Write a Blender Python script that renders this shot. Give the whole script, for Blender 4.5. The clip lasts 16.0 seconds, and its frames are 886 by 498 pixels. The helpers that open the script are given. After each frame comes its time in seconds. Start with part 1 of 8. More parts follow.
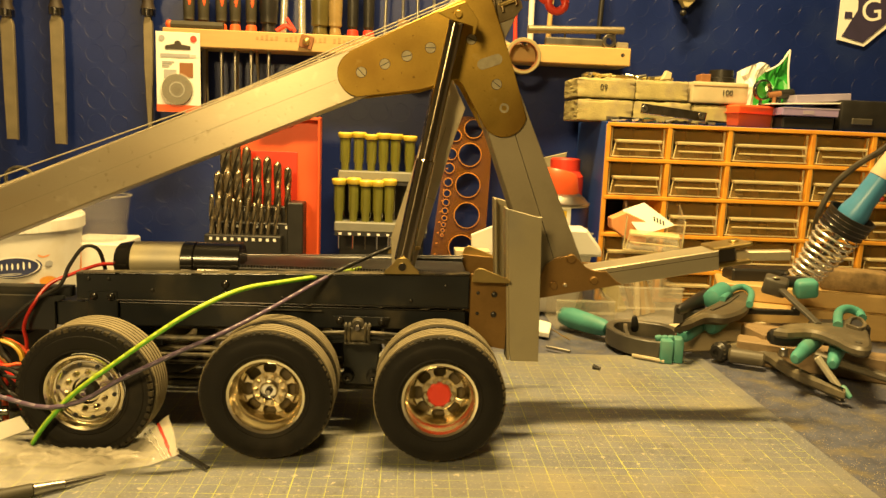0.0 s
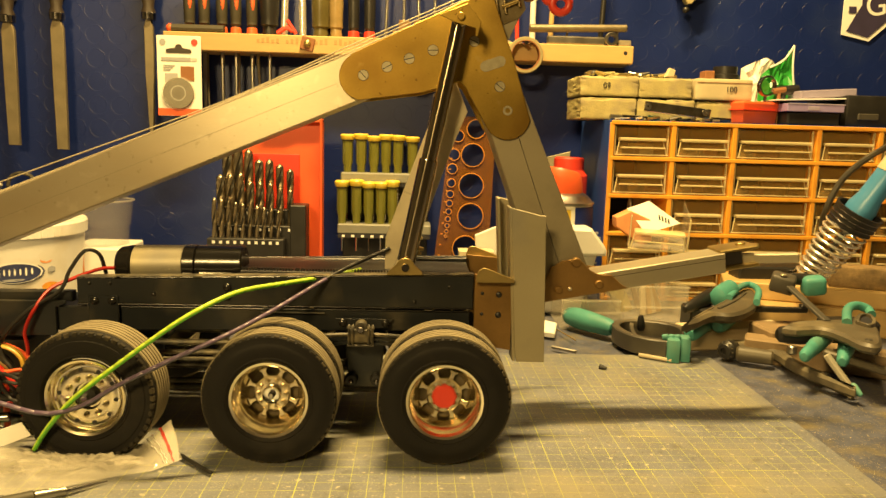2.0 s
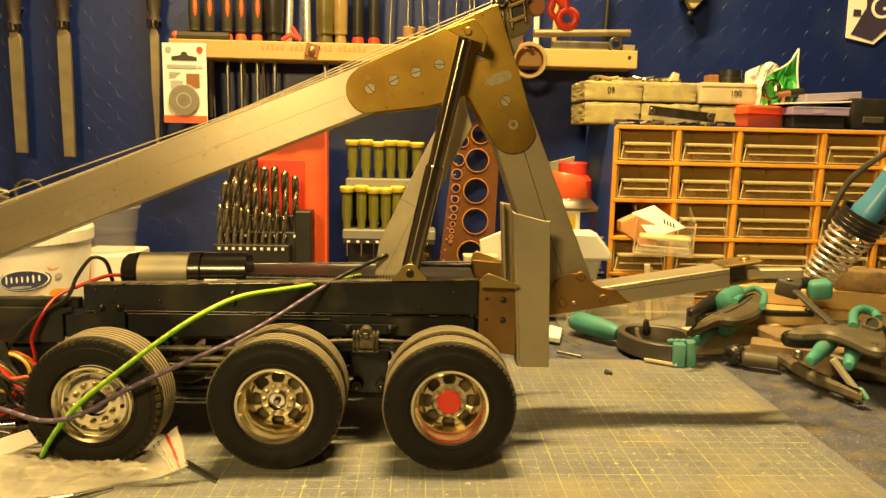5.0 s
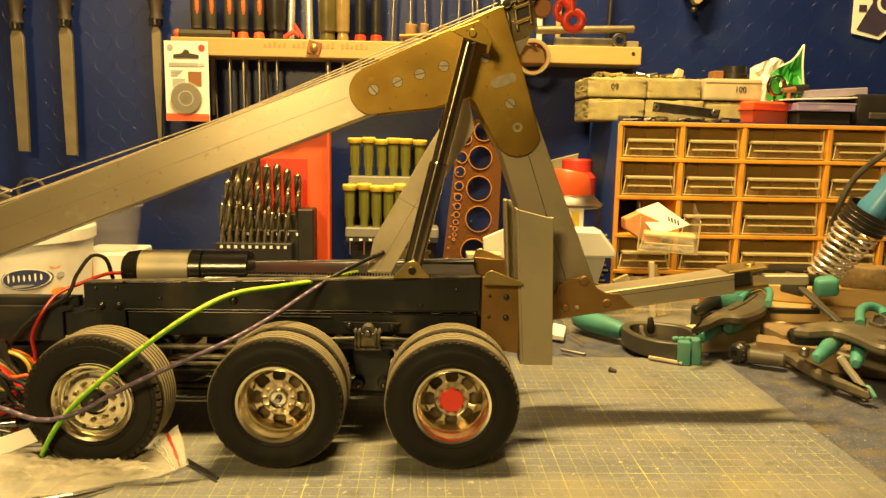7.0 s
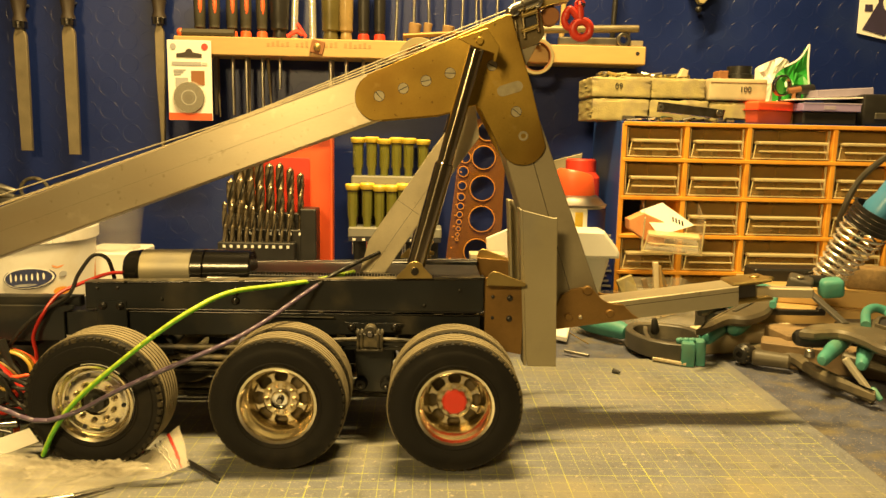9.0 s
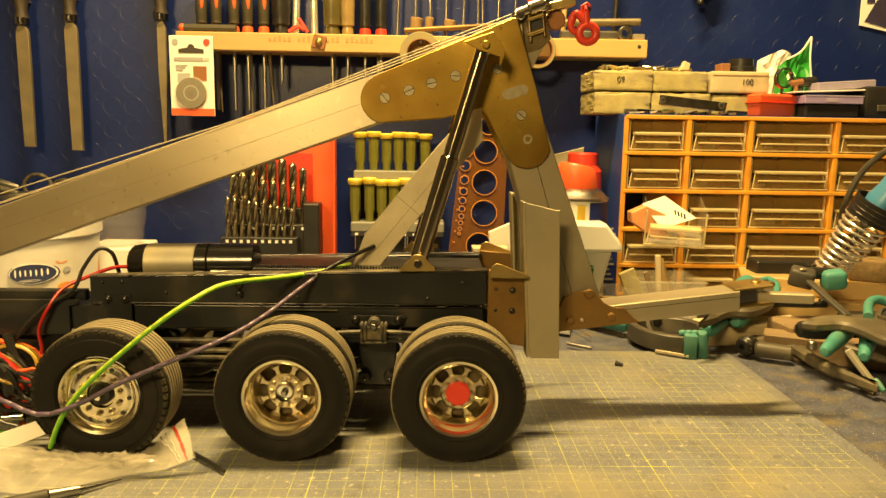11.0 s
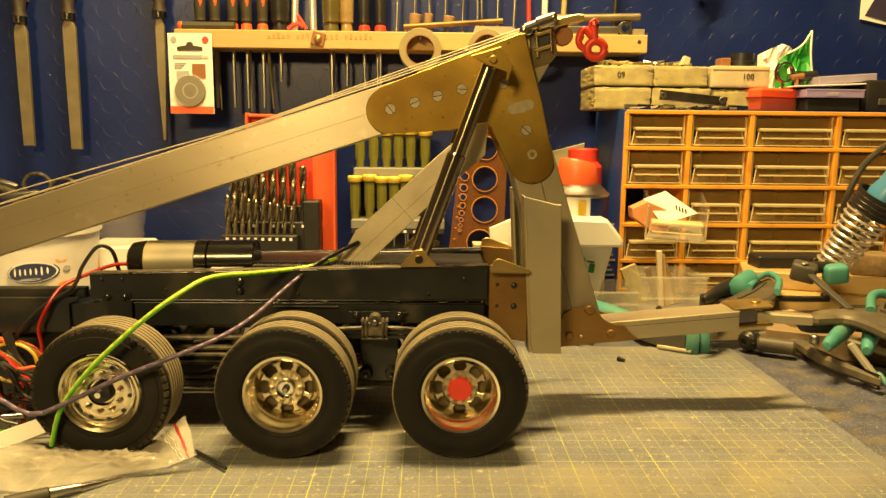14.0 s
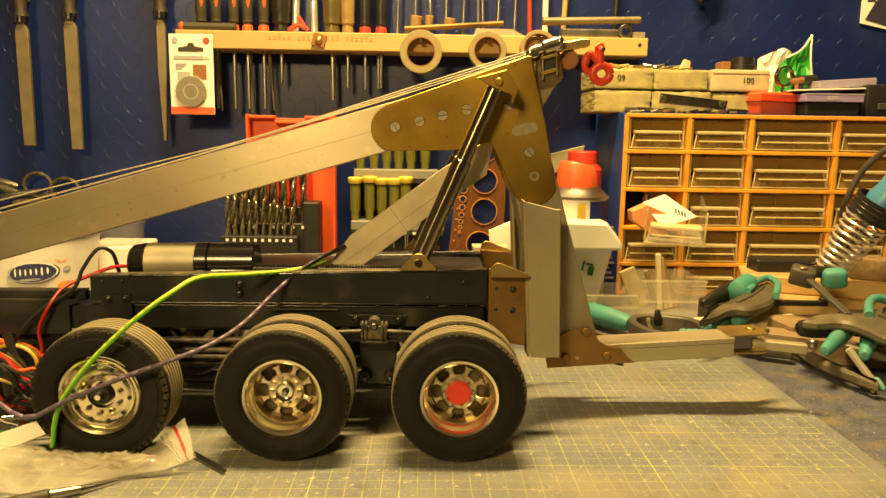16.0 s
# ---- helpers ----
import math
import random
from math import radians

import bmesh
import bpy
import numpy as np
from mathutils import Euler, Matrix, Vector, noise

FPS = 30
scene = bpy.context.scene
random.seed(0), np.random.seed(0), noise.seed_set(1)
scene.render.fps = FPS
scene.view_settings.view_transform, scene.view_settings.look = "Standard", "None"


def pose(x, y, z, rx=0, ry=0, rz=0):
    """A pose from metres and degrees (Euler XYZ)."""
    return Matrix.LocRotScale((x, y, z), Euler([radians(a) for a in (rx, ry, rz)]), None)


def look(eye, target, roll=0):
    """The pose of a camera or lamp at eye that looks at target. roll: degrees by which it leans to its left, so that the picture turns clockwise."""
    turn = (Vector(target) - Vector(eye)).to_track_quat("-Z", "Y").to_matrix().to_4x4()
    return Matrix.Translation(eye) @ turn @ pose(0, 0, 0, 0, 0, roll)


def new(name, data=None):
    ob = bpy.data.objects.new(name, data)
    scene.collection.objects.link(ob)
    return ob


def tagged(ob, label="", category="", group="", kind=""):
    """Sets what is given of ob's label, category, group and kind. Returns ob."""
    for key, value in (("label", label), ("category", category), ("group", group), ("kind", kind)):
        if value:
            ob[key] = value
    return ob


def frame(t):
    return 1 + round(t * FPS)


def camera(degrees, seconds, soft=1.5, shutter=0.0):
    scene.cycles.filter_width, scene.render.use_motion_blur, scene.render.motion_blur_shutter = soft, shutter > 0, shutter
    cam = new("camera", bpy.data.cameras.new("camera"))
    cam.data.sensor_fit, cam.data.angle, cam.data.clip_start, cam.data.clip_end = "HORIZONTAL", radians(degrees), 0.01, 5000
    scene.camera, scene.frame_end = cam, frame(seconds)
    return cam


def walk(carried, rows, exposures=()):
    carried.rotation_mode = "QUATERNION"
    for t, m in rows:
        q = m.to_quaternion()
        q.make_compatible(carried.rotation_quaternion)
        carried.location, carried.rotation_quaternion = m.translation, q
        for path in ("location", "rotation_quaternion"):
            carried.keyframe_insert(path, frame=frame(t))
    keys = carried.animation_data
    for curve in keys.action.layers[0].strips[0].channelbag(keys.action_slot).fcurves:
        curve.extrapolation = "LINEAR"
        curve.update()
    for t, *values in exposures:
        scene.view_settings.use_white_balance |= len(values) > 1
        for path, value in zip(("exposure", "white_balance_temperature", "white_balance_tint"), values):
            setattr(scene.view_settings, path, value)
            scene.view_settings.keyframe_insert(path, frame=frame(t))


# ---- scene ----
cam = camera(61.8, 16.0)

PATH = [
    (0, (-0.089, -0.424, 0.201), (0.009, 1.548, -0.114), 2.3),
    (0.5, (-0.09, -0.423, 0.2), (0.006, 1.55, -0.113), 2.2),
    (1, (-0.088, -0.422, 0.199), (0.001, 1.552, -0.114), 1.9),
    (1.5, (-0.087, -0.42, 0.198), (0.0, 1.554, -0.114), 1.7),
    (2, (-0.088, -0.419, 0.199), (-0.002, 1.555, -0.111), 1.6),
    (2.5, (-0.088, -0.42, 0.201), (-0.005, 1.555, -0.106), 1.4),
    (3, (-0.088, -0.421, 0.201), (-0.009, 1.554, -0.103), 1.6),
    (3.5, (-0.088, -0.421, 0.2), (-0.012, 1.555, -0.101), 1.4),
    (4, (-0.088, -0.422, 0.2), (-0.013, 1.554, -0.098), 1.3),
    (6.5, (-0.086, -0.416, 0.199), (-0.024, 1.561, -0.1), 1.2),
    (7, (-0.086, -0.416, 0.198), (-0.026, 1.56, -0.103), 1.1),
    (7.5, (-0.085, -0.414, 0.197), (-0.027, 1.562, -0.103), 0.9),
    (8, (-0.085, -0.414, 0.196), (-0.028, 1.562, -0.104), 0.9),
    (8.5, (-0.085, -0.415, 0.198), (-0.03, 1.562, -0.102), 1.1),
    (9, (-0.086, -0.413, 0.198), (-0.034, 1.563, -0.104), 1.2),
    (11.5, (-0.087, -0.415, 0.196), (-0.041, 1.559, -0.118), 0.9),
    (12, (-0.088, -0.414, 0.197), (-0.04, 1.561, -0.117), 1.0),
    (12.5, (-0.088, -0.413, 0.196), (-0.043, 1.561, -0.119), 0.9),
    (13, (-0.088, -0.413, 0.195), (-0.044, 1.561, -0.123), 0.9),
    (13.5, (-0.086, -0.412, 0.194), (-0.043, 1.562, -0.125), 0.6),
    (14, (-0.087, -0.413, 0.194), (-0.041, 1.561, -0.124), 0.6),
    (14.5, (-0.086, -0.414, 0.195), (-0.038, 1.56, -0.124), 0.7),
    (15, (-0.087, -0.412, 0.196), (-0.036, 1.562, -0.122), 0.7),
    (15.5, (-0.086, -0.415, 0.198), (-0.036, 1.559, -0.121), 0.9),
    (16, (-0.087, -0.414, 0.197), (-0.04, 1.56, -0.122), 0.9),
]
walk(cam, [(t, look(eye, target, roll)) for t, eye, target, roll in PATH])

# ---- light ----
world = bpy.data.worlds.new("room_air")
scene.world = world
world.use_nodes = True
world.node_tree.nodes["Background"].inputs[0].default_value = (1.0, 0.66, 0.2, 1)
world.node_tree.nodes["Background"].inputs[1].default_value = 0.10


def area_lamp(name, eye, target, w, h, power, color):
    data = bpy.data.lights.new(name, "AREA")
    data.shape, data.size, data.size_y, data.energy, data.color = "RECTANGLE", w, h, power, color
    ob = new(name, data)
    ob.matrix_world = look(eye, target)
    return ob


area_lamp("bench_lamp", (-0.08, 0.14, 1.12), (-0.10, 0.22, 0.05), 0.45, 0.03, 38.0, (1.0, 0.68, 0.245))
area_lamp("room_lamp", (-0.56, -1.15, 0.78), (-0.05, 0.3, 0.15), 0.30, 0.16, 18.5, (1.0, 0.68, 0.245))
scene.view_settings.exposure = 0.0


# ---- mesh helpers ----
ORG = {}


def thing(name, loc, label, category, group="", kind=""):
    ob = new(name)
    ob.location = loc
    ob.empty_display_size = 0.01
    ORG[ob] = Vector(loc)
    return tagged(ob, label, category, group, kind)


def part(name, bm, material, parent=None, label="", smooth=True):
    """One mesh from world coordinates, under a thing or a part."""
    org = ORG[parent] if parent else Vector((0, 0, 0))
    bm.transform(Matrix.Translation(-org))
    me = bpy.data.meshes.new(name)
    bm.to_mesh(me)
    bm.free()
    if smooth:
        me.shade_smooth()
        me.set_sharp_from_angle(angle=radians(34))
    me.materials.append(material)
    ob = new(name, me)
    if parent:
        ob.parent = parent
    ORG[ob] = org
    return tagged(ob, label)


def solo(name, bm, material, loc, label, category, group="", kind="", smooth=True):
    """A thing that is one mesh, with its origin at loc."""
    bm.transform(Matrix.Translation(-Vector(loc)))
    me = bpy.data.meshes.new(name)
    bm.to_mesh(me)
    bm.free()
    if smooth:
        me.shade_smooth()
        me.set_sharp_from_angle(angle=radians(34))
    me.materials.append(material)
    ob = new(name, me)
    ob.location = loc
    ORG[ob] = Vector(loc)
    return tagged(ob, label, category, group, kind)


def B():
    return bmesh.new()


def put(bm, tmp, m=None):
    if m is not None:
        tmp.transform(m)
    me = bpy.data.meshes.new("tmp")
    tmp.to_mesh(me)
    tmp.free()
    bm.from_mesh(me)
    bpy.data.meshes.remove(me)
    return bm


def box(bm, x0, x1, y0, y1, z0, z1, bev=0.0, m=None, seg=1):
    t = bmesh.new()
    bmesh.ops.create_cube(t, size=1)
    t.transform(Matrix.Translation(((x0 + x1) / 2, (y0 + y1) / 2, (z0 + z1) / 2)) @ Matrix.Diagonal((abs(x1 - x0), abs(y1 - y0), abs(z1 - z0), 1)))
    if bev:
        bmesh.ops.bevel(t, geom=t.edges[:], offset=bev, segments=seg, affect="EDGES", profile=0.5)
    return put(bm, t, m)


def prism(bm, pts, y0, y1, bev=0.0, m=None):
    """A plate with the outline pts in x and z, from y0 to y1."""
    t = bmesh.new()
    a = [t.verts.new((x, y0, z)) for x, z in pts]
    b = [t.verts.new((x, y1, z)) for x, z in pts]
    t.faces.new(a)
    t.faces.new(b[::-1])
    n = len(pts)
    for i in range(n):
        t.faces.new((a[i], b[i], b[(i + 1) % n], a[(i + 1) % n]))
    bmesh.ops.recalc_face_normals(t, faces=t.faces)
    if bev:
        es = [e for e in t.edges if abs(e.verts[0].co.y - e.verts[1].co.y) < 1e-6]
        bmesh.ops.bevel(t, geom=es, offset=bev, segments=1, affect="EDGES")
    return put(bm, t, m)


def lathe(bm, prof, seg=32, m=None, closed=False):
    """Turns (radius, height) pairs about z."""
    t = bmesh.new()
    rings = []
    for r, h in prof:
        if r < 1e-6:
            rings.append([t.verts.new((0, 0, h))])
        else:
            rings.append([t.verts.new((r * math.cos(2 * math.pi * i / seg), r * math.sin(2 * math.pi * i / seg), h)) for i in range(seg)])
    pairs = list(zip(rings, rings[1:])) + ([(rings[-1], rings[0])] if closed else [])
    for a, b in pairs:
        for i in range(seg):
            j = (i + 1) % seg
            if len(a) == 1 and len(b) == 1:
                continue
            if len(a) == 1:
                t.faces.new((a[0], b[j], b[i]))
            elif len(b) == 1:
                t.faces.new((a[i], a[j], b[0]))
            else:
                t.faces.new((a[i], a[j], b[j], b[i]))
    bmesh.ops.recalc_face_normals(t, faces=t.faces)
    return put(bm, t, m)


def along(p0, p1):
    """The pose whose z runs from p0 to p1."""
    d = Vector(p1) - Vector(p0)
    return Matrix.Translation(p0) @ d.to_track_quat("Z", "Y").to_matrix().to_4x4()


def rod(bm, p0, p1, r0, r1=None, seg=14, bev=0.0):
    r1 = r0 if r1 is None else r1
    h = (Vector(p1) - Vector(p0)).length
    b = min(bev, h / 3)
    prof = [(0, 0), (r0 - b, 0), (r0, b), (r1, h - b), (r1 - b, h), (0, h)] if b else [(0, 0), (r0, 0), (r1, h), (0, h)]
    return lathe(bm, prof, seg, along(p0, p1))


def ring(bm, c, axis, r_in, r_out, h, seg=28, bev=0.0005):
    prof = [(r_in, 0), (r_out - bev, 0), (r_out, bev), (r_out, h - bev), (r_out - bev, h), (r_in, h)]
    return lathe(bm, prof, seg, along(c, Vector(c) + Vector(axis)), closed=True)


def ball(bm, c, r, sx=1, sy=1, sz=1, seg=14, m=None):
    t = bmesh.new()
    bmesh.ops.create_uvsphere(t, u_segments=seg, v_segments=max(6, seg // 2), radius=r)
    t.transform(Matrix.Translation(c) @ (m or Matrix.Identity(4)) @ Matrix.Diagonal((sx, sy, sz, 1)))
    return put(bm, t)


def spline(pts, n=8):
    """A smooth line through pts."""
    P = [Vector(p) for p in pts]
    P = [2 * P[0] - P[1]] + P + [2 * P[-1] - P[-2]]
    out = []
    for i in range(1, len(P) - 2):
        a, b, c, d = P[i - 1:i + 3]
        for k in range(n):
            u = k / n
            out.append(0.5 * (2 * b + (c - a) * u + (2 * a - 5 * b + 4 * c - d) * u * u + (3 * b - a - 3 * c + d) * u ** 3))
    return out + [P[-2]]


def tube(bm, pts, r, seg=8, smooth=8):
    L = spline(pts, smooth) if smooth else [Vector(p) for p in pts]
    t = bmesh.new()
    rings = []
    up = Vector((0.13, 0.31, 0.94))
    for i, p in enumerate(L):
        d = (L[min(i + 1, len(L) - 1)] - L[max(i - 1, 0)]).normalized()
        u = d.cross(up)
        if u.length < 1e-4:
            u = d.cross(Vector((1, 0, 0)))
        u.normalize()
        v = d.cross(u)
        up = u.cross(d) if u.cross(d).length > 0 else up
        rings.append([t.verts.new(p + r * (math.cos(2 * math.pi * k / seg) * u + math.sin(2 * math.pi * k / seg) * v)) for k in range(seg)])
    for a, b in zip(rings, rings[1:]):
        for k in range(seg):
            t.faces.new((a[k], a[(k + 1) % seg], b[(k + 1) % seg], b[k]))
    t.faces.new(rings[0])
    t.faces.new(rings[-1][::-1])
    bmesh.ops.recalc_face_normals(t, faces=t.faces)
    return put(bm, t)


def blob(bm, p0, p1, r0, r1, squash=0.8, bulge=1.15, seg=16):
    """A rounded grip from p0 to p1."""
    h = (Vector(p1) - Vector(p0)).length
    prof = [(0, 0), (r0 * 0.6, h * 0.01), (r0 * 0.95, h * 0.07), (r0 * bulge, h * 0.25), ((r0 + r1) / 2 * bulge, h * 0.55), (r1, h * 0.88), (r1 * 0.75, h * 0.97), (0, h)]
    return lathe(bm, prof, seg, along(p0, p1) @ Matrix.Diagonal((squash, 1, 1, 1)))


def spin(c, axis, deg):
    """A turn by deg about the axis through c."""
    return Matrix.Translation(c) @ Matrix.Rotation(radians(deg), 4, axis) @ Matrix.Translation(-Vector(c))


# ---- materials ----
def mat(name, color, rough=0.5, metal=0.0, vary=0.15, scale=60, fine=600, bump=0.1, alpha=None, trans=0.0, dirt=None, dirt_amt=0.3, stretch=(1, 1, 1), coat=0.0, spec=0.5, rand=0.0):
    m = bpy.data.materials.new(name)
    m.use_nodes = True
    nt = m.node_tree
    N, L = nt.nodes, nt.links
    bs = N["Principled BSDF"]
    bs.inputs["Metallic"].default_value = metal
    bs.inputs["Coat Weight"].default_value = coat
    bs.inputs["Specular IOR Level"].default_value = spec
    bs.inputs["Transmission Weight"].default_value = trans
    co = N.new("ShaderNodeTexCoord")
    mp = N.new("ShaderNodeMapping")
    mp.inputs["Scale"].default_value = stretch
    L.new(co.outputs["Object"], mp.inputs[0])

    def noisy(s, detail):
        n = N.new("ShaderNodeTexNoise")
        n.inputs["Scale"].default_value, n.inputs["Detail"].default_value = s, detail
        L.new(mp.outputs[0], n.inputs["Vector"])
        return n.outputs["Fac"]
    big, small = noisy(scale, 4), noisy(fine, 3)
    mix = N.new("ShaderNodeMix")
    mix.data_type = "RGBA"
    c = Vector(color)
    mix.inputs["A"].default_value = (*[min(1, v * (1 - vary)) for v in c], 1)
    mix.inputs["B"].default_value = (*[min(1, v * (1 + vary)) for v in c], 1)
    add = N.new("ShaderNodeMath")
    add.operation = "MULTIPLY_ADD"
    L.new(small, add.inputs[0])
    add.inputs[1].default_value = 0.45
    sub = N.new("ShaderNodeMath")
    sub.operation = "MULTIPLY_ADD"
    L.new(big, sub.inputs[0])
    sub.inputs[1].default_value, sub.inputs[2].default_value = 1.6, -0.55
    L.new(sub.outputs[0], add.inputs[2])
    if rand:
        oi = N.new("ShaderNodeObjectInfo")
        rr = N.new("ShaderNodeMath")
        rr.operation = "MULTIPLY_ADD"
        L.new(oi.outputs["Random"], rr.inputs[0])
        rr.inputs[1].default_value = rand
        L.new(add.outputs[0], rr.inputs[2])
        add = rr
    L.new(add.outputs[0], mix.inputs["Factor"])
    col = mix.outputs["Result"]
    if dirt:
        dn = noisy(scale * 0.6, 6)
        ramp = N.new("ShaderNodeMapRange")
        ramp.inputs[1].default_value, ramp.inputs[2].default_value = 0.62 - 0.3 * dirt_amt, 0.72
        L.new(dn, ramp.inputs[0])
        dm = N.new("ShaderNodeMix")
        dm.data_type = "RGBA"
        dm.inputs["B"].default_value = (*dirt, 1)
        L.new(col, dm.inputs["A"])
        L.new(ramp.outputs[0], dm.inputs["Factor"])
        col = dm.outputs["Result"]
    L.new(col, bs.inputs["Base Color"])
    rg = N.new("ShaderNodeMapRange")
    rg.inputs[3].default_value, rg.inputs[4].default_value = max(0.02, rough * 0.75), min(1, rough * 1.25)
    L.new(big, rg.inputs[0])
    L.new(rg.outputs[0], bs.inputs["Roughness"])
    if bump:
        bp = N.new("ShaderNodeBump")
        bp.inputs["Strength"].default_value, bp.inputs["Distance"].default_value = bump, 0.0004
        L.new(small, bp.inputs["Height"])
        L.new(bp.outputs[0], bs.inputs["Normal"])
    if alpha is not None:
        bs.inputs["Alpha"].default_value = alpha
    return m


def math_node(nt, op, a, b=None, c=None):
    n = nt.nodes.new("ShaderNodeMath")
    n.operation = op
    for i, v in enumerate((a, b, c)):
        if v is None:
            continue
        if isinstance(v, (int, float)):
            n.inputs[i].default_value = v
        else:
            nt.links.new(v, n.inputs[i])
    return n.outputs[0]


def brushed(m, amount, direction):
    """Stretches the gloss of a metal along one direction, as grinding marks do."""
    nt = m.node_tree
    bs = nt.nodes["Principled BSDF"]
    v = nt.nodes.new("ShaderNodeCombineXYZ")
    for i in range(3):
        v.inputs[i].default_value = direction[i]
    bs.inputs["Anisotropic"].default_value = amount
    nt.links.new(v.outputs[0], bs.inputs["Tangent"])
    return m


def spotted(m, color, scale, low, high, amount):
    """Small spots of rust, dust or wear over the base colour."""
    nt = m.node_tree
    bs = nt.nodes["Principled BSDF"]
    base = bs.inputs["Base Color"].links[0].from_socket
    co = nt.nodes.new("ShaderNodeTexCoord")
    nn = nt.nodes.new("ShaderNodeTexNoise")
    nn.inputs["Scale"].default_value, nn.inputs["Detail"].default_value = scale, 3
    nt.links.new(co.outputs["Object"], nn.inputs["Vector"])
    mr = nt.nodes.new("ShaderNodeMapRange")
    mr.inputs[1].default_value, mr.inputs[2].default_value, mr.inputs[4].default_value = low, high, amount
    nt.links.new(nn.outputs["Fac"], mr.inputs[0])
    mm = nt.nodes.new("ShaderNodeMix")
    mm.data_type = "RGBA"
    mm.inputs["B"].default_value = (*color, 1)
    nt.links.new(base, mm.inputs["A"])
    nt.links.new(mr.outputs[0], mm.inputs["Factor"])
    nt.links.new(mm.outputs["Result"], bs.inputs["Base Color"])
    return m


def cutting_mat_material():
    """Grey-blue mat, worn yellow lines every 10 mm and bolder ones every 50 mm, sawdust."""
    m = mat("cutting_mat_vinyl", (0.150, 0.160, 0.183), 0.5, 0, 0.22, 22, 420, 0.15, dirt=(0.215, 0.215, 0.19), dirt_amt=0.35)
    nt = m.node_tree
    bs = nt.nodes["Principled BSDF"]
    base = bs.inputs["Base Color"].links[0].from_socket
    sep = nt.nodes.new("ShaderNodeSeparateXYZ")
    co = nt.nodes.new("ShaderNodeTexCoord")
    nt.links.new(co.outputs["Object"], sep.inputs[0])
    lines = None
    for ax in (0, 1):
        for step, w in ((0.01, 0.00021), (0.05, 0.00030)):
            f = math_node(nt, "PINGPONG", sep.outputs[ax], step / 2)
            on = math_node(nt, "LESS_THAN", f, w)
            if step == 0.01:
                on = math_node(nt, "MULTIPLY", on, 0.80)
            lines = on if lines is None else math_node(nt, "MAXIMUM", lines, on)
    wear = nt.nodes.new("ShaderNodeTexNoise")
    wear.inputs["Scale"].default_value, wear.inputs["Detail"].default_value = 30, 8
    nt.links.new(co.outputs["Object"], wear.inputs["Vector"])
    wr = nt.nodes.new("ShaderNodeMapRange")
    wr.inputs[1].default_value, wr.inputs[2].default_value = 0.40, 0.62
    nt.links.new(wear.outputs["Fac"], wr.inputs[0])
    # plain border without lines
    inside = math_node(nt, "MULTIPLY", math_node(nt, "LESS_THAN", sep.outputs[0], 0.1804), math_node(nt, "LESS_THAN", sep.outputs[1], 0.2304))
    lines = math_node(nt, "MULTIPLY", lines, inside)
    fac = math_node(nt, "MULTIPLY", lines, math_node(nt, "MULTIPLY_ADD", wr.outputs[0], 0.58, 0.32))
    mx = nt.nodes.new("ShaderNodeMix")
    mx.data_type = "RGBA"
    mx.inputs["B"].default_value = (0.52, 0.55, 0.05, 1)
    nt.links.new(base, mx.inputs["A"])
    nt.links.new(fac, mx.inputs["Factor"])
    # grime: fine pale speckle, broad smears and thin knife scratches
    out = mx.outputs["Result"]
    for sc, st, lo, hi, col, amt in ((700, (1, 1, 1), 0.58, 0.70, (0.44, 0.39, 0.24), 0.6), (210, (1, 1, 1), 0.63, 0.69, (0.50, 0.45, 0.30), 0.65), (95, (1, 1, 1), 0.60, 0.70, (0.075, 0.075, 0.075), 0.45), (9, (1, 2.2, 1), 0.44, 0.72, (0.27, 0.245, 0.165), 0.45), (3.5, (1, 1, 1), 0.45, 0.62, (0.11, 0.105, 0.095), 0.35), (14, (1, 1, 1), 0.53, 0.74, (0.30, 0.26, 0.15), 0.35), (60, (0.06, 1, 1), 0.64, 0.70, (0.30, 0.29, 0.24), 0.4), (45, (1, 0.08, 1), 0.66, 0.71, (0.10, 0.10, 0.11), 0.4), (260, (1, 1, 1), 0.62, 0.70, (0.07, 0.065, 0.06), 0.4)):
        mp = nt.nodes.new("ShaderNodeMapping")
        mp.inputs["Scale"].default_value = st
        mp.inputs["Rotation"].default_value = (0, 0, 0.35 * sc % 1.0 if st != (1, 1, 1) else 0)
        nt.links.new(co.outputs["Object"], mp.inputs[0])
        nn = nt.nodes.new("ShaderNodeTexNoise")
        nn.inputs["Scale"].default_value, nn.inputs["Detail"].default_value = sc, 5
        nt.links.new(mp.outputs[0], nn.inputs["Vector"])
        mr = nt.nodes.new("ShaderNodeMapRange")
        mr.inputs[1].default_value, mr.inputs[2].default_value, mr.inputs[4].default_value = lo, hi, amt
        nt.links.new(nn.outputs["Fac"], mr.inputs[0])
        mm = nt.nodes.new("ShaderNodeMix")
        mm.data_type = "RGBA"
        mm.inputs["B"].default_value = (*col, 1)
        nt.links.new(out, mm.inputs["A"])
        nt.links.new(mr.outputs[0], mm.inputs["Factor"])
        out = mm.outputs["Result"]
    nt.links.new(out, bs.inputs["Base Color"])
    return m


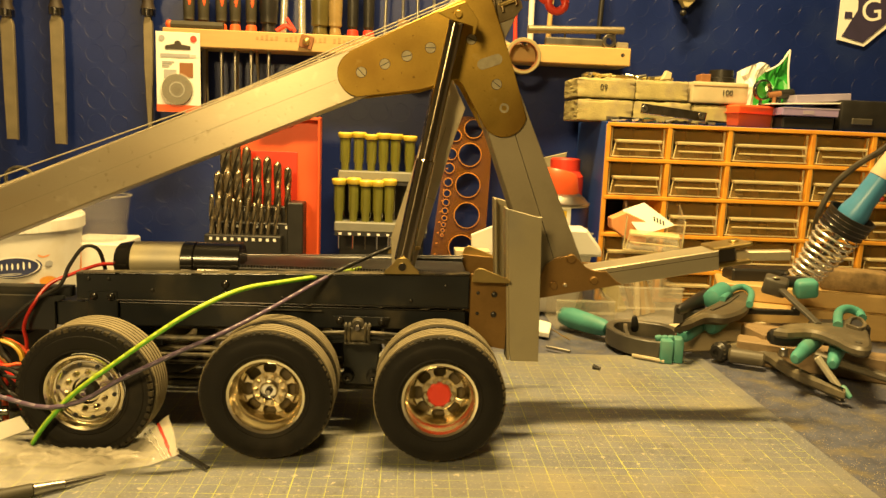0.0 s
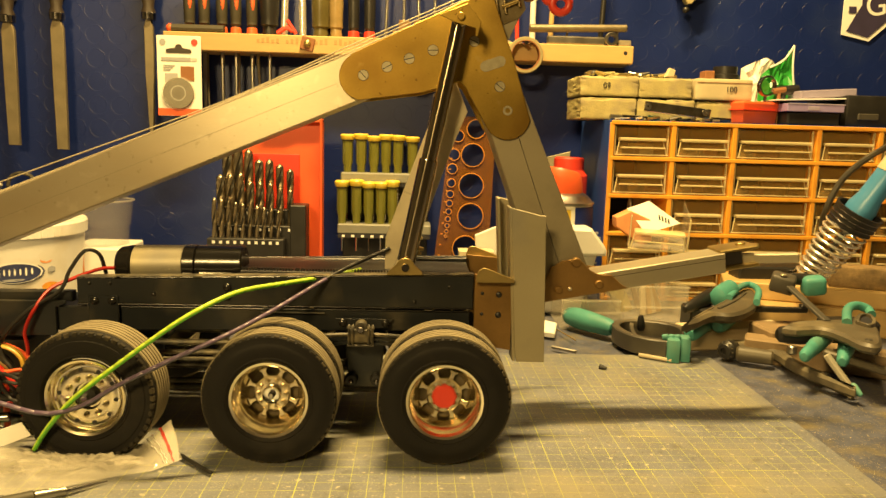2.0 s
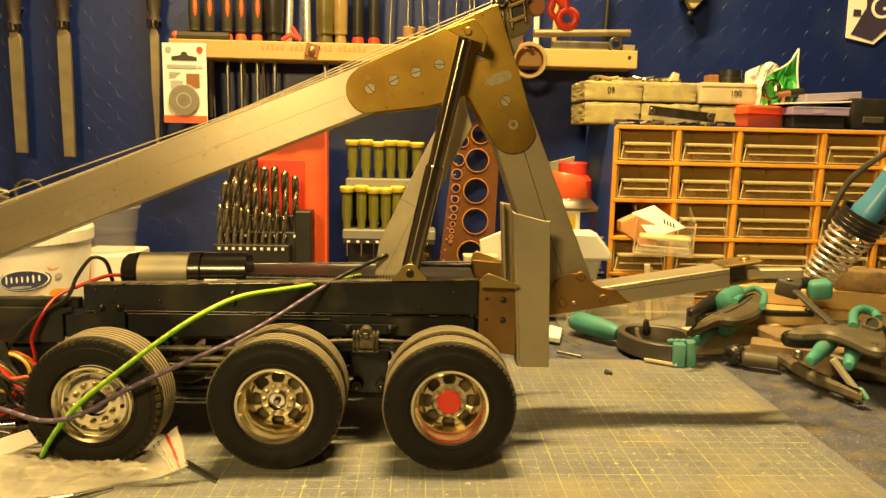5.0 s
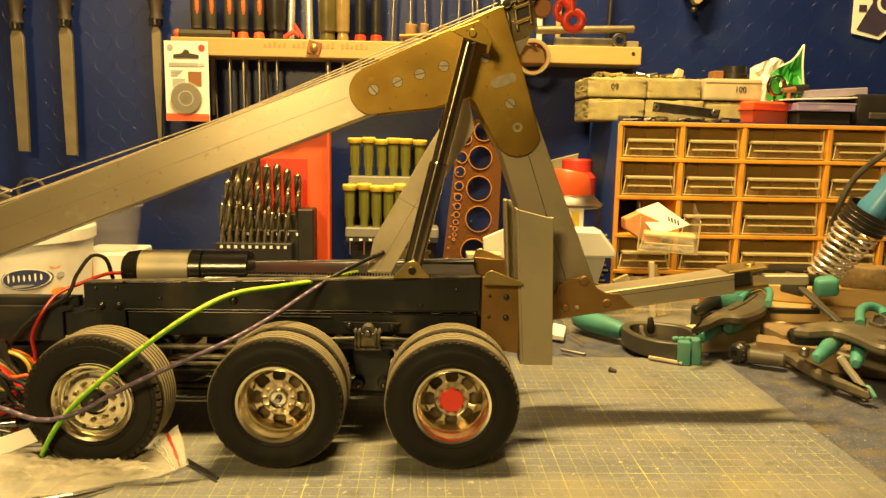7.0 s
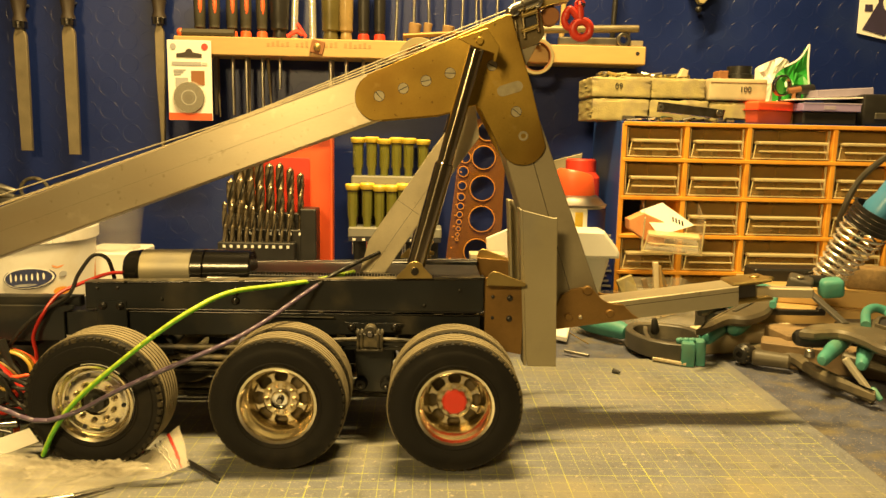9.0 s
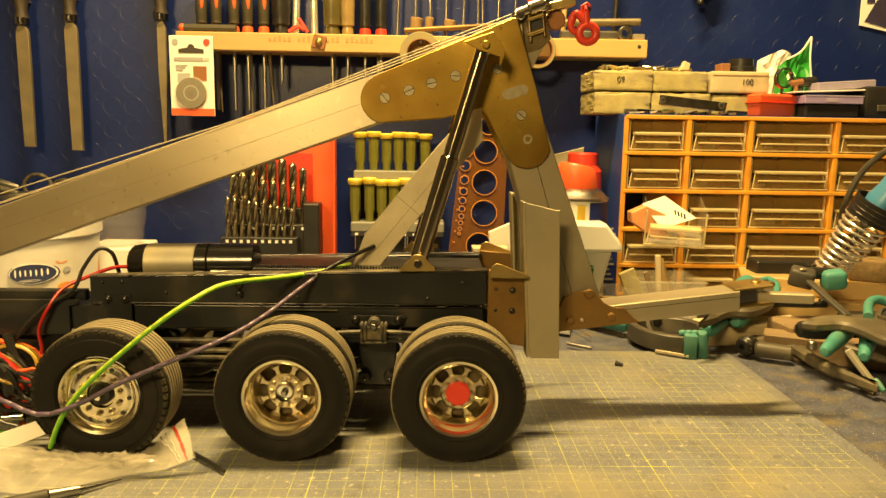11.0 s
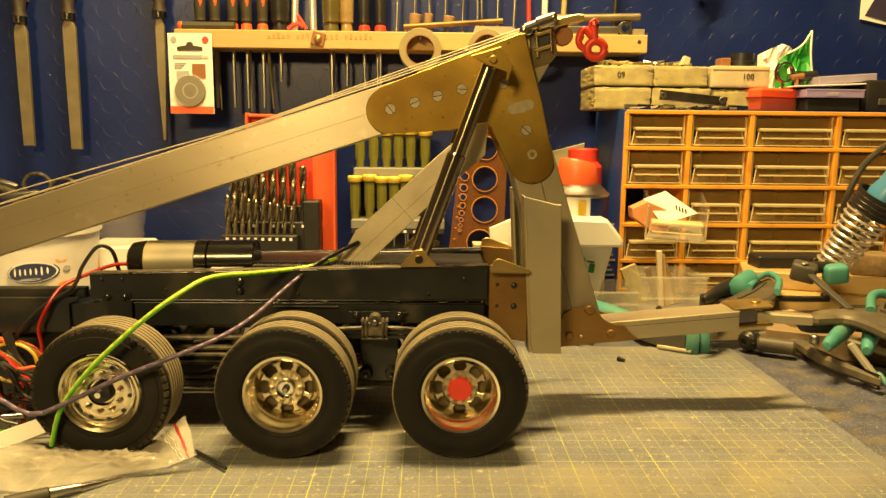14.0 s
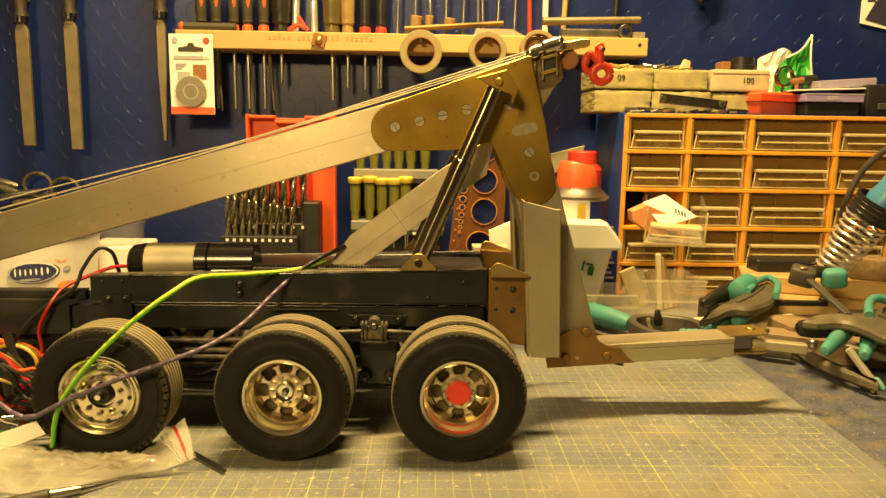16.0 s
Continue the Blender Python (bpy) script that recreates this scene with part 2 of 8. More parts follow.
M_MAT = cutting_mat_material()
M_BENCH = spotted(mat("painted_bench_top", (0.080, 0.086, 0.125), 0.5, 0, 0.35, 70, 700, 0.4, dirt=(0.15, 0.13, 0.085), dirt_amt=0.35), (0.30, 0.25, 0.14), 420, 0.58, 0.70, 0.6)
M_WALL = mat("blue_stud_panel", (0.0058, 0.0165, 0.112), 0.38, 0, 0.25, 7, 300, 0.12, dirt=(0.020, 0.036, 0.13), dirt_amt=0.2)
M_ROOM = mat("room_paint", (0.32, 0.30, 0.27), 0.8, 0, 0.08, 3, 60, 0.1)
M_PINE = mat("pine_wood", (0.50, 0.335, 0.13), 0.55, 0, 0.2, 14, 220, 0.15, stretch=(0.15, 1, 1))
M_PALE = mat("pale_wood", (0.60, 0.50, 0.32), 0.6, 0, 0.2, 16, 260, 0.2, stretch=(0.2, 1, 1), dirt=(0.36, 0.27, 0.14), dirt_amt=0.3)
M_DARKWOOD = mat("dark_wood", (0.035, 0.025, 0.017), 0.5, 0, 0.3, 30, 300, 0.2, stretch=(1, 1, 0.2))
M_STEEL = spotted(spotted(brushed(mat("brushed_steel", (0.53, 0.465, 0.335), 0.38, 0.72, 0.10, 26, 900, 0.05, stretch=(0.3, 1, 1), dirt=(0.50, 0.41, 0.27), dirt_amt=0.35), 0.6, (-0.28, 0.0, 0.96)), (0.26, 0.19, 0.10), 260, 0.66, 0.73, 0.35), (0.78, 0.71, 0.55), 75, 0.62, 0.74, 0.3)
M_SHEET = mat("grey_sheet_steel", (0.37, 0.325, 0.21), 0.46, 0.35, 0.08, 20, 800, 0.06, dirt=(0.24, 0.23, 0.20), dirt_amt=0.2)
M_BRASS = spotted(spotted(mat("tarnished_brass", (0.47, 0.31, 0.062), 0.38, 0.90, 0.22, 24, 700, 0.06, dirt=(0.29, 0.165, 0.032), dirt_amt=0.5), (0.12, 0.065, 0.02), 300, 0.67, 0.72, 0.6), (0.58, 0.42, 0.14), 90, 0.66, 0.74, 0.3)
M_BRASS2 = mat("light_brass", (0.52, 0.39, 0.15), 0.36, 0.9, 0.15, 40, 700, 0.08, dirt=(0.25, 0.17, 0.06), dirt_amt=0.3)
M_BRASSD = mat("brown_brass", (0.25, 0.145, 0.045), 0.45, 0.6, 0.25, 30, 700, 0.1, dirt=(0.12, 0.07, 0.025), dirt_amt=0.4)
M_TOOLB = mat("bright_worn_steel", (0.55, 0.50, 0.40), 0.25, 1.0, 0.25, 90, 900, 0.08, dirt=(0.28, 0.21, 0.12), dirt_amt=0.4)
M_HEAD = spotted(mat("stained_steel", (0.34, 0.27, 0.15), 0.28, 0.85, 0.3, 70, 700, 0.1, dirt=(0.12, 0.08, 0.035), dirt_amt=0.5), (0.70, 0.62, 0.42), 130, 0.64, 0.72, 0.5)
# Paler copy of the arm's steel; the stay's glare is put into the colour.
M_STAY = spotted(mat("stay_steel_with_glare", (0.76, 0.675, 0.48), 0.40, 0.6, 0.14, 40, 900, 0.05, dirt=(0.50, 0.43, 0.29), dirt_amt=0.4), (0.30, 0.22, 0.12), 260, 0.66, 0.73, 0.35)
M_ARM = spotted(mat("pale_ground_steel", (0.56, 0.50, 0.355), 0.36, 0.70, 0.10, 26, 900, 0.05, stretch=(0.3, 1, 1), dirt=(0.42, 0.35, 0.23), dirt_amt=0.35), (0.28, 0.20, 0.10), 240, 0.66, 0.73, 0.35)
M_LEG = mat("dull_grey_steel", (0.30, 0.26, 0.175), 0.46, 0.4, 0.1, 20, 800, 0.06, dirt=(0.17, 0.145, 0.10), dirt_amt=0.3)
M_CYL = brushed(mat("polished_dark_steel", (0.37, 0.315, 0.235), 0.17, 1.0, 0.2, 60, 500, 0.03, stretch=(1, 1, 0.2), dirt=(0.36, 0.29, 0.20), dirt_amt=0.25), 0.92, (0.34, 0.0, 0.94))
M_SPRING = mat("spring_steel", (0.90, 0.86, 0.76), 0.22, 0.75, 0.05, 60, 500, 0.02)
M_RIVET = mat("rivet_steel", (0.40, 0.355, 0.24), 0.42, 0.6, 0.2, 200, 900, 0.1)
M_GLOSS = mat("gloss_black", (0.012, 0.011, 0.010), 0.2, 0, 0.2, 60, 500, 0.05)
M_CHROME = mat("chrome", (0.80, 0.78, 0.74), 0.10, 1.0, 0.06, 30, 500, 0.02)
M_DCHROME = mat("dark_chrome", (0.30, 0.28, 0.26), 0.16, 1.0, 0.2, 40, 500, 0.05, stretch=(1, 1, 0.3))
M_RIM = mat("satin_chrome", (0.84, 0.76, 0.57), 0.19, 1.0, 0.10, 60, 900, 0.04)
M_DISC = mat("dull_rim_steel", (0.66, 0.57, 0.40), 0.24, 1.0, 0.14, 60, 900, 0.05)
M_SADDLE = mat("dusty_black_iron", (0.050, 0.045, 0.034), 0.5, 0.2, 0.5, 160, 900, 0.2, dirt=(0.22, 0.18, 0.10), dirt_amt=0.55)
M_TREAD = mat("dusty_tread", (0.215, 0.18, 0.11), 0.85, 0, 0.25, 80, 800, 0.3)
M_BLACK = mat("black_paint", (0.012, 0.014, 0.016), 0.34, 0, 0.25, 40, 700, 0.05, dirt=(0.060, 0.052, 0.036), dirt_amt=0.35)
M_BLACKP = mat("black_plastic", (0.016, 0.015, 0.014), 0.42, 0, 0.2, 60, 700, 0.12)
M_RED = mat("red_plastic", (0.62, 0.045, 0.022), 0.42, 0, 0.1, 40, 500, 0.05)
M_ORED = mat("orange_red_plastic", (0.80, 0.12, 0.035), 0.38, 0, 0.08, 30, 500, 0.04)
M_ORANGE = mat("orange_plastic", (0.76, 0.35, 0.040), 0.42, 0, 0.1, 30, 500, 0.05, dirt=(0.5, 0.17, 0.02), dirt_amt=0.2)
M_BLUEP = mat("blue_plastic", (0.018, 0.06, 0.30), 0.45, 0, 0.15, 30, 500, 0.08)
M_TEAL = mat("teal_rubber", (0.062, 0.255, 0.225), 0.55, 0, 0.2, 50, 500, 0.1, dirt=(0.12, 0.24, 0.18), dirt_amt=0.35)
M_GREY = mat("dark_grey_nylon", (0.062, 0.056, 0.044), 0.5, 0, 0.2, 50, 600, 0.15, dirt=(0.14, 0.12, 0.08), dirt_amt=0.3)
M_WHITE = mat("white_plastic", (0.78, 0.76, 0.70), 0.45, 0, 0.05, 20, 300, 0.04, dirt=(0.62, 0.56, 0.44), dirt_amt=0.25)
M_PAPER = mat("paper", (0.82, 0.80, 0.74), 0.85, 0, 0.04, 30, 300, 0.06)
M_CREAM = mat("plaster_block", (0.43, 0.365, 0.15), 0.85, 0, 0.25, 60, 500, 0.9, dirt=(0.30, 0.25, 0.15), dirt_amt=0.4)
M_OLIVE = mat("olive_translucent", (0.17, 0.17, 0.028), 0.3, 0, 0.15, 60, 500, 0.03, coat=0.3)
M_YELLOW = mat("yellow_plastic", (0.80, 0.60, 0.07), 0.4, 0, 0.08, 50, 500, 0.03)
M_FLUTE = mat("black_oxide_flute", (0.045, 0.040, 0.030), 0.45, 0.6, 0.3, 120, 900, 0.05)
M_DRUM = mat("dusty_drum", (0.10, 0.078, 0.042), 0.6, 0.4, 0.3, 90, 800, 0.1)
M_DRILL = mat("drill_steel", (0.40, 0.33, 0.22), 0.36, 1.0, 0.3, 120, 900, 0.05)
M_TOOL = mat("tool_steel", (0.36, 0.34, 0.30), 0.35, 1.0, 0.2, 60, 900, 0.1, stretch=(1, 1, 0.2))
M_FILE = mat("worn_file_steel", (0.25, 0.21, 0.135), 0.5, 0.7, 0.2, 40, 1400, 0.5, dirt=(0.25, 0.20, 0.12), dirt_amt=0.3)
M_TAPE = mat("masking_tape", (0.29, 0.24, 0.115), 0.7, 0, 0.12, 80, 900, 0.2)
M_CARD = mat("brown_card", (0.26, 0.11, 0.04), 0.75, 0, 0.1, 60, 500, 0.1)
M_GREEN = mat("green_foil", (0.03, 0.30, 0.04), 0.3, 0, 0.2, 40, 300, 0.1)
M_LABELBLUE = mat("label_blue", (0.02, 0.04, 0.26), 0.4, 0, 0.1, 40, 300, 0.0)
M_LABELDARK = mat("label_dark_blue", (0.030, 0.038, 0.105), 0.5, 0, 0.2, 90, 300, 0.0)
M_LABELGREY = mat("label_grey", (0.35, 0.35, 0.36), 0.5, 0, 0.1, 40, 300, 0.0)
# Black for print and strips, and for painted shade in holes, slots and gaps.
M_INK_HOLE = mat("black_ink_hole_shade", (0.02, 0.02, 0.025), 0.6, 0, 0.1, 40, 300, 0.0)
M_PURPLE = mat("violet_plastic", (0.30, 0.24, 0.46), 0.18, 0, 0.15, 40, 300, 0.03)
def striped(name, color, second, edge):
    """Insulation with a lengthwise stripe of a second colour."""
    m = mat(name, color, 0.36, 0, 0.15, 30, 200, 0.02)
    nt = m.node_tree
    bs = nt.nodes["Principled BSDF"]
    base = bs.inputs["Base Color"].links[0].from_socket
    co = nt.nodes.new("ShaderNodeTexCoord")
    sep = nt.nodes.new("ShaderNodeSeparateXYZ")
    nt.links.new(co.outputs["Object"], sep.inputs[0])
    on = math_node(nt, "GREATER_THAN", sep.outputs[1], edge)
    mx = nt.nodes.new("ShaderNodeMix")
    mx.data_type = "RGBA"
    mx.inputs["B"].default_value = (*second, 1)
    nt.links.new(base, mx.inputs["A"])
    nt.links.new(on, mx.inputs["Factor"])
    nt.links.new(mx.outputs["Result"], bs.inputs["Base Color"])
    return m


M_WIREG = striped("green_yellow_wire", (0.13, 0.46, 0.03), (0.42, 0.60, 0.05), 0.0)
M_WIREP = striped("violet_wire", (0.060, 0.062, 0.085), (0.115, 0.080, 0.145), -0.0003)
M_WIRER = mat("red_wire", (0.42, 0.022, 0.015), 0.35, 0, 0.1, 30, 200, 0.02)
M_YELLOWW = mat("yellow_wire", (0.55, 0.36, 0.05), 0.4, 0, 0.1, 30, 200, 0.02)
M_CABLE = mat("cable_strand", (0.50, 0.45, 0.34), 0.5, 0.3, 0.1, 300, 2000, 0.2)


def clear_material(name, color, rough, alpha):
    m = mat(name, color, rough, 0, 0.05, 40, 300, 0.02, alpha=alpha)
    return m


M_CLEAR = clear_material("clear_plastic", (0.80, 0.74, 0.58), 0.12, 0.20)
M_CLEARTHIN = clear_material("thin_film", (0.82, 0.76, 0.62), 0.045, 0.20)
M_CUP = clear_material("cup_plastic", (0.66, 0.60, 0.47), 0.04, 0.06)
M_AMBER = clear_material("amber_acrylic", (0.27, 0.11, 0.016), 0.15, 0.72)
M_WINDOW = clear_material("smoked_drawer_plastic", (0.52, 0.33, 0.10), 0.10, 0.22)

# ---- bench, mat, walls ----
solo("bench_top", box(B(), -1.2, 1.2, -0.25, 0.62, -0.045, -0.0025, 0.002), M_BENCH, (0, 0, -0.0025), "dusty dark blue painted workbench top with sawdust", "workbench", kind="structure")
for lx in (-1.12, 1.12):
    for ly in (-0.18, 0.56):
        part("bench_leg", box(B(), lx - 0.035, lx + 0.035, ly - 0.035, ly + 0.035, -0.9, -0.0455, 0.003), M_DARKWOOD, bpy.data.objects["bench_top"])
solo("cutting_mat", box(B(), -0.46, 0.192, -0.13, 0.238, -0.0025, 0.0, 0.0006), M_MAT, (0, 0, 0), "worn grey cutting mat with yellow grid lines on the bench", "cutting mat")


def room():
    b = box(B(), -2.0, 2.0, -2.4, 0.72, -0.95, -0.9)
    solo("floor", b, M_ROOM, (0, 0, -0.9), "plain floor of the workshop", "floor", kind="structure")
    for n, a in (("wall_north", (-2.0, 2.0, 0.625, 0.72, -0.9, 2.5)), ("wall_south", (-2.0, 2.0, -2.5, -2.4, -0.9, 2.5)), ("wall_west", (-2.1, -2.0, -2.4, 0.72, -0.9, 2.5)), ("wall_east", (2.0, 2.1, -2.4, 0.72, -0.9, 2.5))):
        solo(n, box(B(), *a), M_WALL if n == "wall_north" else M_ROOM, ((a[0] + a[1]) / 2, a[2], a[4]), "blue painted workshop wall behind the bench" if n == "wall_north" else "plain workshop wall", "wall", kind="structure")
    solo("ceiling", box(B(), -2.0, 2.0, -2.4, 0.72, 2.5, 2.6), M_ROOM, (0, 0, 2.5), "plain workshop ceiling", "ceiling", kind="structure")


room()


# ---- the model truck ----
TRUCK = thing("model_truck", (-0.17, 0.098, 0.0), "black model truck chassis with three dual-tyred axles on the mat", "model truck")
Y0, Y1 = 0.0005, 0.060
YC = 0.098


def tyre_wall_mesh(y):
    """Both walls of a tyre 83 mm across and 22 mm wide, its outer wall at y."""
    prof = [(0.0245, 0.0015), (0.0262, 0.0002), (0.0270, 0.0006), (0.0300, 0.0), (0.0350, 0.0002), (0.0356, 0.0006), (0.0392, 0.0009), (0.0406, 0.0026), (0.0402, 0.0186), (0.0388, 0.0208), (0.030, 0.0220), (0.0245, 0.0205)]
    return lathe(B(), prof, 72, Matrix.Translation((0, y, 0)) @ Matrix.Rotation(radians(-90), 4, "X"), closed=True)


def tread_mesh(y, n=4):
    """Four worn ribs between narrow grooves."""
    prof = [(0.0398, 0.0038)]
    w = 0.0148 / n
    for k in range(n):
        c = 0.0040 + k * w
        prof += [(0.0398, c), (0.0414, c + 0.08 * w), (0.0414, c + 0.72 * w), (0.0398, c + 0.82 * w)]
    prof += [(0.0398, 0.0184)]
    return lathe(B(), prof, 72, Matrix.Translation((0, y, 0)) @ Matrix.Rotation(radians(-90), 4, "X"))


def lug_mesh(y):
    b = B()
    for k in range(52):
        m = Matrix.Rotation(radians(360 * k / 52), 4, "Y")
        prism(b, [(-0.0017, 0.0378), (0.0015, 0.0378), (0.0018, 0.0404), (-0.0015, 0.0404)], y + 0.0011, y + 0.0046, 0.0003, m)
    return b


def rim_deep(y):
    prof = [(0.0244, 0.0), (0.0238, -0.0008), (0.0222, -0.0004), (0.0217, 0.0010), (0.0211, 0.0028), (0.0199, 0.0040), (0.0186, 0.0090), (0.0168, 0.0140), (0.0151, 0.0166), (0.0150, 0.0182), (0.0245, 0.0185)]
    return lathe(B(), prof, 56, Matrix.Translation((0, y, 0)) @ Matrix.Rotation(radians(-90), 4, "X"))


def spokes(y):
    b = lathe(B(), [(0.0055, 0.0116), (0.0100, 0.0116), (0.0112, 0.0126), (0.0112, 0.0150), (0.0055, 0.0150)], 40, Matrix.Translation((0, y, 0)) @ Matrix.Rotation(radians(-90), 4, "X"), closed=True)
    for k in range(8):
        m = Matrix.Rotation(radians(45 * k + 22.5), 4, "Y")
        prism(b, [(-0.0024, 0.0102), (0.0024, 0.0102), (0.0014, 0.0120), (0.0014, 0.0140), (0.0030, 0.0162), (-0.0030, 0.0162), (-0.0014, 0.0140), (-0.0014, 0.0120)], y + 0.0132, y + 0.0160, 0.0005, m)
    return b


def rim_flat(y):
    prof = [(0.0243, 0.0), (0.0236, -0.0008), (0.0222, -0.0002), (0.0215, 0.002), (0.0195, 0.0045), (0.0165, 0.0035), (0.0145, 0.0030), (0.0120, 0.0036), (0.0085, 0.0034), (0.0078, 0.0060), (0.0, 0.0065)]
    b = lathe(B(), prof, 56, Matrix.Translation((0, y, 0)) @ Matrix.Rotation(radians(-90), 4, "X"))
    return b


def rim_slots(y):
    b = B()
    rod(b, (0, y + 0.006, 0), (0, y + 0.0012, 0), 0.0066, 0.0062, 20, 0.0005)
    return b


def wheel(x, y, kind_of, flip=False):
    """A dual wheel at x whose outer tyre wall lies at y."""
    w = new("wheel")
    w.parent = TRUCK
    ORG[w] = ORG[TRUCK]
    m = Matrix.Translation((x, y, 0.0405)) @ (Matrix.Rotation(math.pi, 4, "Z") if flip else Matrix.Identity(4)) @ Matrix.Scale(0.976, 4)

    def piece(name, bm, material, label=""):
        bm.transform(m)
        return part(name, bm, material, w, label)
    wide = 1.5 if kind_of == "flat" else 1.0
    for dy in (0.0,) if kind_of == "flat" else (0.0, 0.0245):
        grow = Matrix.Translation((0, 0.0, 0)) @ Matrix.Diagonal((1, wide, 1, 1))
        b = tyre_wall_mesh(dy)
        b.transform(grow)
        piece("tyre_wall", b, M_TYRE, "black rubber tyre wall")
        b = tread_mesh(dy, 6 if wide > 1 else 4)
        b.transform(grow)
        piece("tread", b, M_TREAD, "dusty ribbed tread")
        tagged(piece("lug_ring", lug_mesh(dy), M_LUG), kind="stuff")
    if kind_of == "flat":
        piece("rim", rim_flat(0.0012), M_RIM, "chrome front rim with ten nuts")
        piece("hub", rim_slots(0.0012), M_BLACKP)
        for k in range(10):
            a = 2 * math.pi * (k + 0.5) / 10 + 0.2
            # The rim is not pierced: black discs give the dark of its holes.
            piece("rim_hole", rod(B(), (0.0168 * math.cos(a), 0.0057, 0.0168 * math.sin(a)), (0.0168 * math.cos(a), 0.0041, 0.0168 * math.sin(a)), 0.0013, 0.0013, 8), M_INK_HOLE)
        b = rod(B(), (0, 0.003, 0), (0, -0.0012, 0), 0.0026, 0.0022, 6, 0.0004)
        piece("axle_nut", b, M_CHROME)
        piece("rim_ring", ring(B(), (0, 0.0038, 0), (0, 1, 0), 0.0186, 0.0194, 0.0012, 48, 0.0003), M_CHROME)
        for k in range(10):
            a = 2 * math.pi * k / 10 + 0.2
            c = (0.0117 * math.cos(a), 0.0052, 0.0117 * math.sin(a))
            nut = rod(B(), c, (c[0], 0.0030, c[2]), 0.0019, 0.0018, 6, 0.0003)
            rod(nut, (c[0], 0.0032, c[2]), (c[0], 0.0014, c[2]), 0.0011, 0.0008, 10, 0.0003)
            piece("wheel_nut", nut, M_DISC)
    else:
        piece("rim", rim_deep(0.0012), M_RIM, "deep-dished satin chrome rim")
        piece("spoke_disc", spokes(0.0012), M_DISC)
        for k in range(10):
            a = 2 * math.pi * k / 10
            c = (0.0084 * math.cos(a), 0.0130, 0.0084 * math.sin(a))
            nut = rod(B(), c, (c[0], 0.0113, c[2]), 0.0017, 0.0016, 6, 0.0003)
            rod(nut, (c[0], 0.0116, c[2]), (c[0], 0.0100, c[2]), 0.0010, 0.0008, 10, 0.0003)
            piece("wheel_nut", nut, M_DISC)
        if kind_of == "red":
            piece("hub_cap", rod(B(), (0, 0.014, 0), (0, 0.0098, 0), 0.0076, 0.0074, 28, 0.0009), M_RED, "red hub cap")
        else:
            b = lathe(B(), [(0.0, 0.0120), (0.0044, 0.0120), (0.0047, 0.0092), (0.0050, 0.0086), (0.0056, 0.0094), (0.0058, 0.0130)], 28, Matrix.Rotation(radians(-90), 4, "X"))
            piece("hub", b, M_CHROME, "chrome hub bowl")
            piece("axle_nut", rod(B(), (0, 0.0120, 0), (0, 0.0080, 0), 0.0025, 0.0020, 6, 0.0005), M_DCHROME)
        piece("brake_drum", rod(B(), (0, 0.0180, 0), (0, 0.0240, 0), 0.0158, 0.0158, 24), M_DRUM)


def tyre_material():
    """Black walls, tread dusty where the radius is largest."""
    m = mat("tyre_rubber_dusty_tread", (0.010, 0.009, 0.008), 0.7, 0, 0.3, 60, 900, 0.2, dirt=(0.020, 0.017, 0.013), dirt_amt=0.2, spec=0.22)
    return m


M_TYRE = tyre_material()
M_LUG = mat("dusty_rubber_lug", (0.024, 0.020, 0.013), 0.7, 0, 0.5, 90, 900, 0.3, dirt=(0.12, 0.095, 0.055), dirt_amt=0.4, spec=0.25)
AXLES = ((-0.0660, "red"), (-0.1700, "plain"), (-0.2760, "flat"))
for ax, kd in AXLES:
    wheel(ax, Y0, kd)
    wheel(ax, 2 * YC - Y0, "plain", True)
    b = rod(B(), (ax, 0.042, 0.0405), (ax, 2 * YC - 0.042, 0.0405), 0.0045, 0.0045, 12)
    ball(b, (ax, YC, 0.0415), 0.014, 1, 0.8, 1, 18)
    part("axle", b, M_BLACK, TRUCK)


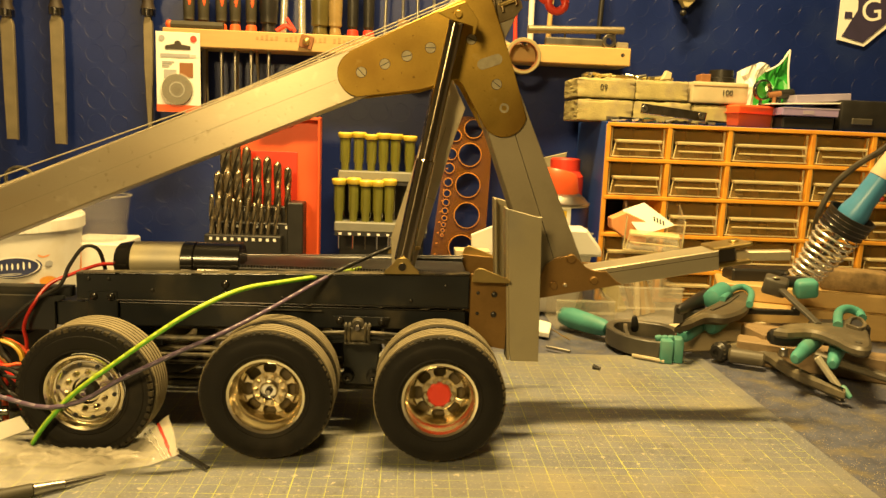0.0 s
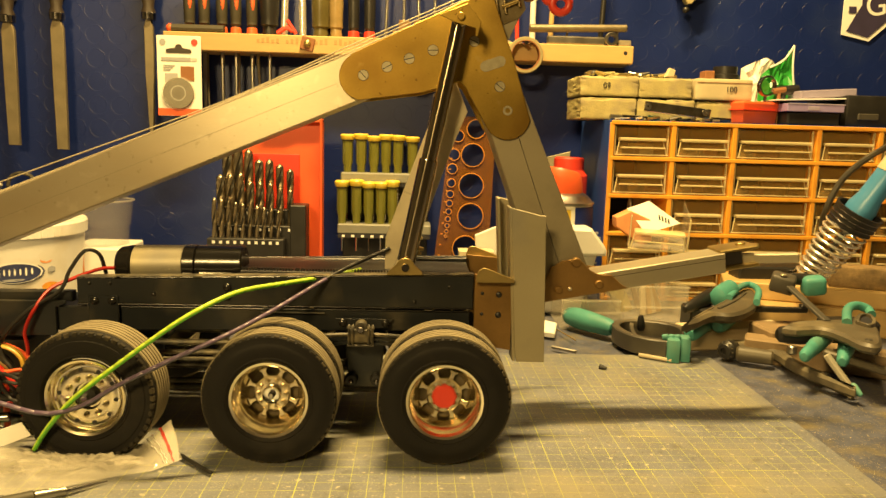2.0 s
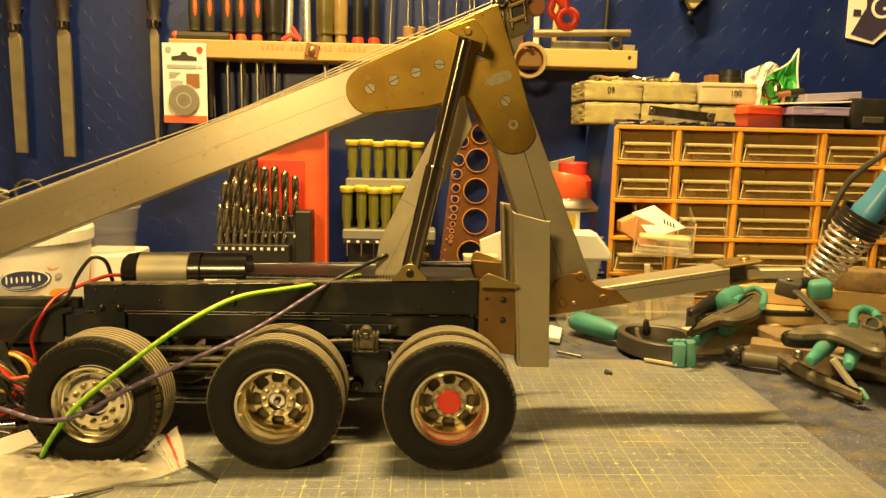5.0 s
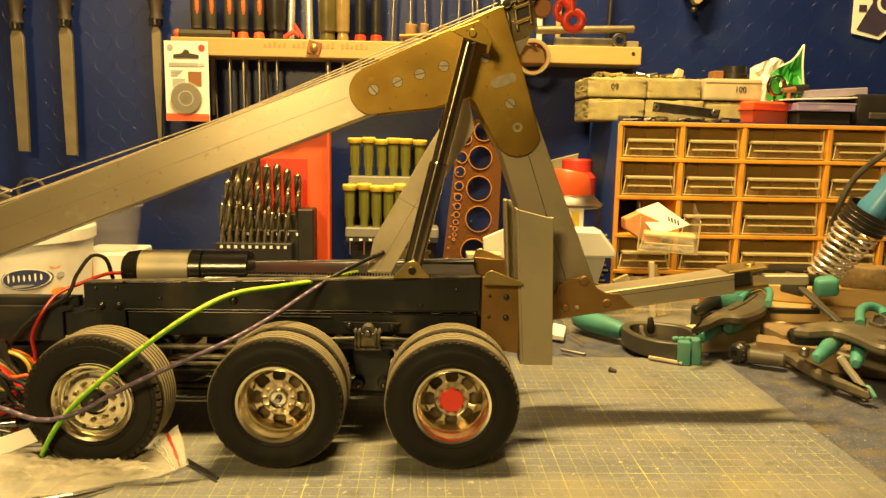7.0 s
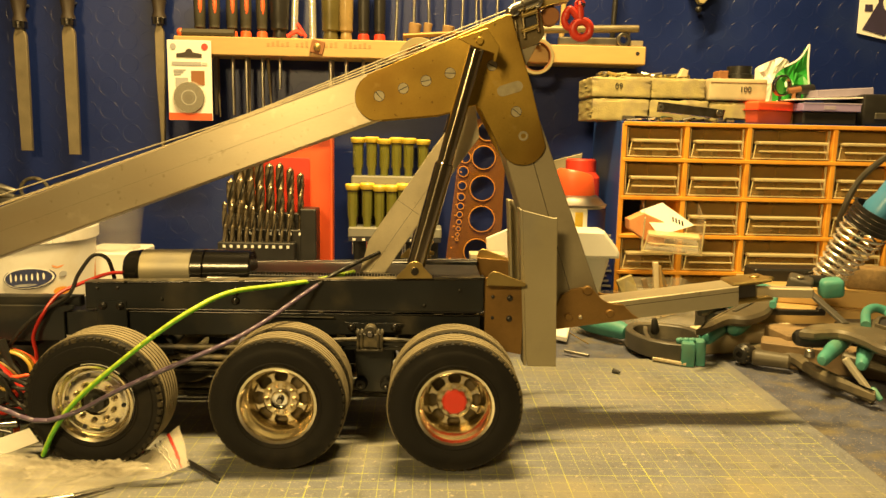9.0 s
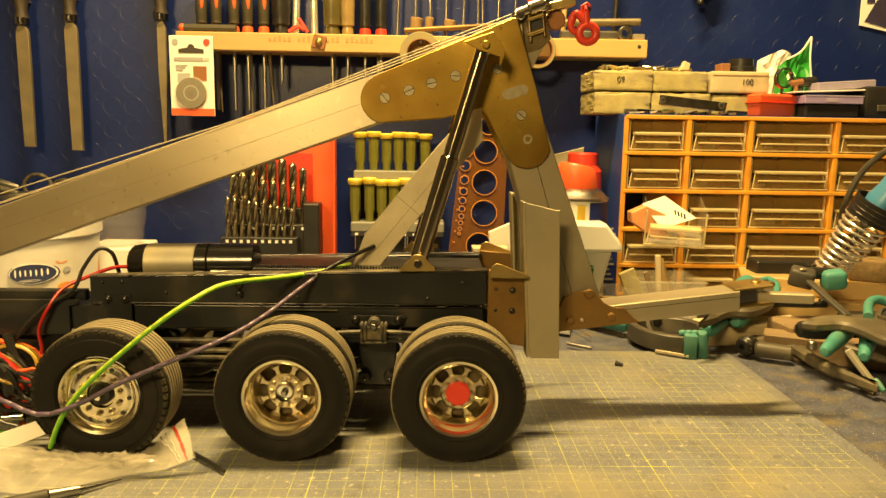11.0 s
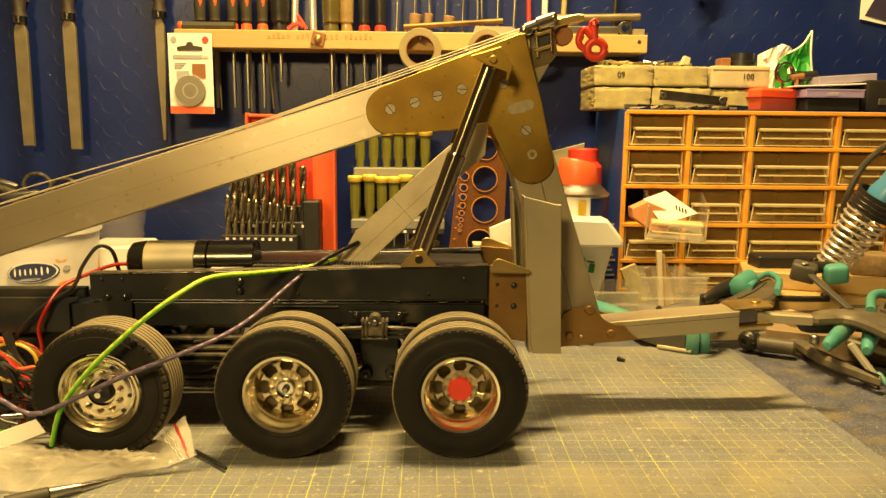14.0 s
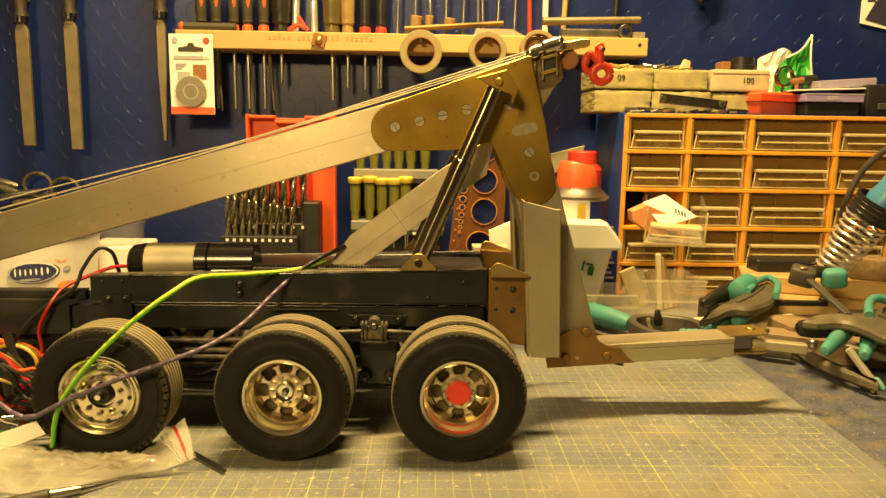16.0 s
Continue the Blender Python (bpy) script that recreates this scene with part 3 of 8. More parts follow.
def chassis():
    for s in (1, -1):
        def yy(v):
            return v if s == 1 else 2 * YC - v
        # upper subframe beam, lower rail
        b = prism(B(), [(-0.304, 0.0825), (-0.046, 0.0835), (-0.046, 0.1068), (-0.304, 0.1000)], yy(0.060), yy(0.068), 0.0008)
        part("subframe_beam", b, M_BLACK, TRUCK, "glossy black painted beam")
        left = 0.0805 if s == 1 else 0.0700
        b = prism(B(), [(-0.46, 0.062), (-0.048, 0.068), (-0.048, 0.0818), (-0.300, 0.0810), (-0.306, left), (-0.46, left)], yy(0.0625), yy(0.070), 0.0008)
        part("chassis_rail", b, M_BLACK, TRUCK)
        b = prism(B(), [(-0.46, 0.0820), (-0.309, 0.0830), (-0.309, 0.0900), (-0.46, 0.0890)], yy(0.064), yy(0.071), 0.0008)
        if s == 1:
            part("front_beam", b, M_BLACK, TRUCK)
        else:
            b.free()
        b = prism(B(), [(-0.46, 0.0600), (-0.318, 0.0610), (-0.318, 0.0800), (-0.312, 0.0820), (-0.312, 0.0845), (-0.46, 0.0835)], yy(0.0600), yy(0.0622), 0.0005)
        if s == 1:
            part("side_plate", b, M_BLACK, TRUCK)
        else:
            b.free()
        # Thin gloss black rods added along the beam edges to catch glints.
        for z0, z1, q0, q1 in ((0.0829, 0.0838, -0.3035, -0.0465), (0.0998, 0.1064, -0.3035, -0.0465), (0.0806, 0.0812, -0.2990, -0.0490)):
            part("rolled_edge", rod(B(), (q0, yy(0.0600 if z0 > 0.082 else 0.0625), z0), (q1, yy(0.0600 if z0 > 0.082 else 0.0625), z1), 0.0007, 0.0007, 10), M_GLOSS, TRUCK)
        # spring hanger between the rear wheels
        b = prism(B(), [(-0.137, 0.0765), (-0.099, 0.0765), (-0.104, 0.0700), (-0.132, 0.0700)], yy(0.0580), yy(0.0596), 0.0004)
        part("hanger_plate", b, M_BLACK, TRUCK)
        xs = -0.1196
        sad = part("spring_saddle", box(B(), xs - 0.0080, xs + 0.0080, yy(0.050), yy(0.058), 0.0616, 0.0716, 0.0010), M_SADDLE, TRUCK)
        part("saddle_lug", rod(B(), (xs, yy(0.0505), 0.0722), (xs, yy(0.058), 0.0722), 0.0042, 0.0042, 18, 0.0008), M_SADDLE, sad)
        part("saddle_bolt", rod(B(), (xs, yy(0.0478), 0.0712), (xs, yy(0.052), 0.0712), 0.0023, 0.0026, 6, 0.0005), M_DCHROME, sad)
        for q in (-0.0077, -0.0052, 0.0052, 0.0077):
            part("u_bolt", tube(B(), [(xs + q, yy(0.0494), 0.0612), (xs + q, yy(0.0492), 0.0668), (xs + q, yy(0.0494), 0.0718), (xs + q, yy(0.0515), 0.0738)], 0.00085, 7, 4), M_SADDLE, sad)
            part("u_bolt_nut", rod(B(), (xs + q, yy(0.0496), 0.0716), (xs + q, yy(0.0496), 0.0736), 0.0015, 0.0013, 6, 0.0003), M_SADDLE, sad)
        part("strap_plate", box(B(), xs - 0.0086, xs + 0.0086, yy(0.0482), yy(0.058), 0.0598, 0.0613, 0.0004), M_SADDLE, sad)
        for q in (-0.132, -0.104):
            part("bolt", ball(B(), (q, yy(0.0575), 0.0736), 0.0028, 1, 0.7, 1, 14), M_GLOSS, TRUCK)
        for q in (-0.2925, -0.2815):
            part("bolt", ball(B(), (q, yy(0.0590), 0.0850), 0.0027, 1, 0.6, 1, 14), M_GLOSS, TRUCK)
        for z in (0.0895, 0.0955):
            part("bolt", ball(B(), (-0.2075, yy(0.0595), z), 0.0028, 1, 0.7, 1, 14), M_GLOSS, TRUCK)
        b = box(B(), -0.2965, -0.2775, yy(0.0592), yy(0.0615), 0.0665, 0.0886, 0.0005)
        part("bracket_plate", b, M_BLACK, TRUCK)
        if s == 1:
            rnd = random.Random(9)
            for k in range(26):
                q = rnd.uniform(-0.300, -0.050)
                L = rnd.uniform(0.0006, 0.0055)
                z = 0.1002 + 0.0066 * (q + 0.3035) / 0.257 if k % 2 else 0.0829 + rnd.uniform(-0.0004, 0.0004)
                part("paint_chip", box(B(), q, q + L, 0.0592, 0.0594, z - 0.0003, z + rnd.uniform(0.0001, 0.0006)), M_TOOL, TRUCK)
        if s == 1:
            # Pale steel strip: the lower edge's highlight is put in as bare scuffed metal.
            part("worn_edge", box(B(), -0.1860, -0.1440, yy(0.0588), yy(0.0596), 0.0790, 0.0800, 0.0002), M_TOOL, TRUCK, "bare scuffed steel strip standing for the edge highlight")
        if s == 1:
            b = prism(B(), [(-0.3035, 0.1002), (-0.0462, 0.1070), (-0.0462, 0.1075), (-0.3035, 0.1007)], yy(0.0594), yy(0.0680), 0.0001)
            part("flange_edge", b, M_SADDLE, TRUCK, "dusty worn upper edge")
            for q, z in ((-0.296, 0.0965), (-0.283, 0.0968), (-0.255, 0.0900), (-0.170, 0.0875), (-0.085, 0.0880), (-0.062, 0.0985)):
                part("rivet", ball(B(), (q, yy(0.0598), z), 0.0014, 1, 0.6, 1, 10), M_BLACKP, TRUCK)
        # leaf spring, stacked
        for k in range(3):
            L = 0.062 - 0.012 * k
            b = tube(B(), [(-0.118 - L, yy(0.054), 0.060 - 0.002 * k), (-0.118 - L / 2, yy(0.054), 0.0652 - 0.0025 * k), (-0.118, yy(0.054), 0.0668 - 0.0028 * k), (-0.118 + L / 2, yy(0.054), 0.0652 - 0.0025 * k), (-0.118 + L, yy(0.054), 0.060 - 0.002 * k)], 0.0014, 6, 5)
            part("leaf_spring", b, M_SADDLE if k == 0 else M_BLACK, TRUCK)
        # trailing block with two bolts and rods
        b = prism(B(), [(-0.132, 0.060), (-0.104, 0.060), (-0.108, 0.026), (-0.128, 0.026)], yy(0.066), yy(0.078), 0.001)
        part("trunnion_block", b, M_BLACK, TRUCK)
        for q in (-0.1265, -0.1095):
            b = rod(B(), (q, yy(0.066), 0.0330), (q, yy(0.060), 0.0330), 0.0046, 0.0040, 12, 0.0006)
            nut = part("bolt", b, M_BLACKP, TRUCK)
            part("bolt_tip", ball(B(), (q, yy(0.0595), 0.0326), 0.0018, 1, 0.8, 1, 10), M_DCHROME, nut)
        for z, r in ((0.0268, 0.0020), (0.0225, 0.0024)):
            b = rod(B(), (-0.275, yy(0.075), z), (-0.07, yy(0.075), z), r, r, 10)
            part("torque_rod", b, M_SADDLE, TRUCK)
        for z in (0.048, 0.055):
            part("air_pipe", rod(B(), (-0.262, yy(0.070), z), (-0.19, yy(0.070), z + 0.001), 0.0019, 0.0019, 8), M_SADDLE, TRUCK)
        # rear plates
        b = prism(B(), [(-0.0455, 0.108), (-0.0205, 0.106), (-0.0205, 0.0565), (-0.034, 0.0588), (-0.0455, 0.066)], yy(0.0575), yy(0.0598), 0.0003)
        part("rear_plate", b, M_BRASSD, TRUCK, "tarnished brass rear side plate")
        for q, z in ((-0.0295, 0.0945), (-0.0295, 0.0808), (-0.0405, 0.0952), (-0.0405, 0.0812)):
            part("screw", ball(B(), (q, yy(0.0572), z), 0.0021 if q > -0.035 else 0.0012, 1, 0.6, 1, 10), M_BLACKP, TRUCK)
        t = yy(0.0598)
        b = prism(B(), [(-0.0455, 0.1065), (-0.0440, 0.1115), (-0.0410, 0.1135), (-0.0380, 0.1128), (-0.0205, 0.1060), (-0.0205, 0.1040), (-0.0455, 0.1040)], yy(0.0500), yy(0.0515), 0.0003)
        box(b, -0.0450, -0.0205, yy(0.0515), yy(0.0580), 0.1035, 0.1050)
        part("bent_tab", b, M_BRASS2, TRUCK, "folded brass tab")
        # guide column, an upright channel
        lo, hi = yy(0.0545), yy(0.0565)
        b = prism(B(), [(-0.0238, 0.1525), (-0.0042, 0.1478), (-0.0010, 0.1478), (0.0022, 0.0495), (-0.0165, 0.0495), (-0.0180, 0.0560)], lo, hi, 0.0004)
        prism(b, [(-0.0250, 0.1525), (-0.0235, 0.1525), (-0.0170, 0.0495), (-0.0190, 0.0495)], yy(0.0565), yy(0.0720), 0.0003)
        part("guide_column", b, M_SHEET, TRUCK, "grey sheet steel guide column")
    # cross members, deck and gear rack between the beams
    for x in (-0.29, -0.2, -0.12, -0.06):
        part("cross_member", box(B(), x - 0.006, x + 0.006, 0.070, 2 * YC - 0.070, 0.070, 0.095, 0.0008), M_BLACK, TRUCK)
    b = box(B(), -0.21, -0.047, 0.073, 2 * YC - 0.073, 0.098, 0.1045, 0.0006)
    for k in range(80):
        x = -0.208 + k * 0.002
        box(b, x, x + 0.001, 0.0735, 0.0775, 0.1045, 0.1062)
    part("slide_rack", b, M_BLACKP, TRUCK)
    b = box(B(), -0.46, -0.305, 0.071, 2 * YC - 0.071, 0.070, 0.076, 0.0006)
    part("deck_plate", b, M_BLACK, TRUCK)
    # electric motor lying on the deck
    m = new("electric_motor")
    m.parent = TRUCK
    ORG[m] = ORG[TRUCK]
    r, cy, cz = 0.0135, 0.086, 0.1045
    b = rod(B(), (-0.286, cy, cz), (-0.2745, cy, cz), r * 0.9, r, 28, 0.002)
    part("end_cap", b, M_GLOSS, m)
    b = rod(B(), (-0.2745, cy, cz), (-0.241, cy, cz + 0.0006), r * 1.0, r * 1.0, 36, 0.0004)
    part("can", b, M_SHEET, m, "bare grey steel motor can")
    b = rod(B(), (-0.241, cy, cz + 0.0006), (-0.233, cy, cz + 0.0008), r * 1.02, r * 1.02, 36, 0.0004)
    rod(b, (-0.233, cy, cz + 0.0008), (-0.2015, cy, cz + 0.0012), r * 1.0, r * 1.0, 36, 0.001)
    part("gearbox", b, M_GLOSS, m, "black gearbox with two bright studs")
    part("stud", rod(B(), (-0.229, cy - 0.0135, cz - 0.003), (-0.208, cy - 0.0135, cz - 0.003), 0.0013, 0.0013, 8), M_TOOL, m)
    part("stud", rod(B(), (-0.240, cy - 0.0135, cz - 0.004), (-0.234, cy - 0.0135, cz - 0.004), 0.0016, 0.0016, 8), M_TOOL, m)
    part("motor_saddle", box(B(), -0.275, -0.205, 0.072, 0.120, 0.0870, 0.0925, 0.0006), M_BLACK, m)
    for k in range(3):
        b = tube(B(), [(-0.2015, cy - 0.004 + 0.003 * k, cz - 0.002), (-0.196, cy - 0.006, cz - 0.003 - 0.001 * k), (-0.193 + 0.002 * k, cy - 0.006, cz - 0.007), (-0.188 + 0.002 * k, cy - 0.004, cz - 0.009)], 0.0010, 6, 5)
        part("motor_wire", b, M_WIRER if k < 2 else M_BLACKP, m)


chassis()


# ---- towing boom: built lowered, in the plan of the last moment, turning about its pin ----
PIN = (-0.436, 0.0, 0.097)
BOOM = thing("tow_boom", PIN, "steel tow boom with brass corner plates and winch cables", "tow boom")
YB0, YB1 = 0.082, 0.114


def arc(cx, cz, r, a0, a1, n):
    return [(cx + r * math.cos(radians(a0 + (a1 - a0) * i / n)), cz + r * math.sin(radians(a0 + (a1 - a0) * i / n))) for i in range(n + 1)]


def boom():
    b = prism(B(), [(-0.470, 0.0768), (-0.100, 0.1857), (-0.100, 0.2175), (-0.470, 0.1085)], YB0, YB1, 0.0008)
    part("main_beam", b, M_STEEL, BOOM, "bare brushed steel box beam")
    b = prism(B(), [(-0.470, 0.0930), (-0.124, 0.1948), (-0.124, 0.19498), (-0.470, 0.09318)], YB0 - 0.0001, YB0 + 0.0005)
    part("beam_seam", b, M_LEG, BOOM)
    plate = [(-0.0200, 0.2450), (-0.0225, 0.2450), (-0.1150, 0.2120)] + arc(-0.1085, 0.1972, 0.0155, 115, 255, 12) + [(-0.0700, 0.1835), (-0.0455, 0.1885), (-0.0420, 0.1850), (-0.0310, 0.1600)] + arc(-0.0155, 0.1635, 0.0157, 195, 345, 12) + [(-0.0085, 0.2000)]
    inner = [(-0.033, 0.176), (-0.003, 0.176), (0.0330, 0.0560), (0.0330, 0.0480), (0.000, 0.0430)]
    low = [(0.007, 0.058), (0.015, 0.062), (0.027, 0.063), (0.031, 0.058), (0.0345, 0.0535), (0.039, 0.0508), (0.044, 0.0494), (0.049, 0.049), (0.0555, 0.0415), (0.060, 0.0385), (-0.001, 0.034), (-0.0025, 0.040)]
    b = prism(B(), inner, YB0, YB1, 0.0006)
    part("upright_leg", b, M_LEG, BOOM, "grey steel upright leg")
    b = prism(B(), [(-0.030, 0.176), (-0.0004, 0.055), (0.0, 0.055), (-0.0296, 0.176)], YB0 - 0.0003, YB0 + 0.0004, 0, Matrix.Translation((0.0145, 0, 0)))
    part("leg_seam", b, M_DCHROME, BOOM)
    for y in (YB0 - 0.0022, YB1):
        part("corner_plate", prism(B(), plate, y, y + 0.0022, 0.0004), M_BRASS, BOOM, "tarnished brass corner plate")
        part("foot_plate", prism(B(), low, y, y + 0.0022, 0.0004), M_BRASSD, BOOM, "tarnished brass foot plate")
    f = YB0 - 0.0022
    for x, z in ((-0.108, 0.198), (-0.092, 0.202), (-0.077, 0.206), (-0.061, 0.210), (-0.0335, 0.2135), (-0.019, 0.183)):
        b = rod(B(), (x, f + 0.0006, z), (x, f - 0.0003, z), 0.0033, 0.0033, 20)
        s = part("rivet", b, M_RIVET, BOOM)
        part("rivet_gap", ring(B(), (x, f - 0.0002, z), (0, 1, 0), 0.0033, 0.0036, 0.0006, 24, 0.0001), M_INK_HOLE, s)
        box_b = box(B(), x - 0.0032, x + 0.0032, f - 0.00035, f - 0.0002, z - 0.00025, z + 0.00025, 0, spin((x, f, z), "Y", -30 + 900 * (x % 0.1)))
        part("rivet_slot", box_b, M_INK_HOLE, s)
    b = prism(B(), arc(-0.0275, 0.1968, 0.0035, 105, 285, 8) + arc(-0.0175, 0.1992, 0.0035, -75, 105, 8), f - 0.0003, f + 0.0006)
    part("slot_weld", b, M_RIVET, BOOM)
    for x, z, r in ((-0.015, 0.167, 0.0033),):
        b = ring(B(), (x, f - 0.0004, z), (0, 1, 0), 0.0017, r, 0.0012, 20, 0.0003)
        part("socket_screw", b, M_RIVET, BOOM)
    for x, z, r, mt in ((0.0245, 0.0605, 0.0034, M_BRASSD), (0.011, 0.0425, 0.0028, M_BRASSD), (0.0395, 0.0435, 0.0030, M_BRASSD), (0.019, 0.0422, 0.0014, M_STEEL)):
        part("pivot_bolt", rod(B(), (x, f + 0.0004, z), (x, f - 0.0024, z), r, r * 0.9, 16, 0.0004), mt, BOOM)
    # cylinder anchor lug, folded brass on the near and far side
    for s in (1, -1):
        y = f if s == 1 else 2 * YC - f
        b = prism(B(), [(-0.056, 0.2292), (-0.0375, 0.2345), (-0.0300, 0.2225), (-0.0330, 0.2140), (-0.0345, 0.2140), (-0.0340, 0.2190), (-0.0470, 0.2240)], y - s * 0.021, y - s * 0.0195, 0.0003)
        box(b, -0.046, -0.037, y - s * 0.0195, y, 0.2290, 0.2302, 0.0003)
        rod(b, (-0.0425, y - s * 0.023, 0.2268), (-0.0425, y, 0.2268), 0.0024, 0.0024, 12, 0.0004)
        part("cylinder_lug", b, M_BRASS, BOOM, "folded brass cylinder lug")
    # underlift arm and its swivel head
    b = prism(B(), [(0.030, 0.0357), (0.131, 0.0420), (0.131, 0.0560), (0.030, 0.0495)], 0.084, 0.108, 0.0006)
    part("underlift_arm", b, M_ARM, BOOM, "bare steel underlift arm")
    b = prism(B(), [(0.032, 0.0456), (0.131, 0.0520), (0.131, 0.0523), (0.032, 0.0459)], 0.0838, 0.085)
    part("arm_seam", b, M_DCHROME, BOOM)
    tilt = spin((0.131, 0.096, 0.049), "Y", -3.5)
    for z in (0.0425, 0.0555):
        b = box(B(), 0.128, 0.156, 0.086, 0.110, z, z + 0.0022, 0.0008, tilt)
        rod(b, tilt @ Vector((0.148, 0.098, z - 0.001)), tilt @ Vector((0.148, 0.098, z + 0.0036)), 0.0036, 0.0036, 14, 0.0004)
        part("swivel_plate", b, M_BRASS2, BOOM)
    b = box(B(), 0.131, 0.146, 0.090, 0.106, 0.0447, 0.0555, 0.001, tilt)
    part("swivel_block", b, M_DCHROME, BOOM)
    b = box(B(), 0.148, 0.186, 0.094, 0.102, 0.0450, 0.0520, 0.001, spin((0.148, 0.098, 0.049), "Y", 2) @ spin((0.148, 0.098, 0.049), "Z", -14))
    part("lift_fork", b, M_ARM, BOOM, "steel lift fork")
    b = box(B(), 0.146, 0.172, 0.098, 0.106, 0.0520, 0.0555, 0.001, spin((0.148, 0.098, 0.049), "Z", 32))
    part("lift_fork", b, M_BRASS2, BOOM)
    # roller head: a cage of plates with bright rollers, a tongue and a sheave
    for y in (0.0875, 0.107):
        b = prism(B(), [(-0.0185, 0.2490), (-0.0010, 0.2540), (0.0030, 0.2320), (-0.0020, 0.2265), (-0.0165, 0.2225), (-0.0175, 0.2300)], y, y + 0.0014, 0.0003)
        part("head_plate", b, M_HEAD, BOOM, "stained steel cage plate")
        b = prism(B(), [(-0.0162, 0.2222), (-0.0022, 0.2262), (-0.0100, 0.2130), (-0.0150, 0.2140)], y + 0.0002, y + 0.0016, 0.0003)
        part("head_tail", b, M_LEG, BOOM, "grey steel tail plate")
    # Solid black panel on the cage plate, painted as the shade of an opening.
    part("cage_opening", prism(B(), [(-0.0130, 0.2440), (-0.0030, 0.2468), (-0.0010, 0.2372), (-0.0110, 0.2330)], 0.0870, 0.0878), M_INK_HOLE, BOOM)
    for x, z, dx in ((-0.0150, 0.2245, -0.0014), (-0.0105, 0.2300, -0.0010), (-0.0012, 0.2335, -0.0012)):
        part("cage_bar", rod(B(), (x, 0.0862, z), (x + dx, 0.0862, z + 0.0175), 0.0011, 0.0011, 10, 0.0003), M_HEAD, BOOM)
    for z in (0.2345, 0.2440):
        part("cable_roller", rod(B(), (-0.0128, 0.0860, z), (-0.0016, 0.0860, z + 0.0032), 0.0015, 0.0015, 12, 0.0004), M_BRASS2, BOOM)
    for x, z, r in ((-0.0175, 0.2475, 0.0034), (-0.0025, 0.2530, 0.0040)):
        part("cable_roller", rod(B(), (x, 0.083, z), (x, 0.113, z), r, r, 16, 0.0006), M_CHROME, BOOM)
    b = rod(B(), (-0.0195, 0.086, 0.2482), (-0.0105, 0.086, 0.2512), 0.0034, 0.0034, 18, 0.0008)
    rod(b, (-0.0120, 0.086, 0.2507), (-0.0005, 0.086, 0.2545), 0.0046, 0.0046, 20, 0.0012)
    part("head_bar", b, M_TOOLB, BOOM, "polished steel roller bar")
    for x, z in ((-0.0200, 0.2470), (-0.0008, 0.2550)):
        part("bar_knob", ball(B(), (x, 0.0850, z), 0.0036, 0.8, 1, 1, 14), M_TOOLB, BOOM)
    b = prism(B(), [(0.001, 0.2495), (0.0205, 0.2535), (0.0205, 0.2575), (0.0160, 0.2580), (0.001, 0.2550)], 0.090, 0.104, 0.0006)
    part("head_tongue", b, M_BRASS2, BOOM, "light brass tongue")
    b = rod(B(), (0.0078, 0.0935, 0.2445), (0.0078, 0.1005, 0.2445), 0.0064, 0.0064, 24, 0.0008)
    box(b, 0.0050, 0.0106, 0.0945, 0.0995, 0.2450, 0.2530, 0.0005)
    part("sheave", b, M_CARD, BOOM, "brown sheave under the tongue")
    for k in range(3):
        y = 0.088 + 0.007 * k
        pts = [(-0.470, y, 0.1190 - 0.005 * (k > 0)), (-0.369, y, 0.1465 - 0.005 * (k > 0)), (-0.26, y, 0.1745 - 0.0022 * (k > 0)), (-0.20, y, 0.1905), (-0.115, y, 0.2185 - 0.0010 * k), (-0.0175, y, 0.2500 - 0.0014 * k)]
        part("winch_cable", tube(B(), pts, 0.00042, 6, 6), M_CABLE, BOOM, "pale braided winch cable")


boom()


# ---- hydraulic cylinders, stay plate, hook ----
BASE = (-0.0915, 0.1115)
TOP_LOCAL = (-0.0425 - PIN[0], 0.2268 - PIN[2])
STAY_LOCAL = (-0.0480 - PIN[0], 0.1790 - PIN[2])
HOOK_LOCAL = (0.0195 - PIN[0], 0.2560 - PIN[2])
BOOM_ANGLE = [(0, 6.983), (1, 6.788), (2, 6.578), (3, 6.349), (4, 6.098), (5, 5.822), (6, 5.517), (7, 5.180), (8, 4.806), (9, 4.392), (10, 3.934), (11, 3.426), (12, 2.866), (13, 2.248), (14, 1.567), (15, 0.820), (16, 0.000)]
CYLS = []
BARREL = 0.0715
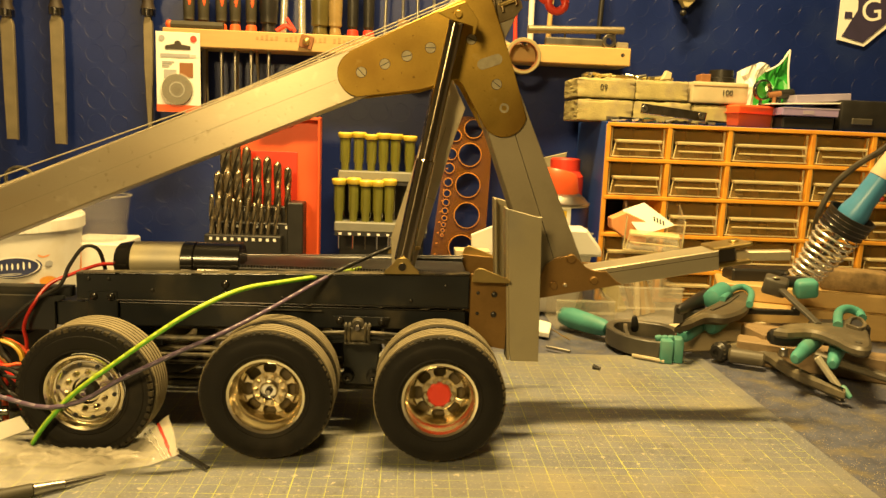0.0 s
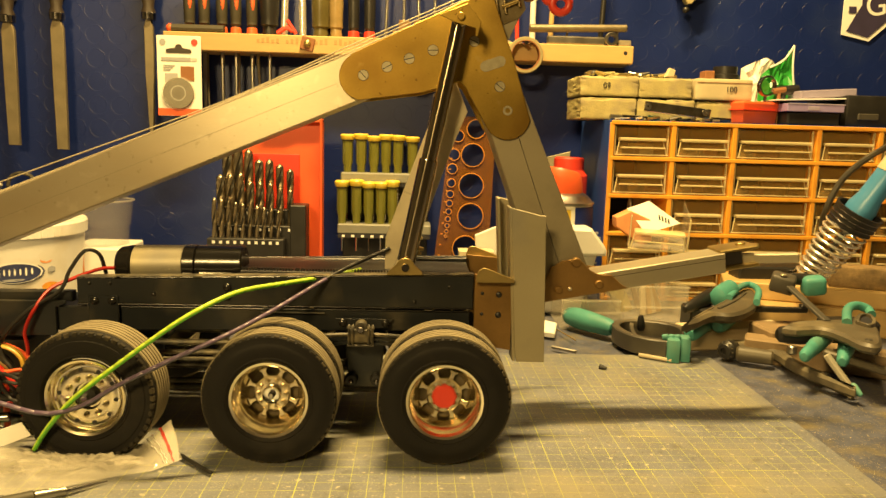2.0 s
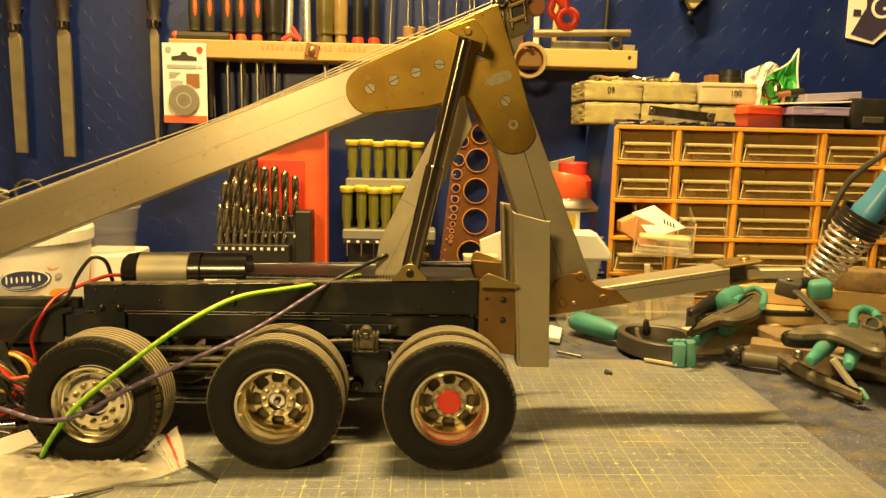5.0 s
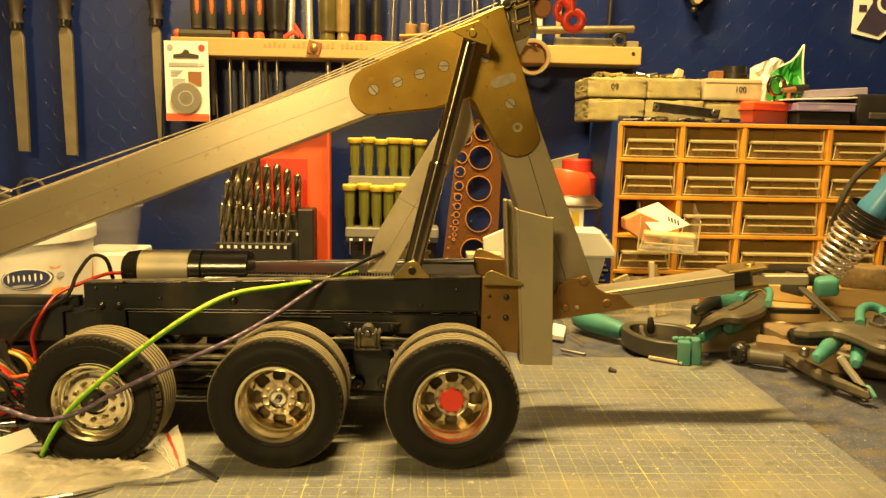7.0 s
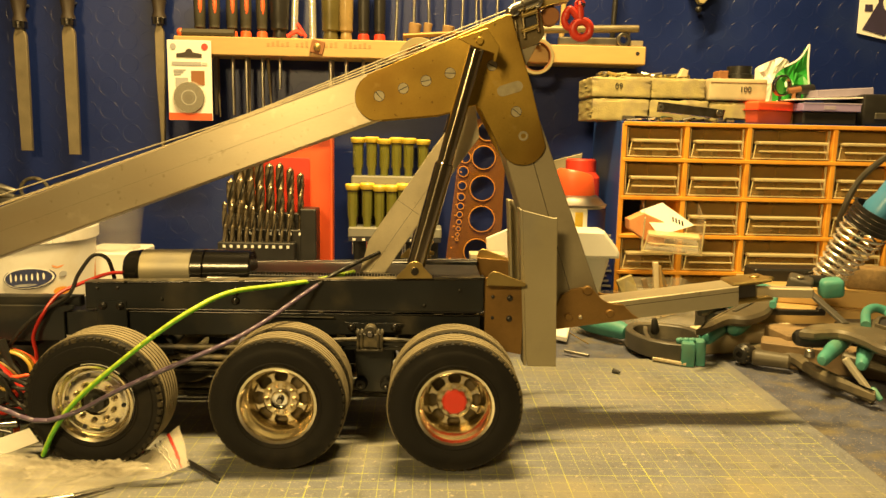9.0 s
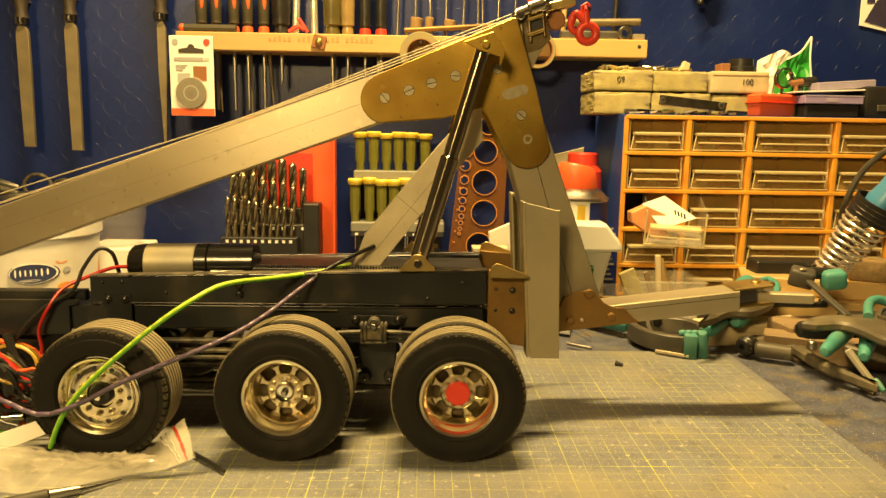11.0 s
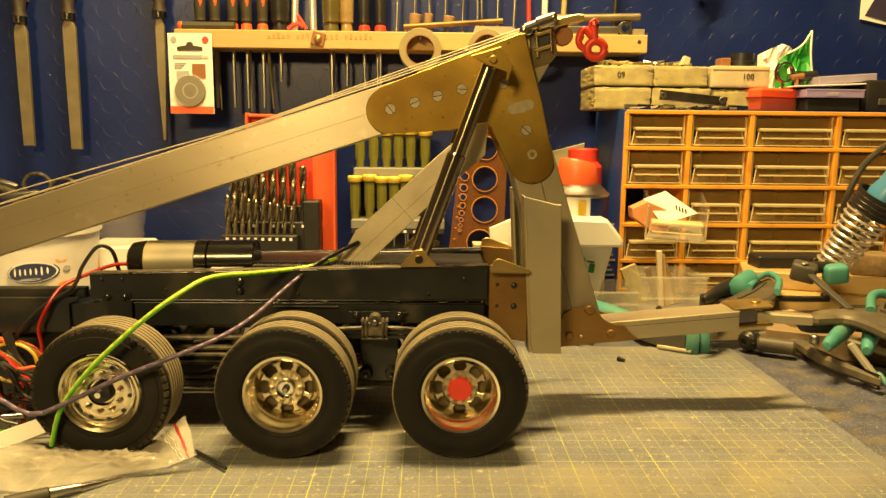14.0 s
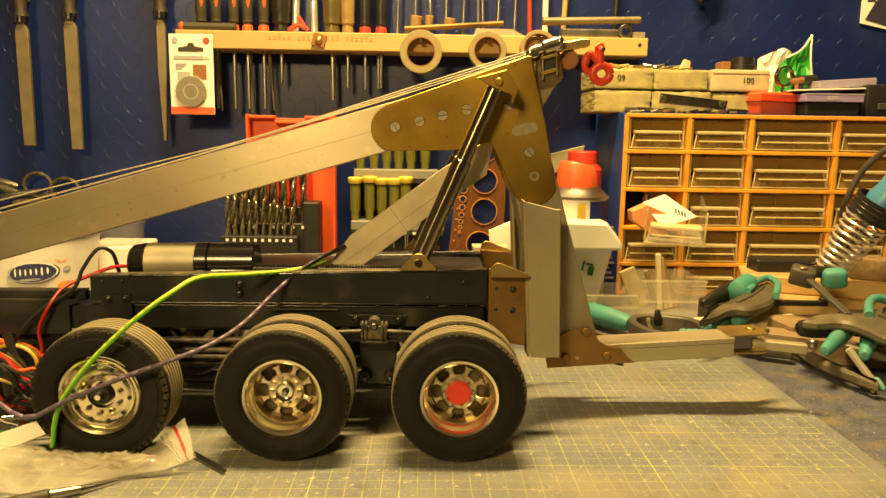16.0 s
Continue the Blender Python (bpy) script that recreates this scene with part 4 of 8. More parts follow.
for s in (1, -1):
    y = 0.067 if s == 1 else 2 * YC - 0.067
    c = thing("hydraulic_cylinder", (BASE[0], y, BASE[1]), "black hydraulic cylinder with a chromed ram lifting the boom", "hydraulic cylinder", "boom cylinders")
    c.rotation_mode = "QUATERNION"
    o = Vector((BASE[0], y, BASE[1]))
    b = rod(B(), o + Vector((0, 0, 0.002)), o + Vector((0, 0, BARREL)), 0.0062, 0.0062, 28, 0.0008)
    part("barrel", b, M_CYL, c, "dark polished barrel")
    part("port", rod(B(), o + Vector((0.004, s * 0.004, 0.0120)), o + Vector((0.0095, s * 0.006, 0.0120)), 0.0016, 0.0014, 10, 0.0003), M_BRASS2, c)
    b = rod(B(), o + Vector((0, 0, -0.1020)), o + Vector((0, 0, 0.0)), 0.0050, 0.0050, 24, 0.0006)
    rod(b, o + Vector((0, 0.005, 0.0)), o + Vector((0, -0.005, 0.0)), 0.0056, 0.0056, 16, 0.0004)
    r = part("ram", b, M_CYL, c, "polished ram")
    CYLS.append((c, r))
    # bracket on the beam
    b = prism(B(), [(-0.1035, 0.1062), (-0.0800, 0.1066), (-0.0805, 0.1085)] + arc(BASE[0], BASE[1], 0.0062, 20, 160, 10) + [(-0.1030, 0.1082)], y - s * 0.0105, y - s * 0.0088, 0.0003)
    k = part("cylinder_bracket", b, M_BRASS2, TRUCK, "brass cylinder foot bracket")
    part("bracket_bolt", rod(B(), (BASE[0], y - s * 0.0088, BASE[1]), (BASE[0], y - s * 0.0122, BASE[1]), 0.0030, 0.0026, 12, 0.0004), M_DCHROME, k)

STAY_LEN = 0.1280
STAY = thing("stay_plate", (0, 0.0, 0), "bare steel stay plate sliding in the chassis under the boom", "stay plate")
b = prism(B(), [(-0.0130, -0.020), (-0.0115, 0.0080), (-0.0090, 0.0120), (0.0078, -0.006), (0.007, -0.030), (0.009, -0.150), (0.0015, -0.150), (-0.0135, -0.106), (-0.0135, -0.030)], 0.0885, 0.0905, 0.0004)
b.transform(Matrix.Translation((0.0030, 0, 0)))
part("plate", b, M_STAY, STAY)
b = box(B(), 0.0020, 0.00225, 0.0883, 0.0890, -0.140, -0.022)
part("fold_line", b, M_LEG, STAY)
b = box(B(), -0.0108, 0.0120, 0.0884, 0.0890, -0.0722, -0.0719)
part("scribe_line", b, M_LEG, STAY)

HOOK = thing("tow_hook", (0, 0, 0), "red painted tow hook hanging from a shackle chain", "tow hook")


def hook():
    y = 0.097
    turn = [2 * math.pi * k / 14 for k in range(15)]
    b = tube(B(), [(0.0062 + 0.0078 * math.cos(a), y, -0.0245 + 0.0074 * math.sin(a)) for a in turn], 0.0038, 12, 3)
    tube(b, [(0.0060, y, -0.0170), (0.0010, y, -0.0125), (-0.0045, y, -0.0070), (-0.0085, y, -0.0105), (-0.0098, y, -0.0170), (-0.0070, y, -0.0225), (-0.0015, y, -0.0235)], 0.0031, 12, 6)
    tube(b, [(0.0035, y, -0.004), (0.0042, y, -0.0100), (0.0050, y, -0.0170)], 0.0036, 12, 5)
    ball(b, (-0.0085, y, -0.0125), 0.0042, 0.9, 0.9, 1.3)
    part("hook_body", b, M_RED, HOOK)
    b = tube(B(), [(0.000, y, -0.001), (0.0045, y, 0.002), (0.0075, y, -0.002), (0.0050, y, -0.0070), (0.0005, y, -0.006), (0.000, y, -0.001)], 0.0012, 8, 4)
    tube(b, [(0.0030, y - 0.003, -0.004), (0.0030, y, -0.0005), (0.0030, y + 0.003, -0.004), (0.0030, y, -0.0095), (0.0030, y - 0.003, -0.004)], 0.0012, 8, 4)
    part("shackle", b, M_RED, HOOK)
    part("pin", rod(B(), (0.006, y - 0.005, -0.0035), (0.006, y + 0.005, -0.0035), 0.0017, 0.0017, 10), M_CHROME, HOOK)


hook()
HOOK.scale = (0.74, 0.74, 0.74)


# ---- studded wall ----
def stud_wall():
    wall = bpy.data.objects["wall_north"]
    me = bpy.data.meshes.new("stud")
    b = lathe(B(), [(0.0132, 0.0), (0.0129, 0.00027), (0.0123, 0.00033), (0.0119, 0.00012), (0.0112, 0.00008), (0.0, 0.00008)], 24, Matrix.Rotation(radians(90), 4, "X"))
    b.to_mesh(me)
    b.free()
    me.shade_smooth()
    me.materials.append(M_WALL)
    rest = B()
    ORG[wall] = Vector((0.0, 0.625, -0.9))
    for i in range(-31, 36):
        for k in range(-1, 22):
            x, z = 0.0145 + i * 0.0296, 0.005 + k * 0.0312
            if -0.47 < x < 0.20 and 0.05 < z < 0.38 and (i % 2 == 0 or z > 0.15):
                ob = new("stud", me)
                ob.parent = wall
                ob.location = Vector((x, 0.6252, z)) - ORG[wall]
            else:
                lathe(rest, [(0.0132, 0.0), (0.0128, 0.00032), (0.0122, 0.00030), (0.0118, 0.00010), (0.0110, 0.00008), (0.0, 0.00008)], 14, Matrix.Translation((x, 0.6252, z)) @ Matrix.Rotation(radians(90), 4, "X"))
    ob = part("studs", rest, M_WALL, wall)
    tagged(ob, kind="stuff")


# ---- wooden tool rack and its tools ----
YR = 0.585
RZ0, RZ1 = 0.2950, 0.3180


def tool_rack():
    t = thing("tool_rack", (-0.1000, 0.60, RZ0), "pine wood tool rack bar screwed to the blue wall", "tool rack")
    b = box(B(), -0.4110, 0.1990, 0.572, 0.6252, RZ0, RZ1, 0.0012)
    part("bar", b, M_PINE, t)
    # Black plug flush with the bar, coloured as the shade in a screw hole.
    part("screw_hole", rod(B(), (0.1880, 0.5718, 0.3090), (0.1880, 0.580, 0.3090), 0.0026, 0.0026, 12), M_INK_HOLE, t)
    for k in range(22):
        if k in (5, 11, 15):
            continue
        x = -0.2920 + k * 0.0062
        part("printed_mark", box(B(), x, x + 0.0035, 0.5716, 0.5722, RZ0 + 0.0125, RZ0 + 0.0125 + 0.004 + 0.0015 * (k % 3)), M_MARK, t)
    for px in (-0.2270,):
        tag = part("square_clip", box(B(), px - 0.0085, px + 0.0085, 0.569, 0.5715, RZ0 + 0.004, RZ0 + 0.021, 0.0006, spin((px, 0.57, RZ0 + 0.0125), "Y", 14)), M_CARD, t, "brown square clip with a brass boss")
        part("boss", ball(B(), (px, 0.5685, RZ0 + 0.0125), 0.0048, 1, 0.7, 1.1), M_BRASS2, tag)


M_MARK = mat("faded_print", (0.42, 0.26, 0.10), 0.7, 0, 0.1, 40, 300, 0)


M_OLIVEH = mat("olive_handle", (0.10, 0.082, 0.025), 0.35, 0, 0.25, 40, 500, 0.05)


def screwdriver(x, r, h, grip, blade, label, shaft=0.07, flare=1.15, bands=0, ring_mat=None, stripe=None):
    """A driver standing in the rack, handle up."""
    z = RZ1
    t = thing("screwdriver", (x, YR + 0.012, z), label, "screwdriver", "tools in the rack")
    o = Vector((x, YR + 0.012, z))
    prof = [(0, 0.0), (r * 0.75, 0.0), (r * 0.82, 0.004), (r * 0.72, 0.012)]
    n = max(bands, 6)
    for k in range(n):
        q = 0.014 + (h - 0.024) * k / n
        w = r * (0.86 + (flare - 0.86) * math.sin(math.pi * (0.15 + 0.7 * k / n)))
        prof += [(w, q), (w * (0.93 if bands else 0.99), q + (h - 0.024) * 0.7 / n)]
    prof += [(r * 0.95, h - 0.008), (r * 0.8, h), (0, h)]
    g = part("handle", lathe(B(), prof, 18, Matrix.Translation(o)), grip, t)
    if ring_mat:
        part("collar", rod(B(), o + Vector((0, 0, 0.0003)), o + Vector((0, 0, 0.010)), r * 0.98, r * 0.92, 18, 0.001), ring_mat, t)
        part("cap", rod(B(), o + Vector((0, 0, h - 0.010)), o + Vector((0, 0, h + 0.001)), r * 1.0, r * 0.9, 18, 0.002), ring_mat, t)
    if stripe:
        part("grip_stripe", ball(B(), o + Vector((r * 0.3, -r * 0.86, h * 0.55)), r * 0.4, 1, 0.5, 4.6), stripe, t)
    if shaft:
        part("shaft", rod(B(), o + Vector((0, 0, -shaft - (RZ1 - RZ0))), o, blade * 0.7, blade, 10), M_TOOL, t)
    return t


def rack_tools():
    for px in (-0.3840, -0.3650, -0.3420, -0.3240, -0.3030):
        screwdriver(px, 0.0074, 0.080, M_DGRIP, 0.0030, "red and grey ribbed screwdriver standing in the rack", 0.075, 1.05, 11, M_ORED, M_ORED)
    screwdriver(-0.2800, 0.0118, 0.115, M_BLACKP, 0.003, "large black handled screwdriver standing in the rack", 0.035)
    screwdriver(-0.2130, 0.0125, 0.098, M_OLIVEH, 0.0035, "dark olive handled chisel standing in the rack", 0.062, 1.0)
    screwdriver(-0.1930, 0.0098, 0.10, M_AMBERH, 0.0028, "amber plastic handled screwdriver standing in the rack", 0.045, 0.98)
    for px in (-0.1700, -0.1490):
        screwdriver(px, 0.0080, 0.092, M_BLACKP, 0.0024, "black handled screwdriver with a red collar", 0.045, 0.95, 0, M_RED)
    for px, r, mt, lab in ((-0.2620, 0.0048, M_SPRING, "chrome bar standing in the rack"), (-0.2370, 0.0050, M_SPRING, "chrome bar standing in the rack"), (-0.1280, 0.0022, M_TOOL, "thin steel rod standing in the rack"), (-0.1040, 0.0021, M_TOOL, "thin steel rod standing in the rack"), (-0.0830, 0.0022, M_TOOL, "thin steel rod standing in the rack"), (-0.0640, 0.0021, M_TOOL, "thin steel rod standing in the rack"), (-0.0410, 0.0020, M_TOOL, "thin steel rod standing in the rack"), (-0.0200, 0.0018, M_TOOL, "thin steel rod standing in the rack"), (-0.0140, 0.0020, M_TOOL, "thin steel rod standing in the rack"), (0.0050, 0.0021, M_TOOL, "thin steel rod standing in the rack"), (0.0270, 0.0021, M_TOOL, "thin steel rod standing in the rack"), (0.0480, 0.0028, M_RED, "thin red rod standing in the rack"), (0.0680, 0.0040, M_WHITE, "white plastic rod standing in the rack"), (0.0920, 0.0036, M_PINE, "pale wooden stick standing in the rack"), (0.1600, 0.0036, M_BLACKP, "black rod standing in the rack")):
        lean = 0.004 * math.sin(px * 91)
        b = rod(B(), (px, 0.600, RZ1 + 0.0005), (px + lean, 0.601, RZ1 + 0.10), r, r * 0.97, 12, 0.0004)
        solo("rod", b, mt, (px, 0.600, RZ1), lab, "rod", "rods in the rack")
    # blades that come out below the bar
    for px, L, r in ((-0.2110, 0.056, 0.0022), (-0.1920, 0.044, 0.0020), (-0.1710, 0.047, 0.0018), (-0.1530, 0.046, 0.0022), (-0.2810, 0.040, 0.0016)):
        solo("driver_blade", rod(B(), (px, 0.600, RZ0 - L), (px, 0.600, RZ0 + 0.004), r * 0.8, r, 10), M_TOOL, (px, 0.6, RZ0), "bare steel driver blade hanging below the rack", "blade", "blades below the rack")
    for px, L, r, tip in ((-0.3640, 0.078, 0.0034, 0.003), (-0.3430, 0.075, 0.0028, 0.002), (-0.3230, 0.080, 0.0036, 0.002), (-0.2970, 0.076, 0.0026, 0.005)):
        solo("needle_file", rod(B(), (px + tip, 0.600, RZ0 - L), (px, 0.600, RZ0 + 0.004), 0.0007, r, 8), M_FILE, (px, 0.6, RZ0), "tapered needle file hanging below the rack", "file", "blades below the rack")
    # corks
    for px, r, h in ((-0.1030, 0.0085, 0.015), (-0.0860, 0.0058, 0.016), (-0.0590, 0.0080, 0.013)):
        z = RZ1 + 0.010
        solo("cork", rod(B(), (px - 0.001, 0.594, z), (px + 0.001, 0.594, z + h), r * 0.82, r, 16, 0.0008), M_CORK, (px, 0.594, z), "brown cork stuck on a steel rod", "cork", "corks on the rods")
    b = rod(B(), (-0.1180, 0.582, RZ1 + 0.0075), (0.0110, 0.582, RZ1 + 0.0165), 0.0032, 0.0034, 14, 0.0006)
    rod(b, (-0.1150, 0.582, RZ1), (-0.1150, 0.582, RZ1 + 0.009), 0.002, 0.002, 8)
    solo("brass_rod", b, M_BRASSD, (-0.1150, 0.582, RZ1), "brass rod lying across the rack", "rod")
    b = rod(B(), (0.0610, 0.583, RZ1 + 0.0200), (0.1910, 0.583, RZ1 + 0.0240), 0.0052, 0.0048, 16, 0.0015)
    rod(b, (0.1130, 0.597, RZ1), (0.1130, 0.588, RZ1 + 0.022), 0.0015, 0.0015, 8)
    rod(b, (0.1790, 0.590, RZ1), (0.1790, 0.586, RZ1 + 0.024), 0.002, 0.002, 8)
    solo("steel_tube", b, M_FILE, (0.0720, 0.590, RZ1), "bright steel tube lying on pegs over the rack", "tube")
    # ring spanner lying on the rack
    t = thing("ring_spanner", (0.0920, 0.585, RZ1), "grey ring spanner lying on the rack", "spanner")
    part("shank", box(B(), 0.0850, 0.1630, 0.580, 0.588, RZ1 + 0.0005, RZ1 + 0.0115, 0.002), M_TOOL, t)
    part("ring_end", ring(B(), (0.1710, 0.5885, RZ1 + 0.0093), (0, -1, 0), 0.005, 0.0092, 0.009, 22, 0.001), M_TOOL, t)
    t = thing("plier_jaws", (-0.2620, 0.588, RZ1), "red handled pliers lying on the rack", "pliers")
    part("grip", tube(B(), [(-0.2680, 0.584, RZ1 + 0.003), (-0.2560, 0.584, RZ1 + 0.010), (-0.2480, 0.584, RZ1 + 0.006)], 0.0030, 8, 5), M_RED, t)
    part("grip", tube(B(), [(-0.2550, 0.584, RZ1 + 0.020), (-0.2490, 0.584, RZ1 + 0.011), (-0.2440, 0.584, RZ1 + 0.003)], 0.0026, 8, 5), M_RED, t)
    t = thing("hand_file", (-0.4020, 0.588, RZ1), "short file with a red end lying on the rack", "file")
    part("blade", rod(B(), (-0.4050, 0.584, RZ1 + 0.0055), (-0.3360, 0.584, RZ1 + 0.0055), 0.0052, 0.0052, 10), M_DGRIP, t)
    part("cap", ball(B(), (-0.4050, 0.584, RZ1 + 0.0056), 0.0055, 1, 1, 1), M_ORED, t)
    b = box(B(), 0.1800, 0.1960, 0.576, 0.590, RZ1 + 0.0003, RZ1 + 0.008, 0.001)
    solo("steel_nut", b, M_STEEL, (0.1870, 0.583, RZ1), "small bright steel block on the rack end", "nut")
    b = prism(B(), [(-0.0280, RZ1 + 0.0003), (0.0400, RZ1 + 0.0003), (0.0220, RZ1 + 0.009), (-0.0250, RZ1 + 0.009)], 0.578, 0.581, 0.0003)
    solo("steel_scraper", b, M_STEEL, (0.0030, 0.58, RZ1), "thin steel scraper blade on the rack", "scraper")


M_DGRIP = mat("grey_green_grip", (0.050, 0.044, 0.028), 0.6, 0, 0.2, 60, 500, 0.2)
M_AMBERH = mat("amber_handle", (0.30, 0.21, 0.085), 0.2, 0, 0.2, 60, 300, 0.05, coat=0.5)
M_CORK = mat("cork", (0.32, 0.20, 0.085), 0.85, 0, 0.25, 150, 900, 0.4)


def hanging_file(px, pz_end, w, z_sh, label, pointed=False):
    x0 = px
    t = thing("flat_file", (x0, 0.60, z_sh), label, "file", "files on the wall")
    zb = pz_end
    tip = w * (0.35 if pointed else 0.86)
    b = prism(B(), [(x0 - w / 2, z_sh - 0.012), (x0 - w * 0.25, z_sh), (x0 + w * 0.25, z_sh), (x0 + w / 2, z_sh - 0.012), (x0 + w / 2, zb + 0.09), (x0 + tip / 2, zb), (x0 - tip / 2, zb), (x0 - w / 2, zb + 0.09)], 0.598, 0.604, 0.0006)
    part("blade", b, M_FILE, t)
    o = Vector((x0, 0.601, z_sh - 0.002))
    prof = [(0, 0), (0.0085, 0), (0.0090, 0.010), (0.0068, 0.016), (0.0098, 0.034), (0.0115, 0.062), (0.0095, 0.092), (0.005, 0.102), (0, 0.103)]
    part("handle", lathe(B(), prof, 18, Matrix.Translation(o)), M_DARKWOOD, t)
    part("ferrule", rod(B(), o + Vector((0, 0, -0.001)), o + Vector((0, 0, 0.0085)), 0.0093, 0.0096, 18, 0.0006), M_DCHROME, t)
    part("wall_hook", tube(B(), [(x0, 0.626, z_sh + 0.03), (x0, 0.612, z_sh + 0.028), (x0, 0.6105, z_sh + 0.032)], 0.002, 8, 4), M_TOOL, t)


def wall_things():
    hanging_file(-0.6190, 0.1670, 0.0165, 0.3280, "long flat file with a dark handle hanging on the wall")
    hanging_file(-0.5560, 0.1630, 0.0165, 0.3330, "long flat file with a dark handle hanging on the wall")
    hanging_file(-0.4380, 0.1760, 0.0115, 0.3370, "narrow half-round file with a dark handle hanging on the wall", True)
    # blister card
    t = thing("blister_card", (-0.3880, 0.568, 0.2110), "white blister card with a red foot and a grinding disc", "blister pack")
    x0, x1, z0, z1 = -0.4180, -0.3620, 0.2110, 0.3120
    part("card", box(B(), x0, x1, 0.5672, 0.5685, z0, z1, 0.0005), M_PAPER, t)
    part("red_foot", box(B(), x0 + 0.0004, x1 - 0.0004, 0.5660, 0.5670, z0 + 0.0005, z0 + 0.0095), M_ORED, t)
    xc = (x0 + x1) / 2
    b = prism(B(), arc(xc, z1 - 0.015, 0.0045, 0, 180, 8) + [(xc - 0.016, z1 - 0.017), (xc - 0.016, z1 - 0.0215), (xc + 0.016, z1 - 0.0215), (xc + 0.016, z1 - 0.017)], 0.5664, 0.5671)
    part("hang_slot", b, M_DARKWOOD, t)
    part("red_badge", rod(B(), (x1 - 0.008, 0.5664, z1 - 0.008), (x1 - 0.008, 0.5671, z1 - 0.008), 0.0042, 0.0042, 18), M_RED, t)
    part("grey_badge", rod(B(), (x0 + 0.008, 0.5664, z1 - 0.008), (x0 + 0.008, 0.5671, z1 - 0.008), 0.0038, 0.0038, 18), M_LABELGREY, t)
    part("name_bar", box(B(), x0 + 0.006, x1 - 0.013, 0.5664, 0.5671, z1 - 0.0315, z1 - 0.0270), M_LABELGREY, t)
    part("name_bar", box(B(), x1 - 0.012, x1 - 0.005, 0.5664, 0.5671, z1 - 0.0310, z1 - 0.0275), M_PINKISH, t)
    for k in range(3):
        part("text_bar", box(B(), x0 + 0.008, x0 + 0.023 - 0.003 * k, 0.5664, 0.5671, z1 - 0.0380 - 0.0028 * k, z1 - 0.0366 - 0.0028 * k), M_LABELGREY, t)
    part("tool_picture", box(B(), x0 + 0.030, x0 + 0.047, 0.5664, 0.5671, z1 - 0.056, z1 - 0.038), M_CARD, t)
    part("tool_picture", box(B(), x0 + 0.010, x0 + 0.026, 0.5664, 0.5671, z1 - 0.058, z1 - 0.047), M_LABELGREY, t)
    c = (xc - 0.001, 0.5665, z0 + 0.029)
    part("grinding_disc", ring(B(), (c[0], 0.5640, c[2]), (0, 1, 0), 0.003, 0.0195, 0.0025, 36), M_GREY, t, "round grey grinding disc")
    b = lathe(B(), [(0.0215, 0.0), (0.0205, 0.0045), (0.0195, 0.0055), (0.0, 0.0058)], 36, Matrix.Translation((c[0], 0.5670, c[2])) @ Matrix.Rotation(radians(90), 4, "X"))
    part("blister", b, M_CLEAR, t)
    part("disc_ring", ring(B(), (c[0], 0.5634, c[2]), (0, 1, 0), 0.0085, 0.0098, 0.0008, 32, 0.0001), M_LABELGREY, t)
    part("disc_boss", rod(B(), (c[0], 0.5640, c[2]), (c[0], 0.5625, c[2]), 0.004, 0.004, 14), M_DARKWOOD, t)
    # tape rolls on nails under the rack
    for px, pz, ro, ri, w in ((-0.0960, 0.2940, 0.0270, 0.0172, 0.016), (-0.0110, 0.2970, 0.0242, 0.0165, 0.016), (0.0540, 0.3010, 0.0230, 0.0178, 0.014)):
        t = thing("tape_roll", (px, 0.56, pz + ri), "roll of masking tape hanging on a screw of the rack", "tape roll", "tape rolls")
        part("tape", ring(B(), (px, 0.570, pz), (0, -1, 0), ri + 0.001, ro, w, 44, 0.0008), M_TAPE, t)
        part("core", ring(B(), (px, 0.5705, pz), (0, -1, 0), ri, ri + 0.0014, w + 0.0006, 40, 0.0002), M_CARD, t)
        part("screw", rod(B(), (px, 0.574, pz + ri - 0.003), (px, 0.5515, pz + ri - 0.003), 0.0026, 0.0022, 10, 0.0004), M_DCHROME, t)
    # scissors hanging on the wall
    t = thing("scissors", (-0.6000, 0.605, 0.1130), "pair of dark wire-handled scissors hanging on the wall", "scissors")
    for cx, cz, r in ((-0.6160, 0.1140, 0.0185), (-0.5790, 0.1070, 0.0190)):
        pts = [(cx + r * math.cos(a), 0.606, cz + 0.85 * r * math.sin(a)) for a in [2 * math.pi * k / 12 for k in range(13)]]
        part("finger_loop", tube(B(), pts, 0.0026, 8, 3), M_SADDLE, t)
    b = prism(B(), [(-0.6600, 0.1080), (-0.6080, 0.0960), (-0.6080, 0.0900), (-0.6600, 0.1000)], 0.603, 0.609, 0.0006)
    part("blade", b, M_DCHROME, t)
    b = prism(B(), [(-0.6610, 0.0870), (-0.6190, 0.1010), (-0.6180, 0.0960), (-0.6620, 0.0770)], 0.609, 0.614, 0.0006)
    part("blade", b, M_DCHROME, t)
    for k, (x0, z0, x1, z1) in enumerate(((-0.668, 0.112, -0.628, 0.098), (-0.664, 0.098, -0.612, 0.106), (-0.650, 0.088, -0.606, 0.092), (-0.672, 0.120, -0.640, 0.112))):
        part("shank", blob(B(), (x0, 0.598 + 0.002 * k, z0), (x1, 0.604, z1), 0.0050, 0.0036), (M_SADDLE, M_TOOL)[k % 2], t)
    part("wall_hook", rod(B(), (-0.6000, 0.6252, 0.1010), (-0.6000, 0.600, 0.1010), 0.002, 0.002, 8), M_TOOL, t)
    # pennant in the corner
    t = thing("pennant", (0.5530, 0.622, 0.3790), "dark violet pennant with a pale border and lettering on the wall", "pennant")
